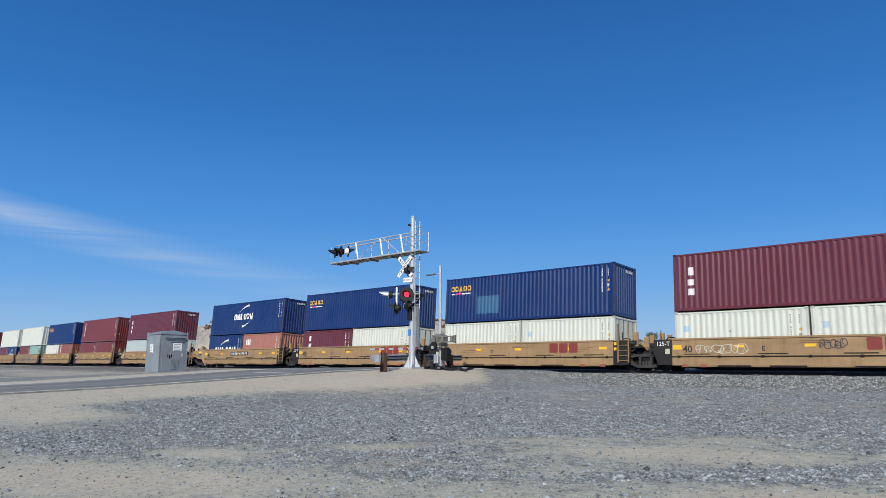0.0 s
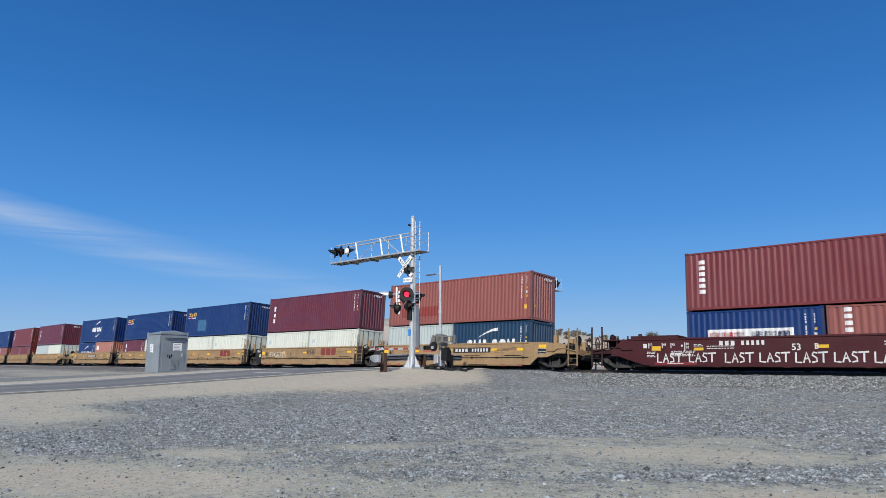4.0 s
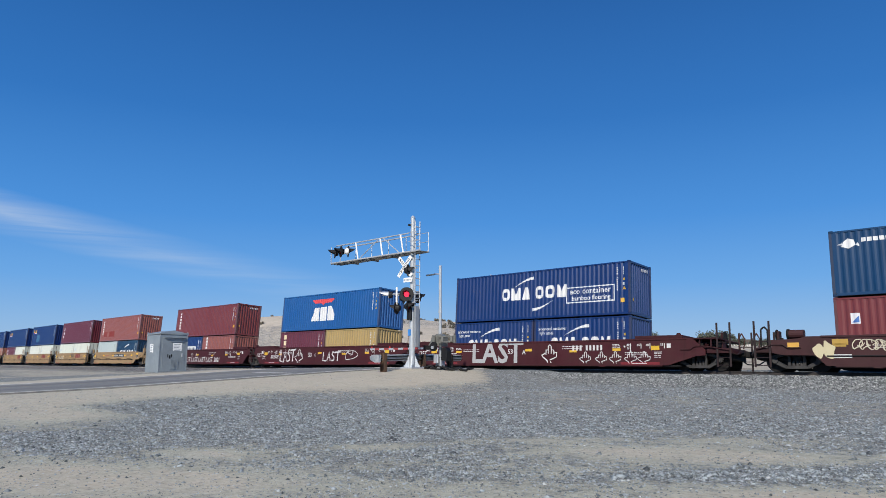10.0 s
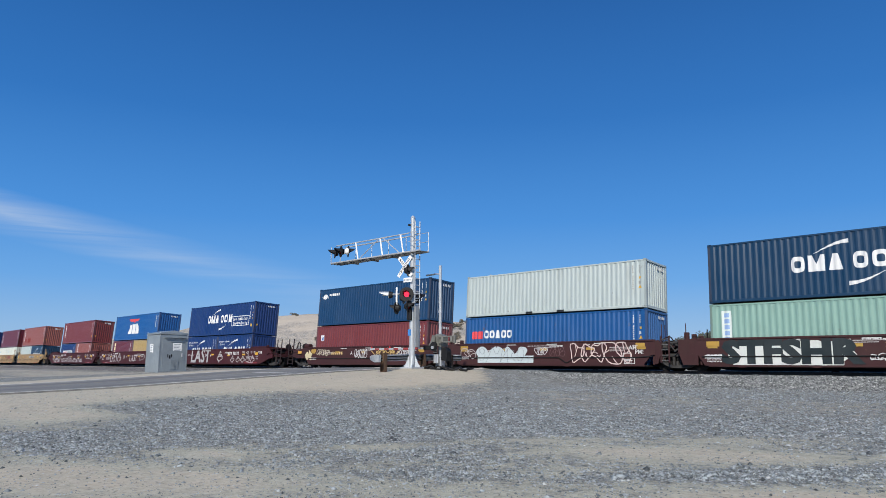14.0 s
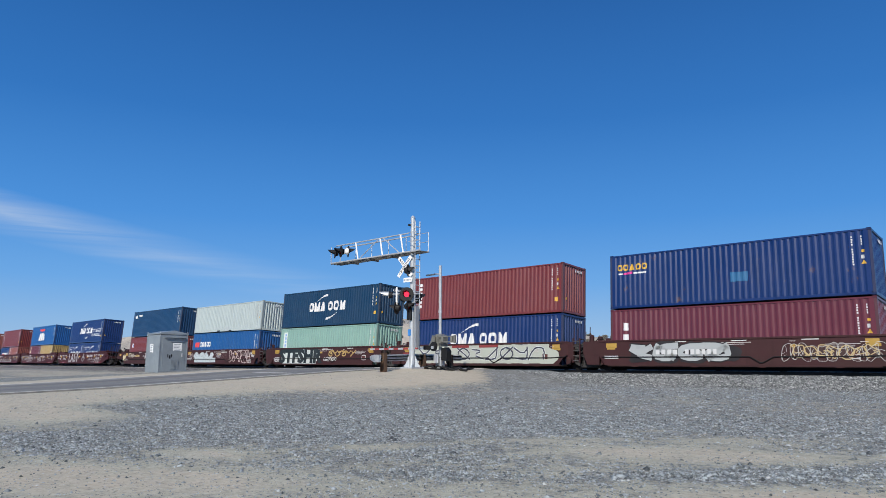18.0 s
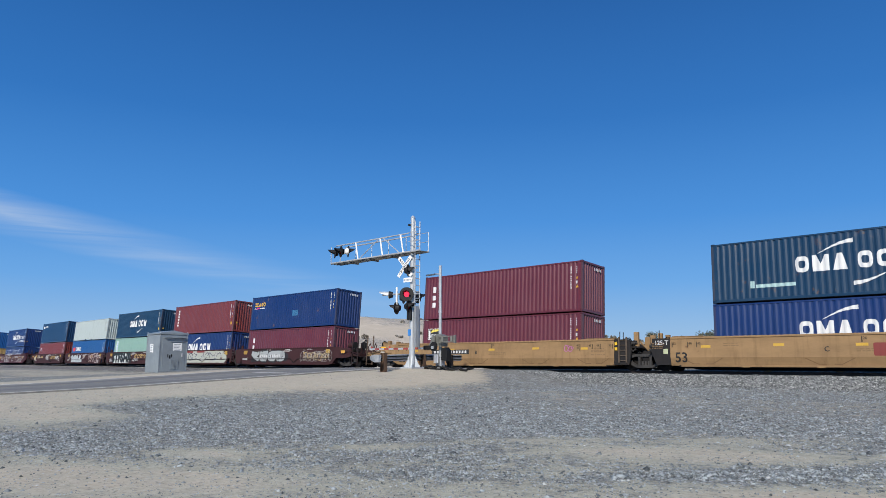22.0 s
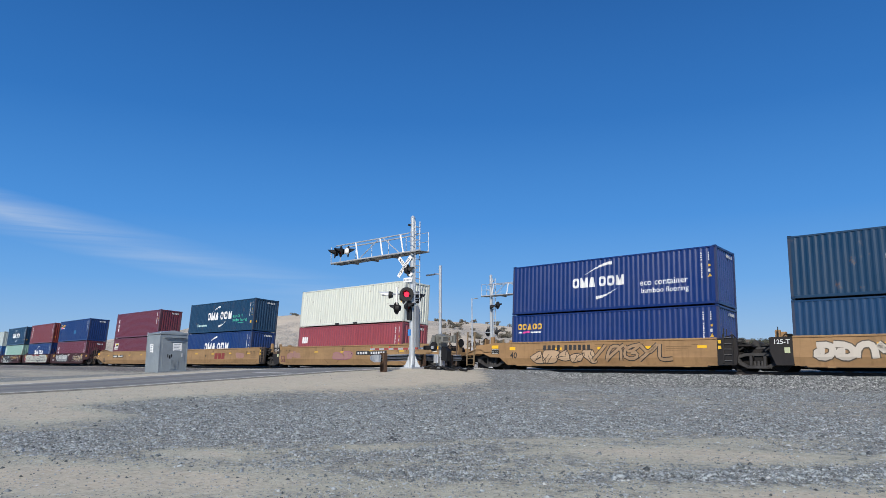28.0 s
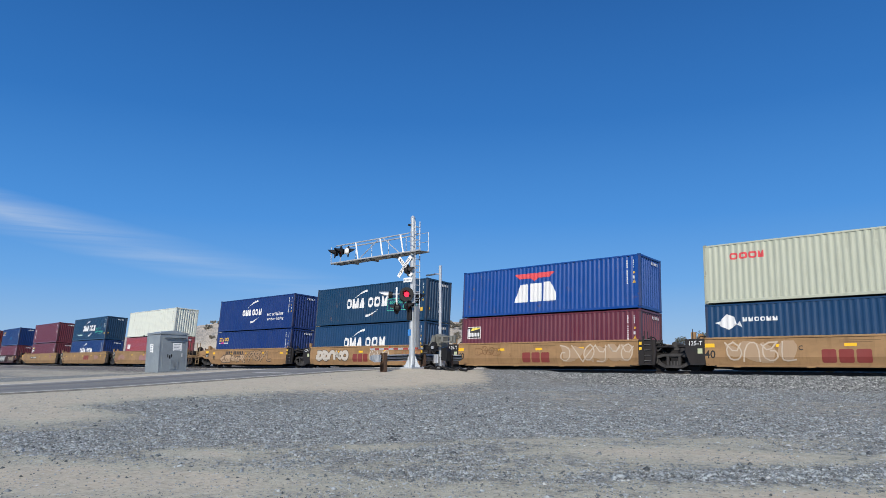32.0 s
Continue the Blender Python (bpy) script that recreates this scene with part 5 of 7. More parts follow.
def container(color, L, h, livery, label, s0, base, flip=False, extra_yellow=False, doors=False, pockets=()):
    """A steel box: corrugated panels in a frame of posts, rails and corner castings."""
    root = thing("shipping_container", label, "container", None, "containers on the train")
    B = 1.219
    pale = sum(color) > 1.2
    color = tuple(c * (0.92 if pale else 0.86) for c in color)
    dark = tuple(c * 0.8 for c in color) if pale else tuple(c * 0.5 + w for c, w in zip(color, (0.030, 0.022, 0.018)))

    def put(name, key, make, mat=M_BOX, col=color, loc=None, lab=""):
        return part(name, shared((name, key, L, h), make, mat), None, root, lab, loc, col)

    side = side_marks(L)
    put("side_panel", "s", lambda: corrugated(side, 0.15, h - 0.10, -SIDE_Y))
    put("side_panel", "s", lambda: corrugated(side, 0.15, h - 0.10, -SIDE_Y), loc=pose(0, 0, 0, 0, 0, 180))
    ends = [(-1.10, 0.0)]
    for i in range(8):
        a = -0.985 + i * 0.25
        ends += [(a, 0.0), (a + 0.035, 0.055), (a + 0.125, 0.055), (a + 0.16, 0.0)]
    ends.append((1.10, 0.0))
    put("end_panel", "e", lambda: corrugated(ends, 0.17, h - 0.13, -L / 2 + 0.03), loc=pose(0, 0, 0, 0, 0, 90 if not doors else -90))
    # door leaves with lock rods at the other end
    turn = pose(0, 0, 0, 0, 0, -90 if not doors else 90)
    for k in (-1, 1):
        leaf = put("door", ("d", k), lambda k=k: boxm(0.01 if k > 0 else -1.10, 1.10 if k > 0 else -0.01, -L / 2 + 0.03, -L / 2 + 0.08, 0.17, h - 0.13, 0.008), loc=turn)
        for x in (0.28, 0.78):
            part("lock_rod", shared(("lock_rod", h, L, x * k), lambda x=x, k=k: rod((x * k, -L / 2 + 0.01, 0.12), (x * k, -L / 2 + 0.01, h - 0.08), 0.017, 8), M_CASTING), None, leaf)
    put("roof", "r", lambda: corrugated([(-L / 2 + 0.1 + i * (L - 0.2) / 40, 0.012 * (i % 2)) for i in range(41)], -1.18, 1.18, 0), loc=pose(0, 0, h - 0.03, -90, 0, 0))
    put("floor", "f", lambda: boxm(-L / 2 + 0.1, L / 2 - 0.1, -1.17, 1.17, 0.10, 0.14), M_FLOORWOOD)
    for y in (-1, 1):
        put("bottom_rail", ("b", y), lambda y=y: boxm(-L / 2 + 0.17, L / 2 - 0.17, min(y * 1.16, y * B), max(y * 1.16, y * B), 0.03, 0.16, 0.01))
        put("top_rail", ("t", y), lambda y=y: boxm(-L / 2 + 0.17, L / 2 - 0.17, min(y * 1.15, y * (B - 0.004)), max(y * 1.15, y * (B - 0.004)), h - 0.11, h - 0.03, 0.008))
        for x in (-1, 1):
            put("corner_post", ("c", x, y), lambda x=x, y=y: boxm(min(x * L / 2, x * (L / 2 - 0.12)), max(x * L / 2, x * (L / 2 - 0.12)), min(y * B, y * (B - 0.13)), max(y * B, y * (B - 0.13)), 0.11, h - 0.11, 0.012), col=dark)
            for z in (0.0, h - 0.118):
                put("corner_casting", ("k", x, y, z > 1), lambda x=x, y=y, z=z: boxm(min(x * (L / 2 + 0.003), x * (L / 2 - 0.178)), max(x * (L / 2 + 0.003), x * (L / 2 - 0.178)), min(y * (B + 0.003), y * (B - 0.162)), max(y * (B + 0.003), y * (B - 0.162)), z, z + 0.118, 0.014), col=tuple(c * 0.62 for c in color))
    for x in (-1, 1):
        put("end_top_rail", ("et", x), lambda x=x: boxm(min(x * L / 2, x * (L / 2 - 0.1)), max(x * L / 2, x * (L / 2 - 0.1)), -1.05, 1.05, h - 0.13, h - 0.02, 0.01))
        put("end_sill", ("es", x), lambda x=x: boxm(min(x * L / 2, x * (L / 2 - 0.1)), max(x * L / 2, x * (L / 2 - 0.1)), -1.05, 1.05, 0.02, 0.17, 0.01))
    for key in livery:
        for i, (col, make) in enumerate(LIVERY[key]):
            livery_part(root, key, i, col, make, L)
    livery_part(root, "code%.2f" % h, 0, (0.3, 0.3, 0.28) if pale else (0.52, 0.52, 0.52), lambda q: code_marks(q, h), L)
    livery_part(root, "code%.2f" % h, 1, YEL, lambda q: yellow_marks(q, h), L)
    if extra_yellow:
        livery_part(root, "label%.2f" % h, 0, YEL, lambda q: flat([rect(q - 0.56, q - 0.34, 0.66, 0.90)]), L)
    for u in pockets:
        part("fork_pocket", shared(("fork_pocket", L), lambda: boxm(-0.24, 0.24, -B - 0.004, -B + 0.03, 0.035, 0.155), M_BLACK), None, root, loc=(u - L / 2, 0, 0))
    if extra_yellow and L > 10:
        put("height_label", "h", lambda: moved(boxm(L / 2 + 0.002, L / 2 + 0.006, -0.95, -0.83, 0, 0.15), 0, 0.75), M_MARK, YEL)
    if L > 10:
        put("end_code", "ec", lambda: add_rows(h, L), M_MARK, WHITE)
    MOVERS.append((root, s0, base))
    return root


def add_rows(h, L):
    bm = bmesh.new()
    for i in range(5):
        add_box(bm, L / 2 + 0.002, L / 2 + 0.006, 0.05 + i * 0.16, 0.14 + i * 0.16, h - 0.42, h - 0.27)
    return bm


MOVERS, WHEELS = [], []

# ---- the train: well cars ----
WHEEL_R = 0.45


def truck(root, x):
    """A two-axle bogie: cast side frames, bolster, springs and wheelsets that roll."""
    t = part("truck", shared(("truck_bolster",), lambda: boxm(-0.19, 0.19, -1.02, 1.02, 0.42, 0.74, 0.03), M_DARK), None, root, "grimy dark two-axle bogie", (x, 0, 0))
    bars = ([(-1.12, 0.50), (-1.12, 0.66), (-0.5, 0.82), (0.5, 0.82), (1.12, 0.66), (1.12, 0.50), (0.52, 0.68), (-0.52, 0.68)],
            [(-1.10, 0.44), (-0.98, 0.60), (-0.40, 0.24), (-0.46, 0.12)], [(1.10, 0.44), (0.46, 0.12), (0.40, 0.24), (0.98, 0.60)],
            [(-0.48, 0.12), (-0.42, 0.25), (0.42, 0.25), (0.48, 0.12)], [(-0.36, 0.24), (-0.36, 0.69), (-0.25, 0.69), (-0.25, 0.24)], [(0.25, 0.24), (0.25, 0.69), (0.36, 0.69), (0.36, 0.24)])

    def side_frame(y):
        bm = bmesh.new()
        for pts in bars:
            add_plate(bm, pts, min(y * 0.96, y * 1.10), max(y * 0.96, y * 1.10))
        return bm
    for y in (-1, 1):
        part("side_frame", shared(("side_frame", y), lambda y=y: side_frame(y), M_TRUCK), None, t)
        for k in (-0.89, 0.89):
            part("axle_box", shared(("axle_box", y, k), lambda y=y, k=k: rod((k, y * 0.9, 0.47), (k, y * 1.15, 0.47), 0.13, 12), M_TRUCK), None, t)
        for k in (-0.16, 0.0, 0.16):
            part("spring", shared(("spring", y, k), lambda y=y, k=k: rod((k, y * 1.0, 0.22), (k, y * 1.0, 0.46), 0.07, 8), M_TRUCK), None, t)
    for k in (-0.89, 0.89):
        def wheelset():
            bm = bmesh.new()
            add_rod(bm, (0, -0.9, 0), (0, 0.9, 0), 0.08, 10)
            for y in (-0.7525, 0.7525):
                add_rod(bm, (0, y - 0.065, 0), (0, y + 0.065, 0), WHEEL_R, 22)
                add_rod(bm, (0, y - math.copysign(0.085, y), 0), (0, y - math.copysign(0.06, y), 0), WHEEL_R + 0.025, 22)
                for a in range(0, 360, 60):
                    add_rod(bm, (0.24 * math.cos(radians(a)), y - 0.072, 0.24 * math.sin(radians(a))), (0.24 * math.cos(radians(a)), y + 0.072, 0.24 * math.sin(radians(a))), 0.05, 6)
            return bm
        w = part("wheelset", shared(("wheelset",), wheelset, M_WHEEL), None, t, loc=(k, 0, WHEEL_R))
        WHEELS.append((w, k))
    part("brake_beam", shared(("brake_beam",), lambda: boxm(-0.42, 0.42, -0.7, 0.7, 0.28, 0.36, 0.02), M_DARK), None, t)
    return t


def stroke(bm, pts, w):
    """A painted line of width w along points in the x-z plane."""
    rows = []
    for i, p in enumerate(pts):
        a, b = Vector(pts[max(i - 1, 0)]), Vector(pts[min(i + 1, len(pts) - 1)])
        d = (b - a)
        d = d / (d.length + 1e-9)
        n = Vector((-d.y, d.x)) * w / 2
        rows.append((bm.verts.new((p[0] - n.x, 0, p[1] - n.y)), bm.verts.new((p[0] + n.x, 0, p[1] + n.y))))
    for a, b in zip(rows, rows[1:]):
        bm.faces.new((a[0], b[0], b[1], a[1]))


def sprayed_last(x0, x1, z0, z1, w):
    """The four hand-sprayed letters, each in single strokes."""
    bm, q = bmesh.new(), (x1 - x0) / 4
    lines = (((0.05, 1.0), (0.0, 0.05), (0.75, 0.0)), ((0.95, -0.02), (1.35, 0.98), (1.75, 0.0)), ((1.1, 0.38), (1.62, 0.42)),
             ((2.65, 0.92), (2.2, 1.0), (2.05, 0.72), (2.55, 0.45), (2.6, 0.12), (2.0, 0.02)), ((2.75, 0.95), (3.95, 1.0)), ((3.4, 0.96), (3.35, 0.0)))
    for pts in lines:
        stroke(bm, [(x0 + q * x, z0 + (z1 - z0) * z) for x, z in pts], w)
    return bm


def sprayed_glove(x0, x1, z0, z1, w):
    """A crude glove drawn in one bent line, its middle finger raised."""
    bm = bmesh.new()
    line = ((0.62, 0.02), (0.55, 0.16), (0.95, 0.32), (0.98, 0.55), (0.84, 0.60), (0.80, 0.46), (0.78, 0.70), (0.66, 0.74), (0.63, 0.50), (0.62, 0.92), (0.52, 1.0), (0.44, 0.92), (0.45, 0.50), (0.42, 0.72), (0.30, 0.72), (0.28, 0.46), (0.20, 0.52), (0.02, 0.42), (0.12, 0.30), (0.36, 0.14), (0.40, 0.02))
    stroke(bm, [(x0 + (x1 - x0) * x, z0 + (z1 - z0) * z) for x, z in line], w)
    return bm


def scrawl(seed, x0, x1, z0, z1, n, w, fill=False):
    """Unreadable angular spray shapes that crowd each other: outlines with cuts in them, or the fill under them."""
    rng, cut = np.random.default_rng(seed), np.random.default_rng(seed + 500)
    bm = bmesh.new()
    step_x = (x1 - x0) / n
    for i in range(n):
        cx, cz = x0 + step_x * (i + 0.5), (z0 + z1) / 2 + rng.uniform(-0.07, 0.07) * (z1 - z0)
        a, b = step_x * rng.uniform(0.58, 0.74), (z1 - z0) * rng.uniform(0.46, 0.56)
        lean, m = rng.uniform(-0.3, 0.3), int(rng.integers(6, 10))
        ring = []
        for k in range(m):
            t = 2 * math.pi * (k + rng.uniform(-0.25, 0.25)) / m + 0.4
            c, q = math.cos(t), math.sin(t)
            r = (c ** 4 + q ** 4) ** -0.25 * rng.choice((0.55, 0.85, 1.0, 1.08))
            ring.append((cx + a * r * c + lean * b * r * q, cz + b * r * q))
        pts = []
        for k in range(m):
            p, q = ring[k], ring[(k + 1) % m]
            pts += [(p[0] * 0.8 + q[0] * 0.2, p[1] * 0.8 + q[1] * 0.2), (p[0] * 0.2 + q[0] * 0.8, p[1] * 0.2 + q[1] * 0.8)]
        pts = [(x, min(max(z, z0), z1)) for x, z in pts]
        if fill:
            bm.faces.new([bm.verts.new((x, 0.001 * (i % 3), z)) for x, z in pts])
        else:
            stroke(bm, pts + pts[:2], w)
            for _ in range(int(cut.integers(2, 4))):
                k = int(cut.integers(0, len(pts)))
                p = pts[k]
                mid = (cx + cut.uniform(-0.35, 0.35) * a, cz + cut.uniform(-0.4, 0.4) * b)
                bend = ((p[0] + mid[0]) / 2 + cut.uniform(-0.12, 0.12) * a, (p[1] + mid[1]) / 2 + cut.uniform(-0.15, 0.15) * b)
                stroke(bm, [p, bend, mid], w * 0.8)
    if fill:
        for f in bm.faces:
            f.normal_update()
            if f.normal.y > 0:
                f.normal_flip()
    return bm


FORMS = (((0.15, 1.0), (0.22, 0.3), (0.35, 0.02), (0.9, 0.1)), ((0.1, 0.0), (0.18, 0.8), (0.5, 1.0), (0.82, 0.78), (0.88, 0.0)), ((0.12, 0.88), (0.85, 0.74), (0.22, 0.42), (0.92, 0.06)),
         ((0.5, 0.98), (0.15, 0.75), (0.15, 0.25), (0.5, 0.02), (0.85, 0.25), (0.85, 0.75), (0.5, 0.98)), ((0.08, 1.0), (0.5, 0.5), (0.9, 0.0)), ((0.1, 0.9), (0.45, 0.42), (0.9, 0.95)),
         ((0.9, 0.95), (0.3, 0.9), (0.12, 0.5), (0.3, 0.1), (0.85, 0.08), (0.85, 0.5), (0.5, 0.5)))


def wild(seed, x0, x1, z0, z1, n, w):
    """Thick interlocking spray strokes that nobody could read, n forms in a row."""
    rng, bm = np.random.default_rng(seed), bmesh.new()
    q, h = (x1 - x0) / n, z1 - z0 - w
    for i in range(n):
        kinds = [int(rng.integers(0, 7))] + ([4 + int(rng.integers(0, 2))] if rng.random() < 0.55 else [])
        lean, flip = rng.uniform(-0.22, 0.22), rng.random() < 0.5
        for k in kinds:
            pts = []
            for x, z in FORMS[k]:
                x = 1 - x if flip else x
                z = z + rng.uniform(-0.05, 0.05)
                pts.append((x0 + q * (i - 0.08 + 1.16 * x + lean * (z - 0.5)), z0 + w / 2 + h * min(max(z, 0.0), 1.0)))
            fine = [pts[0]]
            for a, b in zip(pts, pts[1:]):
                fine += [(a[0] * 0.7 + b[0] * 0.3, a[1] * 0.7 + b[1] * 0.3), (a[0] * 0.3 + b[0] * 0.7, a[1] * 0.3 + b[1] * 0.7)]
            before = set(bm.verts)
            stroke(bm, fine + [pts[-1]], w)
            for v in bm.verts:
                if v not in before:
                    v.co.y -= 0.0015 * (i % 3) + 0.0008 * (k > 3)
    return bm


CAR_Y = 1.50


FOLD = {"z": 0.0}


def folded(bm):
    """Tucks the lowest part of a car's side in under a fold."""
    z0 = FOLD["z"]
    if z0:
        bmesh.ops.bisect_plane(bm, geom=bm.verts[:] + bm.edges[:] + bm.faces[:], plane_co=(0, 0, z0), plane_no=(0, 0, 1))
        for v in bm.verts:
            if v.co.z < z0 and abs(v.co.y) > 1.0:
                v.co.y -= math.copysign((z0 - v.co.z) * 0.30, v.co.y)
    return bm


def decal(root, key, bm_make, color, lab="", lift=1):
    made, joined = pieces(("painted_mark", key, lift, FOLD["z"]), lambda: folded(moved_y(bm_make(), -CAR_Y - 0.006 * lift)), M_MARK, 30)
    for me in made:
        ob = part("stencil_mark" if joined else "painted_mark", me, None, root, lab, color=color)
        if joined:
            tagged(ob, kind="stuff")


def moved_y(bm, y):
    bmesh.ops.translate(bm, vec=(0, y, 0), verts=bm.verts)
    return bm


KINDS = {  # hue, half length of the plain side, top; nose: the side plate's outline over the bogie at a coupler end, from below up
    "amber40": dict(hue=(0.348, 0.231, 0.118), a=6.14, top=1.50, nose=((6.25, 0.22), (6.75, 0.64), (7.45, 0.66), (7.95, 0.85), (8.62, 0.85), (8.62, 1.36), (7.1, 1.50)), posts=(8.77, 9.33), bogie=7.65, knuckle=9.95, pitch=15.45, black=True, rib=True),
    "amber40b": dict(hue=(0.338, 0.204, 0.096), a=6.06, top=1.50, nose=((6.25, 0.22), (6.75, 0.64), (7.45, 0.66), (7.95, 0.85), (8.62, 0.85), (8.62, 1.36), (7.1, 1.50)), posts=(8.77, 9.33), bogie=7.65, knuckle=9.95, pitch=15.45, black=True, rib=False),
    "amber53": dict(hue=(0.318, 0.200, 0.096), a=8.15, top=1.56, nose=((8.15, 0.22), (9.2, 0.66), (9.9, 0.70), (9.9, 1.44), (9.15, 1.50), (9.1, 1.56)), posts=(10.75, 11.36), bogie=9.62, knuckle=11.72, pitch=19.33, black=True, rib=False),
    "maroon53": dict(hue=(0.053, 0.008, 0.0125), a=9.15, top=1.52, nose=((8.2, 0.22), (9.6, 0.66), (10.05, 0.70), (10.05, 0.95), (9.42, 1.52)), posts=(10.60, 11.20), bogie=9.60, knuckle=11.60, pitch=19.57, black=False, rib=False),
    "brown40": dict(hue=(0.046, 0.0148, 0.0165), a=6.62, top=1.48, nose=((6.45, 0.22), (6.90, 0.66), (8.1, 0.68), (8.62, 0.78), (8.62, 1.34), (7.5, 1.40), (7.2, 1.48)), posts=(8.70, 9.34), bogie=7.72, knuckle=9.95, pitch=15.45, black=False, rib=False),
}


def span(sgn, x0, x1, y0, y1, z0, z1, bev=0.0):
    """A box between two distances from the car's middle, towards one end."""
    return boxm(min(sgn * x0, sgn * x1), max(sgn * x0, sgn * x1), y0, y1, z0, z1, bev)


def run(pts, r, n=7):
    """A bent rod through points."""
    bm = bmesh.new()
    for p, q in zip(pts, pts[1:]):
        add_rod(bm, p, q, r, n)
    return bm


def linkage(sgn, seed, n, r):
    """Bent rods and hoses strung between a car's end and its bogie."""
    rng, bm = random.Random(seed), bmesh.new()
    for _ in range(n):
        y, pts = rng.uniform(-1.36, -0.5), []
        for i in range(5):
            pts.append((sgn * (0.08 + 0.26 * i + rng.uniform(-0.08, 0.08)), y + rng.uniform(-0.06, 0.06), rng.uniform(0.88, 1.52)))
        for p, q in zip(pts, pts[1:]):
            add_rod(bm, p, q, r, 6)
    return bm


def coupler_end(root, kind, sgn, K, hue, inner):
    """The end of a car beyond its bogie: sill, platform, posts with steps, brake gear and coupler."""
    k, (p0, p1), top = K["knuckle"], K["posts"], K["top"]
    tip = max(x for x, z in K["nose"])
    amber = K["black"]
    plat = tuple(c * 0.82 for c in hue) if amber else tuple(c * 0.6 for c in hue)
    stem = (0.085, 0.058, 0.040) if kind == "amber53" else (0.21, 0.15, 0.085) if amber else (0.022, 0.013, 0.014)

    def put(name, make, mat=M_CAR, col=None, loc=None, lab=""):
        return part(name, shared((name, "coupler", kind, sgn), make, mat), None, root, lab, loc, col)

    put("centre_sill", lambda: span(sgn, inner, k - 0.55, -0.42, 0.42, 0.66, 1.02, 0.03), col=plat)
    put("end_sill", lambda: span(sgn, tip + 0.02, p1 + 0.06, -1.40, 1.40, 0.80, 1.04, 0.015), col=plat)
    put("deck", lambda: span(sgn, tip - 1.1, tip + 0.02, -1.38, 1.38, 1.02, 1.10, 0.01), col=plat)
    put("draft_gear", lambda: span(sgn, tip - 0.6, k - 0.5, -0.9, 0.9, 0.52, 0.82, 0.03), M_DARK)
    put("coupler", lambda: add_box(span(sgn, k - 0.6, k - 0.12, -0.11, 0.11, 0.72, 0.92, 0.03), min(sgn * (k - 0.2), sgn * (k + 0.02)), max(sgn * (k - 0.2), sgn * (k + 0.02)), -0.2, 0.2, 0.66, 0.96, 0.05), M_DARK)
    put("air_hose", lambda: hose(sgn, k), M_RUBBER)
    put("uncoupling_lever", lambda: run([(sgn * (p1 + 0.1), -1.42, 0.78), (sgn * (p1 + 0.22), -1.2, 0.74), (sgn * (k - 0.25), -0.4, 0.98), (sgn * (k - 0.2), -0.1, 1.02)], 0.02), col=stem)
    for y in (-1.44, 1.44):
        for i, x in enumerate((p0, p1)):
            put("hand_post" if y < 0 else "far_hand_post", lambda y=y: boxm(-0.042, 0.042, -0.022, 0.022, 0.16, 2.22, 0.006), col=stem, loc=(sgn * x, y, 0.0 if y < 0 else -0.2))
        for z in (0.24, 0.58, 1.30):
            part("step_rung", shared(("step_rung", "coupler", p1 - p0), lambda: rod((-(p1 - p0) / 2, 0, 0), ((p1 - p0) / 2, 0, 0), 0.019, 6), M_CAR), None, root, loc=(sgn * (p0 + p1) / 2, y, z), color=stem)
    # brake gear on the platform
    put("brake_stand", lambda: span(sgn, p0 - 0.16, p0 - 0.06, -0.55, -0.15, 1.10, 1.85, 0.012), col=plat)
    put("brake_wheel", lambda: rod((sgn * (p0 - 0.04), -0.35, 1.66), (sgn * p0, -0.35, 1.66), 0.27, 16), M_DARK)
    put("gear_case", lambda: span(sgn, p0 - 0.42, p0 - 0.12, -0.95, -0.45, 1.12, 1.45, 0.03), M_DARK)
    put("chain_guide", lambda: run([(sgn * (p0 - 0.3), -0.9, 1.12), (sgn * (p0 - 0.5), -1.1, 1.32), (sgn * (tip - 0.9), -1.1, 1.26)], 0.035), M_DARK)
    put("brake_hose", lambda: run([(sgn * (p1 + 0.12), -0.5, 1.02), (sgn * (p1 + 0.05), -0.52, 1.5), (sgn * (p1 + 0.2), -0.5, 1.78), (sgn * (p1 + 0.34), -0.48, 1.5), (sgn * (p1 + 0.26), -0.46, 1.05)], 0.03), M_CAR, (0.05, 0.022, 0.018))
    for i, (x, y) in enumerate(((tip - 0.35, -1.1), (tip - 0.8, -0.4), (tip + 0.25, 0.5))):
        put("valve", lambda: add_rod(boxm(-0.13, 0.13, -0.12, 0.12, 1.06, 1.34, 0.03), (0, 0, 1.3), (0, 0, 1.46), 0.07, 8), M_DARK, loc=(sgn * x, y, 0))
    put("train_line", lambda: run([(sgn * (tip - 1.2), -1.52, 0.98), (sgn * (tip - 0.7), -1.54, 0.98), (sgn * (tip - 0.5), -1.54, 1.12), (sgn * (tip + 0.02), -1.50, 1.12), (sgn * (p1 + 0.05), -1.43, 0.92)], 0.03), col=plat)
    if kind in ("amber40", "amber40b"):
        for x, y, up in ((7.68, -1.0, 1.90), (8.25, -0.3, 1.74), (7.68, 0.9, 1.88), (8.4, 0.8, 1.66)):
            part("guide_block", shared(("guide_block", up), lambda up=up: boxm(-0.12, 0.12, -0.1, 0.1, 1.10, up, 0.015), M_CAR), None, root, loc=(sgn * x, y, 0), color=hue)
        put("air_reservoir", lambda: rod((sgn * 6.5, -0.2, 1.36), (sgn * 7.45, -0.2, 1.36), 0.17, 14), M_TRUCK)
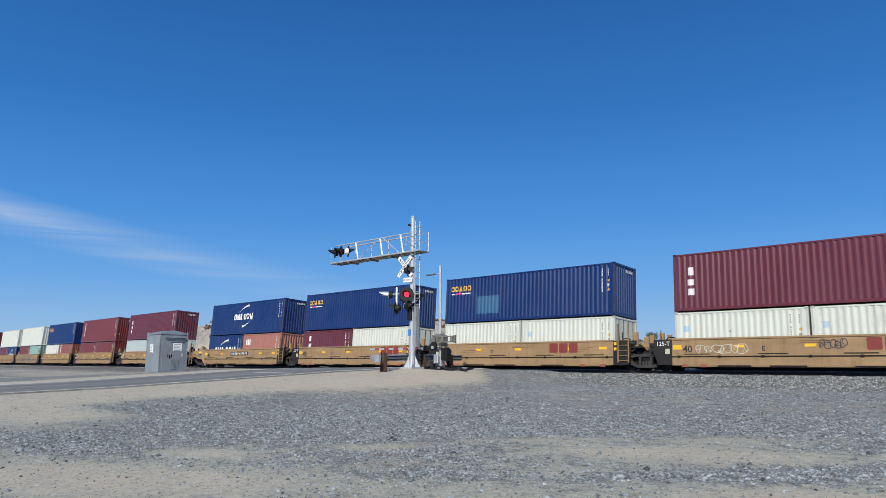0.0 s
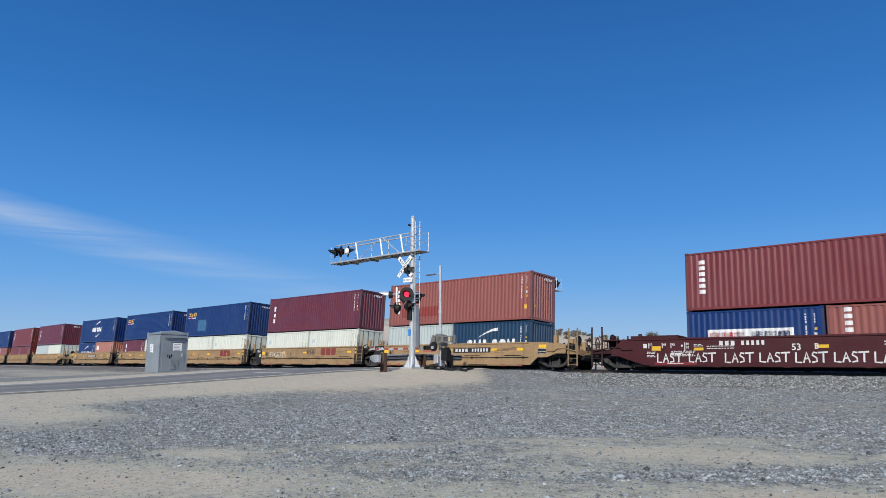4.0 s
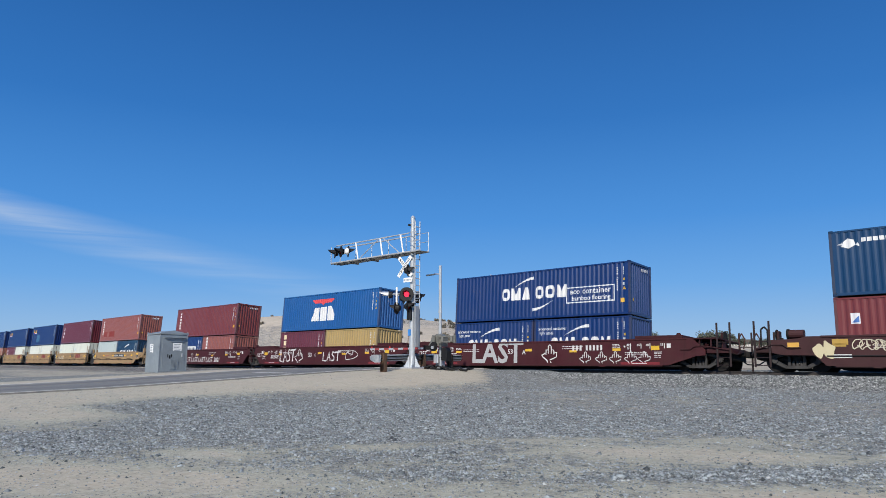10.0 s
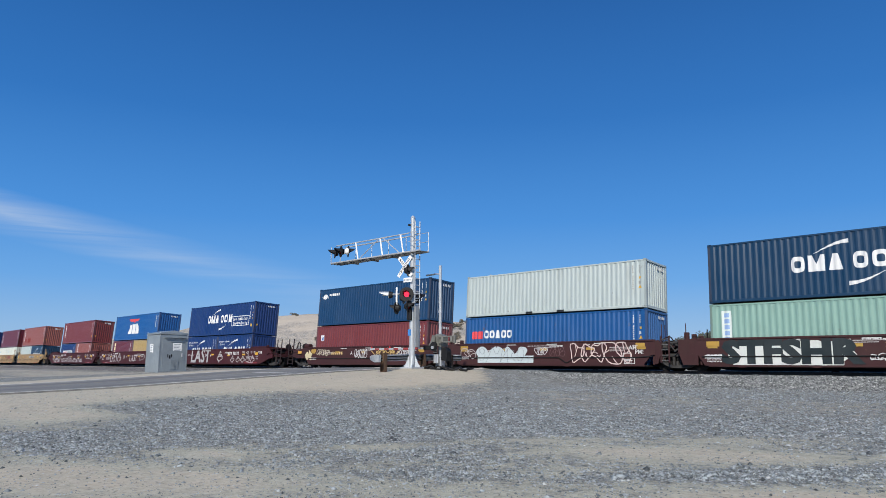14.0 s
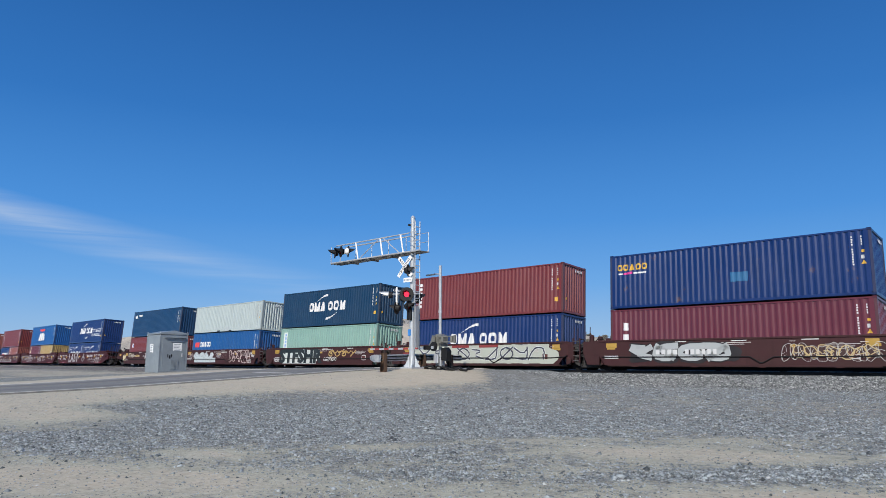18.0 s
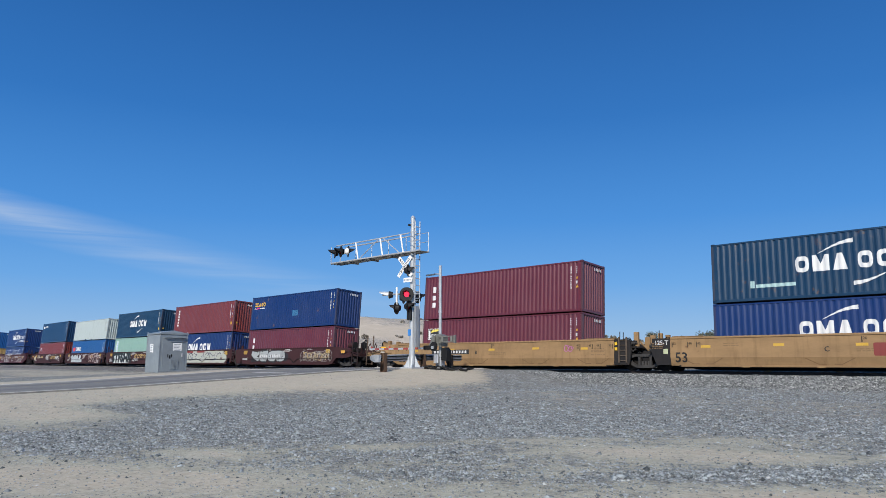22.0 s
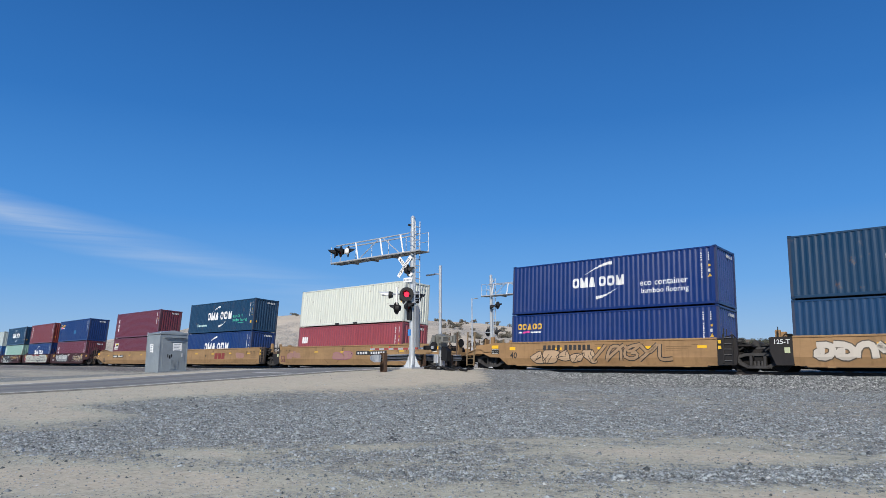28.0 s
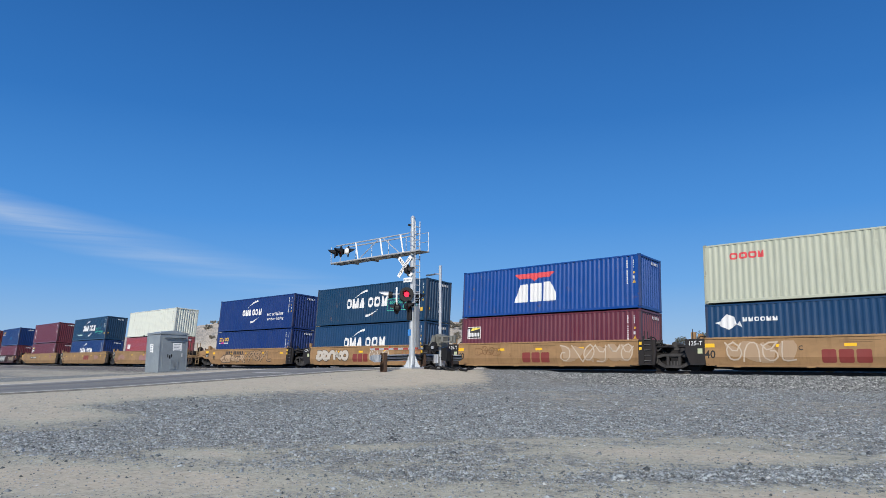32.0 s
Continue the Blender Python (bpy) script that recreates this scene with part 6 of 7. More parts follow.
        decal(root, ("nose_tag", kind, sgn), lambda: flat([rect(min(sgn * 6.85, sgn * 7.36), max(sgn * 6.85, sgn * 7.36), 1.17, 1.35)]), (0.80, 0.46, 0.02), "yellow reflector", 2)
        plate_at = sorted((sgn * 6.80, sgn * 7.36))
        decal(root, ("nose_plate", kind, sgn), lambda: flat([rect(plate_at[0], plate_at[1], 0.84, 1.14)]), (0.02, 0.02, 0.02), "black data plate", 2)
        decal(root, ("nose_lines", kind, sgn), lambda: flat([rect(plate_at[0] + 0.03, plate_at[1] - 0.03, z, z + 0.018) for z in (0.86, 0.96, 1.11)]), (0.6, 0.6, 0.58), "", 3)
    elif kind == "amber53":
        for x0, x1, y, up in ((9.15, 9.36, -1.2, 1.84), (9.40, 9.76, -1.2, 1.66), (9.15, 9.36, 1.1, 1.84), (8.62, 8.86, -0.9, 1.80)):
            part("guide_block", shared(("guide_block", x0, y, sgn), lambda x0=x0, x1=x1, y=y, up=up: span(sgn, x0, x1, y - 0.12, y + 0.12, 1.08, up, 0.015), M_CAR), None, root, color=tuple(c * 0.85 for c in hue))
        put("brake_rod", lambda: run([(sgn * 9.95, -1.0, 1.2), (sgn * 10.3, -0.9, 1.55), (sgn * 10.6, -0.8, 1.25), (sgn * 10.0, -0.6, 1.4)], 0.04), M_DARK)
        ys = sorted((sgn * 9.32, sgn * 9.82))
        decal(root, ("nose_tag", kind, sgn), lambda: flat([rect(ys[0], ys[1], 1.20, 1.40)]), (0.80, 0.46, 0.02), "yellow reflector", 2)
        decal(root, ("nose_note", kind, sgn), lambda: flat([rect(ys[0], ys[1] - 0.1, 1.02, 1.14)]), (0.6, 0.58, 0.52), "", 2)
    elif kind == "maroon53":
        put("walkway", lambda: span(sgn, 9.15, 10.62, -1.46, 1.46, 1.46, 1.53, 0.01), col=plat)
        for x in (9.75, 10.3):
            put("walkway_leg", lambda: boxm(-0.03, 0.03, -1.42, -1.36, 1.08, 1.48), col=plat, loc=(sgn * x, 0, 0))
        put("air_reservoir", lambda: rod((sgn * 9.6, 0.2, 1.28), (sgn * 10.4, 0.2, 1.28), 0.16, 14), M_DARK)
        put("vent_cap", lambda: rod((sgn * 8.6, -1.1, top + 0.12), (sgn * 8.6, -1.1, top + 0.30), 0.16, 12, 0.08), col=plat)
    else:
        put("brake_cylinder", lambda: rod((sgn * 7.45, -0.7, top + 0.18), (sgn * 8.05, -0.7, top + 0.18), 0.20, 14), col=hue)
        put("cylinder_head", lambda: rod((sgn * 8.05, -0.7, top + 0.18), (sgn * 8.14, -0.7, top + 0.18), 0.24, 14), M_DARK)
        put("mast_bracket", lambda: run([(sgn * 9.0, -0.6, 1.04), (sgn * 9.02, -0.6, 1.9), (sgn * 9.16, -0.6, 2.05), (sgn * 9.3, -0.62, 1.92), (sgn * 9.3, -0.64, 1.1)], 0.04), M_DARK)
        ys = sorted((sgn * 7.48, sgn * 7.95))
        decal(root, ("nose_tag", kind, sgn), lambda: flat([rect(ys[0], ys[1], 1.02, 1.22)]), (0.60, 0.33, 0.06), "orange reflector", 2)


def well_car(kind, s0, left, right, label, marks):
    """left, right: True where the unit ends in a coupler, False where it shares a bogie with the next unit."""
    K = KINDS[kind]
    hue, a, top = tuple(c * (0.88 if K["black"] else 0.9) for c in K["hue"]), K["a"], K["top"]
    FOLD["z"] = 0.60 if kind in ("amber53", "amber40b") else 0.0
    root = thing("well_car", label, "rail car", None, "cars of the train")
    endhue = (0.015, 0.0145, 0.015) if K["black"] else tuple(c * 0.9 for c in hue)
    half = K["pitch"] / 2
    rise = 0.75 if kind == "maroon53" else 0.0

    if kind == "brown40":
        joint = {1: [(6.0, 0.22), (6.42, 0.72), (a, 0.74), (a, top)], -1: [(-6.3, 0.22), (-6.66, 0.76), (-7.0, 0.78), (-7.05, top)]}
    elif rise:
        joint = {q: [(q * (a - rise), 0.22), (q * a, 0.22 + rise), (q * a, top)] for q in (-1, 1)}
    else:
        joint = {q: [(q * a, 0.22), (q * a, top)] for q in (-1, 1)}
    nose = list(K["nose"])

    def outline():
        west = [(-x, z) for x, z in nose] if left else joint[-1]
        return (nose if right else joint[1]) + west[::-1]

    key = (kind, left, right)
    for y in (-1, 1):
        part("side_plate", shared(("side_plate", key, y), lambda y=y: folded(plate(outline(), min(y * CAR_Y, y * 1.42), max(y * CAR_Y, y * 1.42))), M_CAR), None, root, color=hue)
        part("top_chord", shared(("top_chord", kind, y), lambda y=y: boxm(-a, a, min(y * 1.535, y * 1.36), max(y * 1.535, y * 1.36), top - 0.07, top + 0.02, 0.012), M_CAR), None, root, color=hue)
        part("bottom_angle", shared(("bottom_angle", kind, y), lambda y=y: boxm(-a + 0.5 + rise, a - 0.5 - rise, min(y * 1.53 if not FOLD["z"] else y * 1.44, y * 1.30), max(y * 1.53 if not FOLD["z"] else y * 1.44, y * 1.30), 0.16, 0.24, 0.01), M_CAR), None, root, color=tuple(c * 0.8 for c in hue))
        if K["rib"]:
            part("brake_pipe", shared(("side_pipe", kind, y), lambda y=y: rod((-a, y * 1.525, 0.64), (a, y * 1.525, 0.64), 0.022, 6), M_DARK), None, root)
            for i in range(7):
                part("pipe_clamp", shared(("pipe_clamp", y), lambda y=y: boxm(-0.06, 0.06, min(y * 1.56, y * 1.5), max(y * 1.56, y * 1.5), 0.59, 0.69, 0.008), M_DARK), None, root, loc=(-a + 0.35 + i * (2 * a - 0.7) / 6, 0, 0))
            for x in (-4.9, -1.5, 1.9, 5.0):
                part("hand_bar", shared(("hand_bar", y), lambda y=y: boxm(-0.62, 0.62, min(y * 1.53, y * 1.5), max(y * 1.53, y * 1.5), 0.74, 0.775, 0.006), M_DARK), None, root, loc=(x, 0, 0))
            for x in (-3.2, -0.9, 2.4):
                part("floor_beam_slot", shared(("slot", y), lambda y=y: boxm(-0.75, 0.75, min(y * 1.545, y * 1.4), max(y * 1.545, y * 1.4), 0.17, 0.235, 0.006), M_DARK), None, root, loc=(x, 0, 0))
            for x in (-5.5, -4.6, 4.35, 5.55):
                part("jacking_lug", shared(("jacking_lug", y), lambda y=y: boxm(-0.16, 0.16, min(y * 1.5, y * 1.56), max(y * 1.5, y * 1.56), 0.13, 0.27, 0.012), M_CAR), None, root, loc=(x, 0, 0), color=(0.27, 0.09, 0.07))
        if kind == "brown40":
            pts = [(-a + 0.2, 0.63), (1.02, 0.62), (1.46, 0.35), (1.58, 0.35), (2.05, 0.61), (5.6, 0.61), (a - 0.1, 0.66)]
            part("brake_pipe", shared(("brake_pipe", y), lambda y=y: pipe_run(pts, y * 1.53), M_DARK), None, root)
        for i in range(0 if K["rib"] else 4):
            part("drain_lug", shared(("drain_lug", y), lambda y=y: boxm(-0.16, 0.16, min(y * 1.5, y * 1.54), max(y * 1.5, y * 1.54), 0.13, 0.20, 0.01), M_CAR), None, root, loc=(-4.6 + i * 3.07, 0, 0), color=hue)
    part("well_floor", shared(("well_floor", kind), lambda: boxm(-a + 0.4, a - 0.4, -1.42, 1.42, 0.17, 0.23), M_DARK), None, root)
    for sgn, coupled in ((-1, left), (1, right)):
        inner = min(a, 8.2) - 0.06
        part("bulkhead", shared(("bulkhead", kind, sgn), lambda sgn=sgn: boxm(min(sgn * inner, sgn * (inner - 0.1)), max(sgn * inner, sgn * (inner - 0.1)), -1.40, 1.40, 0.25, top - 0.05, 0.01), M_CAR), None, root, color=endhue)
        if kind == "amber53":
            part("deck_cover", shared(("thin_cover", sgn), lambda sgn=sgn: boxm(min(sgn * 6.5, sgn * (a - 0.1)), max(sgn * 6.5, sgn * (a - 0.1)), -1.50, 1.50, top + 0.025, top + 0.07, 0.01), M_CAR), None, root, color=tuple(c * 0.7 for c in hue))
        if kind == "maroon53":
            part("deck_cover", shared(("deck_cover", kind, sgn), lambda sgn=sgn: boxm(min(sgn * 6.45, sgn * (a - 0.2)), max(sgn * 6.45, sgn * (a - 0.2)), -1.48, 1.48, top + 0.02, top + 0.17, 0.012), M_CAR), None, root, color=tuple(c * 0.8 for c in hue))
        if not coupled:
            reach = half
            shape = ([(a, 0.24), (a, top - 0.02), (a + 0.90, top - 0.02), (a + 0.95, 0.80), (a + 0.85, 0.24)] if K["black"] else [(a, 0.30), (a, top - 0.02), (a + 0.22, top - 0.02), (a + 0.38, 0.95), (a + 0.15, 0.3)]) if sgn > 0 else [(-a, 0.24), (-a, top - 0.02), (-a - 0.95, top - 0.02), (-a - 0.97, 0.85), (-a - 0.72, 0.24)]
            if rise:
                shape = [(sgn * a, 0.95), (sgn * a, top - 0.02), (sgn * (a + 0.25), top - 0.02), (sgn * (a + 0.3), 1.05)]
            for y in (-1, 1):
                part("end_frame", shared(("end_frame", kind, sgn, y), lambda y=y, shape=shape: plate(shape, min(y * (CAR_Y - 0.01), y * (CAR_Y - 0.10)), max(y * (CAR_Y - 0.01), y * (CAR_Y - 0.10))), M_CAR), None, root, color=endhue)
            if sgn < 0 and K["black"]:
                decal(root, ("weight", kind), lambda: moved(text_bm("125-T", 0.29), -a - 0.46, top - 0.24), (0.6, 0.6, 0.6), "white load figures")
                decal(root, ("tag", kind), lambda: flat([rect(-a - 0.35, -a - 0.12, 0.78, 1.02)]), (0.45, 0.48, 0.30))
            if sgn > 0 and K["black"]:
                decal(root, ("end_tags", kind), lambda: flat([rect(a + 0.05, a + 0.20, z, z + 0.15) for z in (1.24, 0.98)]), (0.72, 0.44, 0.03), lift=3)
            # brake gear crowded on the platform
            part("brake_linkage", shared(("brake_linkage", sgn), lambda sgn=sgn: linkage(sgn, 5 + sgn, 6, 0.03), M_TRUCK), None, root, loc=(sgn * a, 0, 0))
            part("hose_bundle", shared(("hose_bundle", sgn), lambda sgn=sgn: linkage(sgn, 15 + sgn, 5, 0.022), M_RUBBER), None, root, loc=(sgn * a, 0, 0))
            part("slack_adjuster", shared(("slack_adjuster", sgn), lambda sgn=sgn: add_rod(span(sgn, 0.30, 0.52, -1.28, -1.02, 0.98, 1.22, 0.03), (sgn * 0.2, -1.15, 1.3), (sgn * 1.1, -1.05, 1.38), 0.06, 8), M_TRUCK), None, root, loc=(sgn * a, 0, 0))
            part("brake_valve", shared(("brake_valve",), lambda: boxm(-0.16, 0.16, -0.22, 0.14, 1.2, 1.52, 0.03), M_DARK), None, root, loc=(sgn * (a + 0.45), -0.35, 0))
            part("air_reservoir", shared(("air_reservoir",), lambda: rod((0, -0.45, 1.36), (0, 0.45, 1.36), 0.15, 12), M_TRUCK), None, root, loc=(sgn * (reach - 0.42), 0.45, 0))
            part("pivot_casting", shared(("pivot_casting",), lambda: add_rod(boxm(-0.3, 0.3, -0.32, 0.32, 1.02, 1.14, 0.03), (0, 0, 1.1), (0, 0, 1.3), 0.16, 12), M_TRUCK), None, root, loc=(sgn * (reach - 0.33), -0.1, 0))
            part("pipe", shared(("pipe", sgn), lambda sgn=sgn: pipe_run([(0.0, 1.2), (0.15 * sgn, 1.62), (0.5 * sgn, 1.68), (0.8 * sgn, 1.3)], -0.75), M_DARK), None, root, loc=(sgn * a, 0, 0))
            part("centre_sill", shared(("centre_sill", kind, sgn), lambda sgn=sgn: boxm(min(sgn * inner, sgn * (reach - 0.02)), max(sgn * inner, sgn * (reach - 0.02)), -0.55, 0.55, 0.62, 1.02, 0.04), M_CAR), None, root, color=endhue)
            part("end_platform", shared(("end_platform", kind, sgn), lambda sgn=sgn: boxm(min(sgn * (a + 0.02), sgn * (reach - 0.25)), max(sgn * (a + 0.02), sgn * (reach - 0.25)), -1.15, 1.15, 1.12, 1.20, 0.01), M_CAR), None, root, color=endhue)
            lad = sgn > 0
            px = sgn * (a + ((0.30 if K["black"] else 0.35) if lad else 0.62))
            for y in (-1.42, -1.05) if lad else (-1.35, 1.35):
                part("hand_post", shared(("hand_post", kind), lambda: rod((0, 0, 0.35), (0, 0, 1.95 if K["black"] else 2.25), 0.022, 6), M_CAR), None, root, loc=(px, y, 0), color=endhue)
            if lad:
                tall = kind == "amber40"
                for x2 in (0.0, 0.58 if tall else 0.42):
                    part("ladder_stile", shared(("stile", kind), lambda: boxm(-0.035, 0.035, -0.02, 0.02, 0.35, 2.35 if tall else 1.66), M_CAR), None, root, loc=(px + x2, -1.53, 0), color=tuple(c * 0.75 for c in hue) if tall else (0.10, 0.075, 0.055) if kind == "amber53" else endhue)
                for i in range(5):
                    part("ladder_rung", shared(("rung", tall), lambda: rod((0, 0, 0), (0.58 if tall else 0.42, 0, 0), 0.02, 6), M_CAR), None, root, loc=(px, -1.53, 0.45 + i * 0.26), color=tuple(c * 0.75 for c in hue) if tall else (0.10, 0.075, 0.055) if kind == "amber53" else (0.10, 0.10, 0.10))
                if kind in ("amber40", "amber53"):
                    for x2, y2, up in ((1.0, -0.95, 1.95), (1.25, -0.2, 1.75), (1.05, 0.8, 1.95)):
                        part("gear_post", shared(("gear_post", up), lambda up=up: boxm(-0.13, 0.13, -0.08, 0.08, 1.15, up, 0.015), M_CAR), None, root, loc=(a + x2, y2, 0), color=hue)
                    part("brake_lever", shared(("brake_lever",), lambda: rod((0.2, -0.6, 1.55), (0.75, -0.6, 1.02), 0.05, 8), M_CAR), None, root, loc=(a + 0.75, 0, 0), color=tuple(c * 0.8 for c in hue))
            else:
                for i in range(3):
                    part("end_post", shared(("end_post", kind), lambda: boxm(-0.11, 0.11, -0.08, 0.08, 1.2, 1.85, 0.012), M_CAR), None, root, loc=(px + sgn * 0.1, -1.0 + i * 0.9, 0), color=hue)
        else:
            coupler_end(root, kind, sgn, K, hue, inner)
            truck(root, sgn * K["bogie"])
    if not right:
        truck(root, half)
    # yellow reflectors, small stencils as bars
    plain_half = a - 0.3
    refl = [-plain_half + 0.4 + i * (2 * plain_half - 0.8) / 4 for i in range(1 if K["black"] else 0, 5)]
    if kind == "amber40":
        refl = [-2.95, 0.02, 3.62, 5.55]
    if a < 8:
        decal(root, ("refl", kind), lambda: flat([rect(x - 0.23, x + 0.23, top - 0.46, top - 0.33) for x in refl]), (0.80, 0.46, 0.02) if K["black"] else (0.40, 0.25, 0.05))
        ink = (0.50, 0.48, 0.46) if not K["black"] else (0.17, 0.10, 0.045)
        decal(root, ("stencil", kind), lambda: flat([rect(x, x + w, z, z + 0.028) for x, w, z in ((-plain_half + 1.6, 1.2, 1.05), (-plain_half + 1.6, 1.0, 0.96), (plain_half - 2.2, 1.3, 1.12), (plain_half - 2.2, 1.1, 1.03), (plain_half - 2.2, 0.8, 0.94), (-0.4, 1.5, top - 0.22), (-0.4, 1.2, top - 0.30), (plain_half - 0.9, 0.3, 1.2), (plain_half - 3.6, 0.25, 1.28))]), ink)
    if kind == "amber53":
        def pads():
            bm = bmesh.new()
            for x in (-6.6, -1.2, 3.2, 6.9):
                for q in (-1, 1):
                    stroke(bm, [(x + q * 0.95, 0.56), (x + q * 0.45, 0.30), (x + q * 0.15, 0.30)], 0.035)
            return bm
        decal(root, ("pads",), pads, (0.19, 0.11, 0.05))
    for i, (what, *arg) in enumerate(marks):
        if what == "text":
            body, x, z, size, col = arg
            decal(root, ("text", body, x, z, size), lambda: moved(text_bm(body, size, 1.0, 0.022 if body == "LAST" else 0.004 if body.startswith("LAST") else 0.015), x, z), col, lift=2)
        elif what == "block":
            body, x, z, size, wide, bold, col = arg
            decal(root, ("block", body, x, z), lambda: moved(text_bm(body, size, wide, bold), x, z), col, "thick black sprayed letters", lift=3)
        elif what == "wild":
            seed, x0, x1, z0, z1, n, w_in, c_in, w_out, c_out = arg
            grow = (w_out - w_in) / 2
            decal(root, ("wild_edge", seed, i), lambda: wild(seed, x0, x1, z0 - grow, z1 + grow, n, w_out), c_out, "sprayed graffiti outlines", lift=2)
            decal(root, ("wild_fill", seed, i), lambda: wild(seed, x0, x1, z0, z1, n, w_in), c_in, "sprayed graffiti fill", lift=3)
        elif what == "last":
            x0, x1, z0, z1, w, col = arg
            decal(root, ("last", x0, x1, z0, z1), lambda: sprayed_last(x0, x1, z0, z1, w), col, "sprayed white letters", lift=2)
        elif what == "glove":
            x0, x1, z0, z1, w, col = arg
            decal(root, ("glove", x0, x1, z0, z1), lambda: sprayed_glove(x0, x1, z0, z1, w), col, "sprayed white outline drawing", lift=3)
        elif what == "rects":
            rects, col = arg[:2]
            decal(root, ("rects", kind, s0, i), lambda: flat([rect(*q) for q in rects]), col, lift=arg[2] if len(arg) > 2 else 1)
        elif what == "slabs":
            x0, x1, z0, z1, ws, col = arg
            decal(root, ("slabs", x0, x1, z0, z1, len(ws)), lambda: flat(slab_row(x0, x1, z0, z1, ws, 0.14)), col, lift=2)
        elif what == "scrawl":
            seed, x0, x1, z0, z1, n, w, col = arg
            decal(root, ("scrawl", seed, i), lambda: scrawl(seed, x0, x1, z0, z1, n, w), col, "sprayed graffiti outlines", lift=3)
        elif what == "bubbles":
            seed, x0, x1, z0, z1, n, col = arg
            decal(root, ("bubbles", seed, i), lambda: scrawl(seed, x0, x1, z0, z1, n, 0.1, True), col, "sprayed graffiti fill", lift=2)
    MOVERS.append((root, s0, 0.0))
    return root


def hose(sgn, k):
    bm = bmesh.new()
    pts = [(k - 0.75, 0.3, 0.85), (k - 0.5, 0.32, 0.55), (k - 0.25, 0.3, 0.38), (k - 0.02, 0.25, 0.36)]
    for p, q in zip(pts, pts[1:]):
        add_rod(bm, (sgn * p[0], p[1], p[2]), (sgn * q[0], q[1], q[2]), 0.03, 7)
    return bm


def pipe_run(pts, y):
    bm = bmesh.new()
    for (xa, za), (xb, zb) in zip(pts, pts[1:]):
        add_rod(bm, (xa, y, za), (xb, y, zb), 0.028, 6)
    return bm


# ---- the train, unit by unit from the front ----
HI, STD, L40, L20 = 2.896, 2.591, 12.192, 6.058
MAROON, NAVY, DEEPBLUE, TEAL, CREAM = (0.132, 0.018, 0.027), (0.001, 0.021, 0.122), (0.001, 0.024, 0.132), (0.003, 0.033, 0.080), (0.64, 0.66, 0.57)
BRICK, SALMON, PINK, BRIGHTBLUE, SAND = (0.178, 0.027, 0.021), (0.275, 0.080, 0.055), (0.42, 0.17, 0.115), (0.006, 0.090, 0.30), (0.43, 0.30, 0.105)
SLATE, OFFWHITE, STRONGBLUE, MINT, FADEDRED, DULLCREAM, COBALT = (0.003, 0.039, 0.110), (0.44, 0.50, 0.48), (0.007, 0.085, 0.275), (0.255, 0.42, 0.345), (0.30, 0.050, 0.056), (0.45, 0.47, 0.36), (0.002, 0.054, 0.27)
DARKBLUE = (0.001, 0.020, 0.138)
BLACKINK, WHITEINK, OXIDE = (0.02, 0.02, 0.02), (0.58, 0.58, 0.57), (0.20, 0.035, 0.03)


def plate_bars(x0, x1, z0, z1, ink, n=4):
    w = (x1 - x0) / (n + 0.0)
    return [(x0 + i * w + 0.04, x0 + (i + 1) * w - 0.06, z0, z1) for i in range(n)]


def amber_marks(big_name=None, number=None, letter=None, extra=(), letter_x=-1.9):
    m = [("rects", [(-6.08, -5.66, 0.98, 1.20)], (0.80, 0.46, 0.02))]
    m.append(("text", "40", -5.36, 0.98, 0.46, BLACKINK))
    if big_name:
        m.append(("slabs", big_name, big_name + 1.9, 0.88, 1.40, [1, 1, 1], OXIDE))
    if number is not None:
        m.append(("rects", [(number, number + 3.0, 0.94, 1.25)], BLACKINK))
        m.append(("rects", plate_bars(number + 0.15, number + 1.25, 1.00, 1.19, WHITEINK) + plate_bars(number + 1.5, number + 2.85, 1.00, 1.19, WHITEINK, 6), WHITEINK, 2))
    if letter:
        m.append(("text", letter, letter_x, 0.98, 0.30, BLACKINK))
    return m + list(extra)


def figures(words, ink, size=0.17):
    """Small length figures, each beside its upright tick."""
    out = []
    for word, tick, x, z in words:
        out.append(("rects", [(tick, tick + 0.045, z - 0.17, z + 0.08)], ink, 2))
        out.append(("text", word, x, z, size, ink))
    return out


def small_print(x0, x1, zs, seed):
    """Lines of writing too small to read."""
    rng, out = random.Random(seed), []
    for z in zs:
        x = x0
        while x < x1 - 0.08:
            w = rng.uniform(0.06, 0.22)
            out.append((x, min(x + w, x1), z, z + 0.035))
            x += w + 0.04
    return out


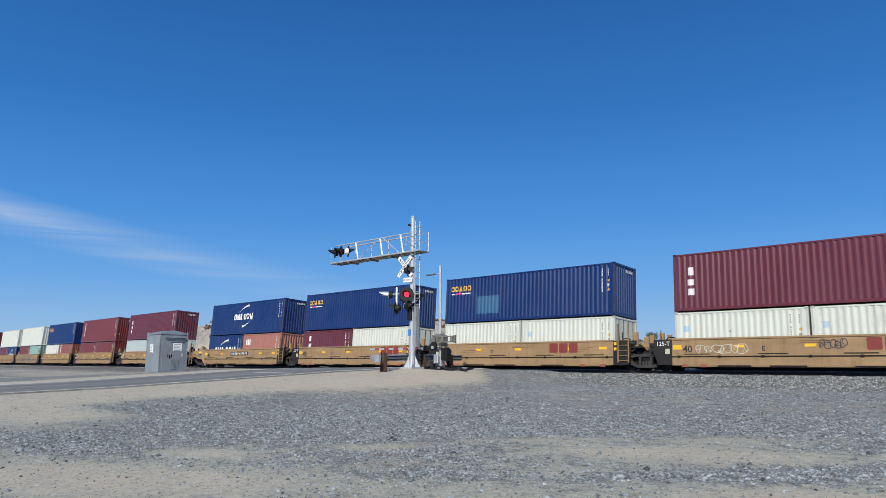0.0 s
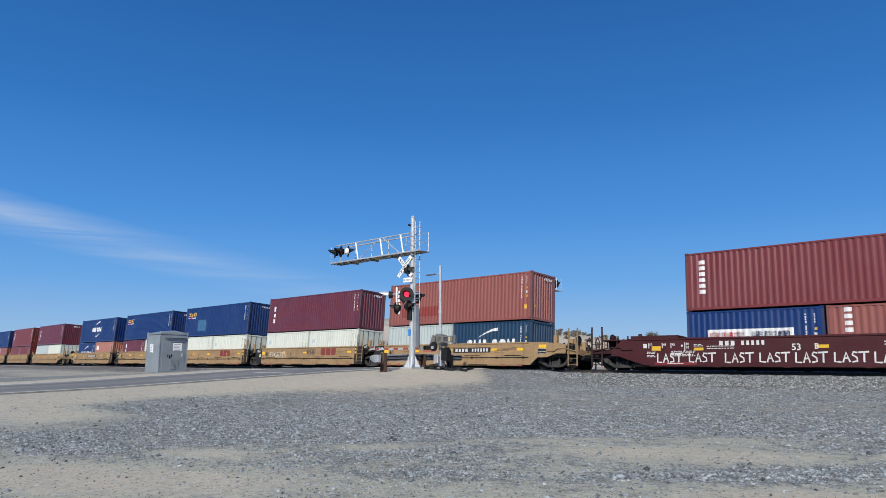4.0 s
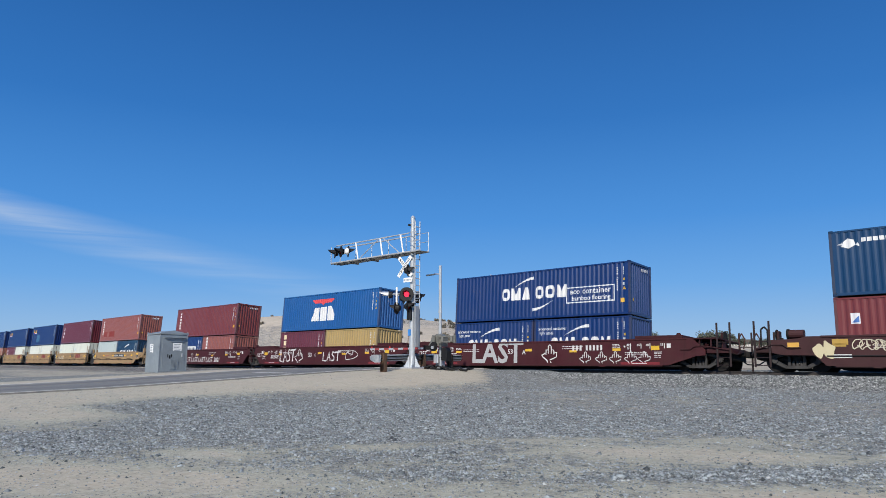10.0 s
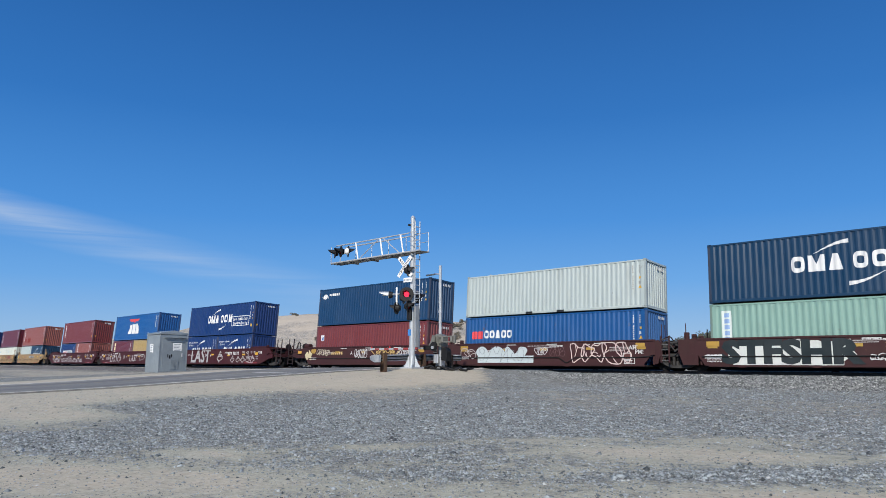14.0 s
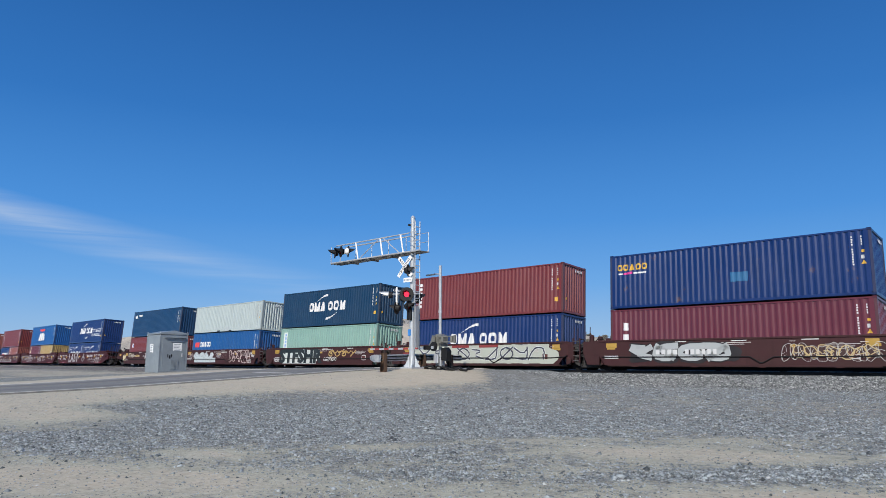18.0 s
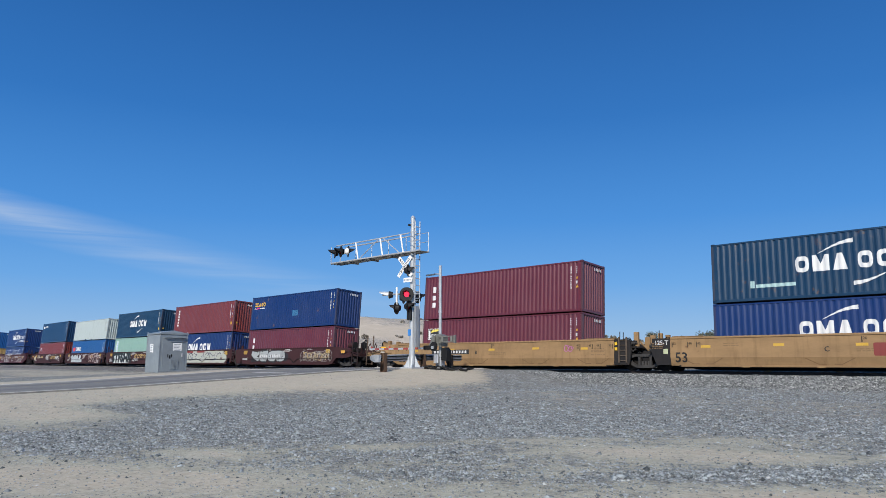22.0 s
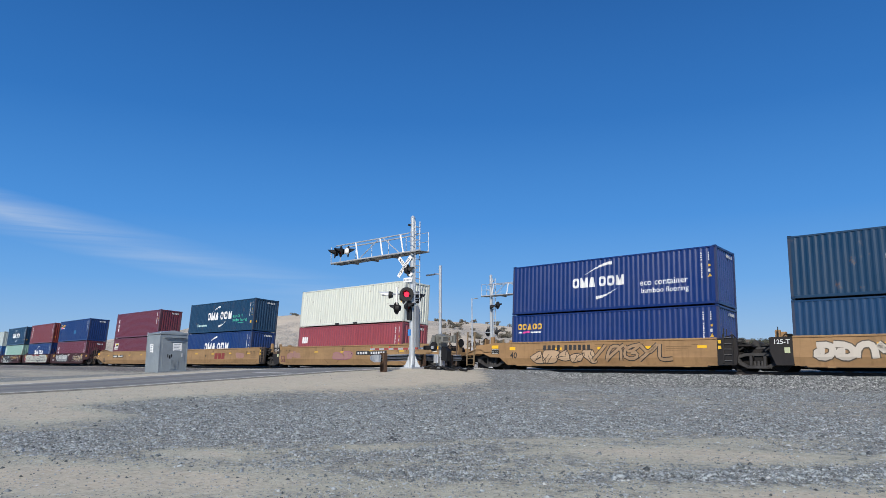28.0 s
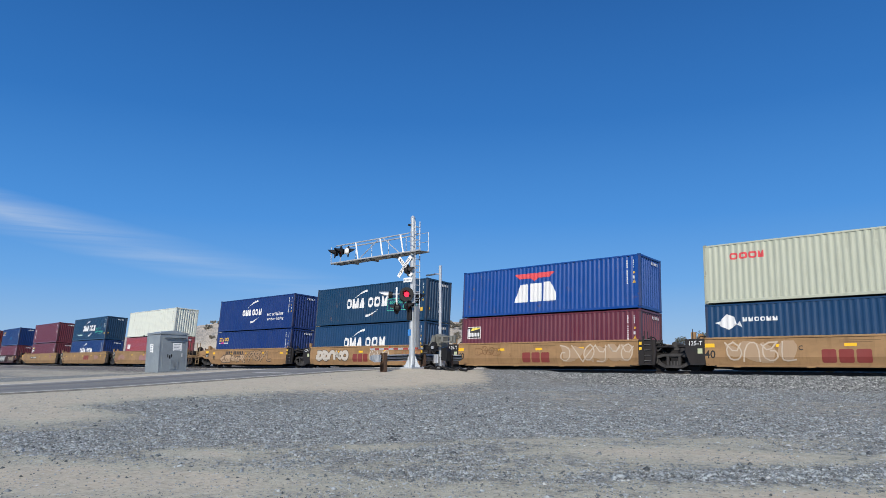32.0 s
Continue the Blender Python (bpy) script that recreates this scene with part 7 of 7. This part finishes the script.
def maroon_marks(extra=(), shared_end=True):
    gold, red = (0.62, 0.38, 0.03), (0.17, 0.014, 0.02)
    m = [("rects", [(-7.80, -7.33, 0.94, 1.16), (-5.67, -5.21, 0.93, 1.06), (5.20, 5.66, 0.95, 1.08), (7.33, 7.77, 0.97, 1.18), (-0.36, 0.12, 0.98, 1.12), (2.6, 3.05, 0.90, 1.02)], gold),
         ("rects", [(-7.66, -5.54, 0.25, 0.38), (5.66, 7.77, 0.25, 0.38)], red), ("rects", [(-7.0, -6.2, 0.295, 0.325), (6.3, 7.1, 0.295, 0.325)], WHITEINK, 2),
         ("rects", [(-8.25, -8.06, 1.07, 1.28), (-6.30, -6.21, 1.12, 1.21), (5.84, 5.93, 1.12, 1.21), (8.16, 8.36, 1.07, 1.28)], WHITEINK),
         ("rects", small_print(-6.79, -5.60, (0.88, 0.80, 0.72, 0.66), 1) + small_print(-8.06, -7.61, (0.85, 0.79, 0.68, 0.62), 2) + small_print(-5.67, -5.21, (1.12, 1.18), 3), WHITEINK),
         ("rects", small_print(-5.05, -3.80, (1.10, 1.00), 4) + small_print(2.12, 3.43, (1.20, 1.08), 5) + small_print(7.50, 7.90, (0.85, 0.79, 0.68, 0.60), 6) + small_print(5.20, 5.66, (1.12, 1.19, 1.26), 7) + small_print(5.9, 7.2, (0.84, 0.76), 8), WHITEINK)]
    m += figures((("53", -7.97, -7.84, 1.22), ("48", -7.27, -7.13, 1.22), ("45", -6.82, -6.68, 1.22), ("40", -6.13, -5.98, 1.24), ("20", -6.13, -5.98, 1.08),
                  ("40", 6.20, 6.09, 1.24), ("20", 6.20, 6.09, 1.08), ("45", 6.78, 6.66, 1.22), ("48", 7.26, 7.14, 1.22), ("53", 8.02, 7.90, 1.22)), WHITEINK)
    if shared_end:
        m.append(("text", "125T", -8.60, 0.92, 0.40, WHITEINK))
    return m + list(extra)


def tan_marks(extra=()):
    gold, dim = (0.56, 0.34, 0.05), (0.19, 0.12, 0.06)
    m = [("rects", [(-6.64, -6.18, 1.05, 1.17), (6.17, 6.61, 1.04, 1.16), (-0.20, 0.25, 1.05, 1.17), (-3.4, -2.95, 1.08, 1.2), (3.0, 3.45, 1.08, 1.2)], gold),
         ("rects", small_print(-9.1, -8.45, (1.28, 1.20, 1.12, 1.04), 11) + small_print(6.79, 7.66, (1.06, 0.98, 0.90, 0.74), 12) + small_print(5.34, 5.68, (1.28, 1.20, 1.13), 13) + small_print(-0.19, 1.12, (0.90, 0.82), 14) + small_print(-5.6, -4.9, (1.22, 1.12), 15), dim)]
    m += figures((("53", -8.07, -7.94, 1.26), ("48", -7.29, -7.15, 1.26), ("45", -6.86, -6.72, 1.26), ("20", 0.01, 0.15, 1.36), ("40", 6.10, 5.99, 1.26), ("20", 6.10, 5.99, 1.12), ("45", 6.86, 6.74, 1.24), ("48", 7.33, 7.21, 1.24), ("53", 8.04, 7.93, 1.24)), (0.05, 0.035, 0.02), 0.16)
    return m + list(extra)


def brown_marks(extra=()):
    m = [("rects", [(5.6, 6.1, 1.1, 1.34), (-6.2, -5.6, 1.1, 1.34)], (0.42, 0.26, 0.05)), ("rects", [(4.9, 5.35, 0.5, 0.85), (-6.3, -5.5, 0.55, 0.60), (-6.3, -5.5, 0.66, 0.70)], WHITEINK), ("rects", [(4.94, 5.31, 0.54, 0.81)], (0.10, 0.036, 0.030), 2),
         ("rects", [(x, x + 0.7, 1.34, 1.38) for x in (-2.6, 0.2, 3.2)], WHITEINK)]
    return m + list(extra)


UNITS = [
    # place, kind, coupler left, coupler right, car marks, upper box, lower boxes
    (-130.5, "amber40", False, False, [], (BRICK, HI, []), [(BRICK, STD, []), (CREAM, STD, [])]),
    (-115.3, "amber40", False, False, [], (CREAM, HI, []), [(MAROON, STD, []), (DEEPBLUE, STD, ["arc_logo20"])]),
    (-100.7, "amber40", False, False, [("scrawl", 3, -5, 4, 0.4, 1.3, 9, 0.1, (0.2, 0.2, 0.2))], (CREAM, HI, []), [(BRICK, STD, []), (MINT, STD, [])]),
    (-85.6, "amber40", False, False, [], (NAVY, HI, ["yellow_row"]), [(CREAM, STD, []), (SALMON, STD, ["six_marks20"])]),
    (-70.3, "amber40", False, False, [], (BRICK, HI, ["six_marks"]), [(BRICK, STD, []), (BRICK, STD, [])]),
    (-54.5, "amber40", False, True, amber_marks(), (MAROON, HI, ["three_marks"]), [(OFFWHITE, STD, []), (CREAM, STD, [])]),
    (-34.55, "amber40", True, False, amber_marks(None, -1.4), (NAVY, HI, ["arc_logo_small"]), [(NAVY, STD, ["arc_logo20"]), (PINK, STD, ["white_trio"])]),
    (-19.2, "amber40", False, False, amber_marks(3.6, None, "C"), (NAVY, HI, ["yellow_row"]), [(MAROON, STD, ["three_marks"]), (CREAM, STD, [])]),
    (-3.8, "amber40", False, False, amber_marks(2.2, None, "D"), (NAVY, HI, ["yellow_row", "patch"]), [(CREAM, STD, []), (CREAM, STD, ["blue_note"])]),
    (11.65, "amber40", False, False, amber_marks(2.12, None, "E", [("scrawl", 31, 0.35, 1.4, 0.95, 1.35, 5, 0.03, (0.04, 0.04, 0.06)), ("scrawl", 32, -4.9, -2.6, 0.75, 1.2, 6, 0.025, (0.6, 0.58, 0.5))]), (MAROON, HI, ["three_marks"]), [(CREAM, STD, ["blue_note"]), (CREAM, STD, ["blue_note"])]),
    (27.08, "amber40", False, True, amber_marks(None, 0.35, "A", [("rects", small_print(-3.6, -1.9, (0.86, 0.80), 51) + small_print(4.3, 5.3, (1.16, 1.08), 52), (0.16, 0.10, 0.05)), ("rects", small_print(-2.3, -1.2, (1.10, 1.03), 53), (0.35, 0.06, 0.05))], -0.48), (SALMON, HI, ["six_marks", "patch_red"]), [(OFFWHITE, STD, ["patch_grey"]), (TEAL, STD, ["arc_logo20"])]),
    (48.5, "maroon53", True, False, maroon_marks([("text", "53", -1.15, 1.02, 0.40, WHITEINK), ("text", "B", -0.35, 1.05, 0.34, WHITEINK), *[("last", x, x + 1.28, 0.36 + 0.02 * (i % 2), 0.80, 0.07, WHITEINK) for i, x in enumerate((-7.50, -5.90, -4.20, -2.68, -1.20, 0.30, 1.76))], ("text", "2021", 3.80, 0.55, 0.56, WHITEINK), ("rects", plate_bars(-4.5, -3.7, 1.15, 1.35, 0, 3) + plate_bars(-3.5, -2.4, 1.15, 1.35, 0, 5), WHITEINK, 2)], False), (BRICK, HI, ["six_marks"]), [(DEEPBLUE, STD, ["arc_logo20red"]), (SALMON, STD, ["six_marks20"])]),
    (68.1, "maroon53", False, False, maroon_marks([("glove", -3.38, -2.24, 0.28, 1.38, 0.07, WHITEINK), ("text", "53", -1.34, 0.90, 0.46, WHITEINK), ("text", "C", -0.66, 0.90, 0.28, WHITEINK), ("last", -5.45, -3.25, 0.42, 1.38, 0.075, WHITEINK), ("last", -5.34, -3.36, 0.36, 1.30, 0.055, WHITEINK), ("last", 0.35, 2.45, 0.45, 1.12, 0.10, WHITEINK), ("scrawl", 87, 3.3, 4.4, 0.4, 1.2, 1, 0.05, WHITEINK)]), (BRIGHTBLUE, HI, ["red_wing"]), [(MAROON, STD, ["gold"]), (SAND, STD, [])]),
    (87.7, "maroon53", False, True, maroon_marks([("text", "53", -1.42, 0.96, 0.40, WHITEINK), ("text", "A", -0.45, 0.92, 0.34, WHITEINK), ("text", "LAST", -2.45, 0.88, 1.75, (0.38, 0.38, 0.38)), ("rects", plate_bars(2.74, 3.42, 0.99, 1.26, 0, 3) + plate_bars(3.58, 4.66, 0.99, 1.26, 0, 5), WHITEINK, 2), ("glove", 0.78, 1.81, 0.33, 1.33, 0.065, WHITEINK)] + [("glove", x - 0.36, x + 0.36, 0.30, 0.92, 0.04, WHITEINK) for x in (3.58, 4.53, 5.35, 6.21, 6.95)]), (DEEPBLUE, HI, ["arc_logo", "eco_box"]), [(DEEPBLUE, STD, ["arc_logo20", "steel_words"]), (DEEPBLUE, STD, ["arc_logo20", "steel_words"])]),
    (109.3, "brown40", True, False, brown_marks([("bubbles", 5, -6.9, -6.1, 0.5, 1.3, 2, (0.55, 0.48, 0.30)), ("scrawl", 41, -5.4, -3.9, 0.85, 1.3, 6, 0.04, (0.55, 0.50, 0.38)), ("rects", plate_bars(-3.7, -2.3, 0.92, 1.12, 0, 6), (0.62, 0.45, 0.22)), ("text", "A", -1.3, 1.0, 0.32, WHITEINK), ("scrawl", 42, -0.9, 0.4, 0.65, 1.25, 5, 0.05, WHITEINK), ("wild", 44, 0.9, 3.8, 0.74, 1.20, 6, 0.07, (0.46, 0.32, 0.12), 0.09, (0.10, 0.06, 0.03)), ("rects", small_print(0.8, 2.6, (1.30,), 54), WHITEINK), ("scrawl", 43, 3.5, 5.0, 0.7, 1.15, 6, 0.04, WHITEINK)]), (SLATE, HI, ["white_badge"]), [(BRICK, HI, ["plaque"])]),
    (124.8, "brown40", False, False, brown_marks([("bubbles", 6, -4.85, -1.20, 0.34, 1.30, 5, (0.47, 0.53, 0.54)), ("rects", [(-4.78, -0.68, 0.33, 0.74)], (0.47, 0.53, 0.54), 1), ("wild", 6, -4.75, -1.3, 0.36, 1.26, 6, 0.022, (0.22, 0.25, 0.27), 0.024, (0.22, 0.25, 0.27)), ("scrawl", 46, -6.1, -5.0, 0.5, 1.2, 2, 0.05, (0.40, 0.36, 0.35)), ("scrawl", 47, -0.55, 0.25, 0.78, 1.18, 3, 0.03, (0.6, 0.6, 0.6)),
             ("rects", small_print(0.35, 1.25, (1.26, 1.20), 55) + small_print(-1.1, -0.3, (1.26,), 56), WHITEINK), ("scrawl", 49, 0.5, 1.4, 0.70, 1.2, 3, 0.025, (0.14, 0.08, 0.08)), ("scrawl", 48, 1.75, 5.35, 0.26, 1.40, 5, 0.055, (0.62, 0.50, 0.47)), ("text", "AM", 5.44, 1.10, 0.30, WHITEINK), ("text", "PM!", 5.80, 0.88, 0.30, WHITEINK), ("rects", [(4.95, 5.55, 0.28, 0.31), (4.95, 5.55, 0.56, 0.59), (4.95, 4.98, 0.31, 0.56), (5.52, 5.55, 0.31, 0.56)] + small_print(5.02, 5.5, (0.36, 0.44), 57), WHITEINK, 2)]), (OFFWHITE, STD, []), [(STRONGBLUE, HI, ["red_white_row"])]),
    (140.2, "brown40", False, False, brown_marks([("bubbles", 27, -5.2, -0.1, 0.24, 1.34, 6, (0.58, 0.60, 0.56)), ("rects", [(-5.0, -0.5, 0.25, 1.25)], (0.58, 0.60, 0.56), 1), ("block", "STFSHR", -2.68, 0.78, 1.36, 1.23, 0.06, (0.010, 0.019, 0.022)), ("rects", small_print(-6.2, -5.5, (0.70, 0.62, 0.54, 0.46, 0.38), 58) + small_print(0.2, 1.6, (1.30,), 59), WHITEINK, 2), ("wild", 45, 1.0, 4.2, 0.74, 1.26, 6, 0.07, (0.46, 0.32, 0.12), 0.09, (0.10, 0.06, 0.03)), ("scrawl", 53, 0.5, 2.0, 0.45, 0.75, 6, 0.035, WHITEINK)]), (TEAL, HI, ["arc_logo"]), [(MINT, HI, ["pale_panel"])]),
    (155.7, "brown40", False, False, brown_marks([("rects", [(-5.3, 5.4, 0.30, 1.38)], (0.40, 0.41, 0.35)), ("bubbles", 8, -5.5, 5.8, 0.28, 1.42, 9, (0.40, 0.42, 0.36)), ("wild", 8, -4.8, 5.2, 0.45, 1.30, 9, 0.09, (0.05, 0.05, 0.07), 0.15, (0.60, 0.62, 0.60)), ("rects", [(-1.9, -0.5, 1.24, 1.40), (0.3, 1.8, 1.24, 1.40), (-6.3, -5.4, 0.5, 1.0)], (0.22, 0.035, 0.035), 3)]), (BRICK, HI, ["six_marks"]), [(NAVY, HI, ["arc_logo_low"])]),
    (170.85, "brown40", False, True, brown_marks([("bubbles", 19, -4.9, 0.6, 0.3, 1.40, 4, (0.02, 0.018, 0.02)), ("wild", 9, -4.9, 0.2, 0.36, 1.34, 4, 0.30, (0.36, 0.38, 0.38), 0.40, (0.02, 0.018, 0.02)), ("rects", plate_bars(-3.5, -2.3, 0.75, 0.98, 0, 4) + plate_bars(-2.0, -0.4, 0.75, 0.98, 0, 6), WHITEINK, 4), ("bubbles", 59, 2.9, 6.0, 0.45, 1.15, 7, (0.05, 0.022, 0.02)), ("scrawl", 59, 2.9, 6.0, 0.5, 1.1, 7, 0.045, (0.52, 0.40, 0.20)), ("scrawl", 60, 2.4, 6.4, 0.42, 1.2, 11, 0.02, (0.5, 0.5, 0.48))]), (NAVY, HI, ["yellow_row", "patch_small"]), [(MAROON, HI, ["three_marks"])]),
    (192.56, "amber53", True, False, [*tan_marks(), ("text", "53", -7.66, 0.58, 0.66, BLACKINK), ("rects", [(-4.9, -1.75, 0.86, 1.14)], BLACKINK), ("rects", plate_bars(-4.75, -3.7, 0.92, 1.08, 0) + plate_bars(-3.35, -1.9, 0.92, 1.08, 0, 6), WHITEINK, 2), ("text", "B", -1.18, 0.95, 0.30, BLACKINK), ("scrawl", 61, 5.2, 5.7, 0.95, 1.3, 2, 0.04, (0.45, 0.15, 0.30))], (MAROON, HI, ["three_marks"]), [(MAROON, HI, ["black_plate"])]),
    (211.89, "amber53", False, False, [*tan_marks(), ("text", "53", -7.60, 0.58, 0.66, BLACKINK), ("slabs", 0.42, 2.36, 0.64, 1.17, [1, 1, 1], OXIDE), ("text", "C", -1.28, 0.92, 0.30, BLACKINK), ("bubbles", 62, 4.3, 5.6, 0.72, 1.2, 3, (0.31, 0.185, 0.145)), ("scrawl", 67, 4.5, 5.5, 0.7, 1.15, 2, 0.04, (0.30, 0.16, 0.16))], (TEAL, HI, ["arc_logo", "eco_green", "stain_words"]), [(DEEPBLUE, HI, ["arc_logo_low"])]),
    (231.22, "amber53", False, True, [*tan_marks(), ("text", "53", -7.60, 0.58, 0.66, (0.14, 0.05, 0.06)), ("bubbles", 65, -7.0, -5.2, 0.62, 1.22, 3, (0.30, 0.18, 0.14)), ("scrawl", 65, -7.0, -5.6, 0.66, 1.2, 3, 0.035, (0.28, 0.14, 0.15)), ("bubbles", 63, -0.9, 1.3, 0.48, 1.22, 2, (0.31, 0.17, 0.15)), ("scrawl", 63, -0.9, 1.3, 0.5, 1.2, 2, 0.06, (0.30, 0.13, 0.17)), ("rects", [(1.6, 4.9, 0.86, 1.16)], BLACKINK), ("rects", plate_bars(1.75, 2.9, 0.93, 1.09, 0) + plate_bars(3.2, 4.75, 0.93, 1.09, 0, 6), WHITEINK, 2), ("text", "A", 1.15, 0.98, 0.30, BLACKINK)], (CREAM, HI, []), [(FADEDRED, HI, ["white_trio"])]),
    (252.76, "amber40b", True, False, [("text", "40", -5.72, 0.74, 0.5, BLACKINK), ("rects", [(-6.02, -5.6, 1.06, 1.24)], (0.80, 0.46, 0.02)), ("bubbles", 11, -4.4, -0.2, 0.3, 1.05, 5, (0.45, 0.31, 0.19)), ("rects", plate_bars(-3.7, -2.5, 1.02, 1.3, 0) + plate_bars(-2.3, -0.6, 1.02, 1.3, 0, 6), (0.03, 0.03, 0.03), 3), ("wild", 12, -0.6, 4.0, 0.38, 1.34, 5, 0.15, (0.33, 0.215, 0.12), 0.24, BLACKINK), ("scrawl", 11, -4.4, -0.2, 0.3, 1.05, 5, 0.04, BLACKINK)], (DARKBLUE, HI, ["arc_logo_small", "eco_plain"]), [(DARKBLUE, HI, ["yellow_row"])]),
    (268.15, "amber40b", False, False, [("wild", 13, -5.2, -1.4, 0.40, 1.28, 5, 0.26, (0.50, 0.45, 0.38), 0.36, (0.09, 0.07, 0.05)), ("slabs", -0.88, 0.86, 0.40, 0.96, [1, 1, 1], OXIDE), ("bubbles", 14, 1.1, 3.0, 0.4, 1.3, 3, (0.30, 0.22, 0.15)), ("scrawl", 14, 1.1, 3.0, 0.4, 1.3, 3, 0.05, (0.55, 0.50, 0.42)), ("scrawl", 75, 4.4, 5.9, 0.4, 1.3, 2, 0.05, (0.35, 0.12, 0.05))], (TEAL, HI, ["arc_logo", "eco_greenbox"]), [(SLATE, HI, ["arc_logo_low"])]),
    (283.6, "amber40b", False, False, [("text", "40", -5.82, 0.72, 0.52, BLACKINK), ("rects", [(-6.05, -5.6, 1.06, 1.24)], (0.80, 0.46, 0.02)), ("slabs", -1.14, 0.80, 0.36, 0.92, [1, 1, 1], OXIDE), ("bubbles", 15, 1.5, 5.7, 0.36, 1.32, 6, (0.36, 0.25, 0.155)), ("wild", 15, 1.4, 5.8, 0.36, 1.34, 6, 0.05, (0.50, 0.42, 0.33), 0.09, (0.40, 0.29, 0.19)), ("scrawl", 77, -4.6, -2.8, 0.7, 1.3, 4, 0.04, (0.2, 0.10, 0.04))], (COBALT, HI, ["red_wing"]), [(MAROON, HI, ["black_plate"])]),
    (299.1, "amber40b", False, False, [("text", "40", -5.82, 0.72, 0.52, BLACKINK), ("rects", [(-6.05, -5.6, 1.06, 1.24)], (0.80, 0.46, 0.02)), ("bubbles", 16, -5.1, -2.1, 0.36, 1.32, 4, (0.36, 0.25, 0.155)), ("wild", 16, -5.1, -2.0, 0.36, 1.34, 4, 0.05, (0.50, 0.42, 0.33), 0.09, (0.40, 0.29, 0.19)), ("slabs", -1.10, 0.84, 0.36, 0.92, [1, 1, 1], OXIDE), ("text", "C", -1.9, 0.98, 0.28, BLACKINK)], (DULLCREAM, HI, ["red_row"]), [(SLATE, HI, ["white_badge_big"])]),
]
LIVERY["six_marks20"] = LIVERY["six_marks"]
HUES = {MAROON: "dark maroon", NAVY: "navy blue", DEEPBLUE: "deep blue", TEAL: "dark teal-blue", CREAM: "cream white", BRICK: "brick red", SALMON: "faded salmon red", PINK: "faded pink", BRIGHTBLUE: "bright blue", SAND: "sand yellow",
        SLATE: "slate blue", OFFWHITE: "pale grey-white", STRONGBLUE: "strong blue", MINT: "mint green", FADEDRED: "red", DULLCREAM: "dull cream", COBALT: "cobalt blue", DARKBLUE: "dark blue"}
CAR_LABEL = {"amber40": "ochre yellow steel well car with black ends", "amber40b": "weathered ochre well car with sprayed graffiti", "amber53": "long tan well car with black stencils", "maroon53": "long dark maroon well car with white stencils", "brown40": "brown well car covered in sprayed graffiti"}
WELL_Z = 0.24
for s0, kind, left, right, marks, upper, lower in UNITS:
    well_car(kind, s0, left, right, CAR_LABEL[kind], marks)
    low_h = lower[0][1]
    if len(lower) == 2:
        for q, (col, h, liv) in zip((-3.067, 3.067), lower):
            container(col, L20, h, liv, HUES[col] + " twenty-foot steel container standing in a well car", s0 + q, WELL_Z, doors=q > 0 and col == CREAM)
    else:
        col, h, liv = lower[0]
        container(col, L40, h, liv, HUES[col] + " forty-foot steel container standing in a well car", s0, WELL_Z)
    col, h, liv = upper
    container(col, L40, h, liv, HUES[col] + " forty-foot steel container stacked on another", s0, WELL_Z + low_h + 0.025, extra_yellow="arc_logo" in liv or "six_marks" in liv, pockets=(4.85, 7.0) if col in (OFFWHITE, CREAM) and s0 > 100 else ())


# ---- what moves ----
def gone(t):
    """Metres the train has run, to the west, after t seconds: it slows a little."""
    return 9.06 * t - (0.01 * (t - 12.0) ** 2 if t > 12.0 else 0.0)


def motions():
    for ob, s0, up in MOVERS:
        walk(ob, [(t, track_pose(s0 - gone(t), up)) for t in range(33)])
    turns = [(i / 15.0, math.degrees(-gone(i / 15.0) / WHEEL_R)) for i in range(481)]
    for w, k in WHEELS:
        walk(w, [(t, pose(k, 0, WHEEL_R, 0, a, 0)) for t, a in turns])


motions()
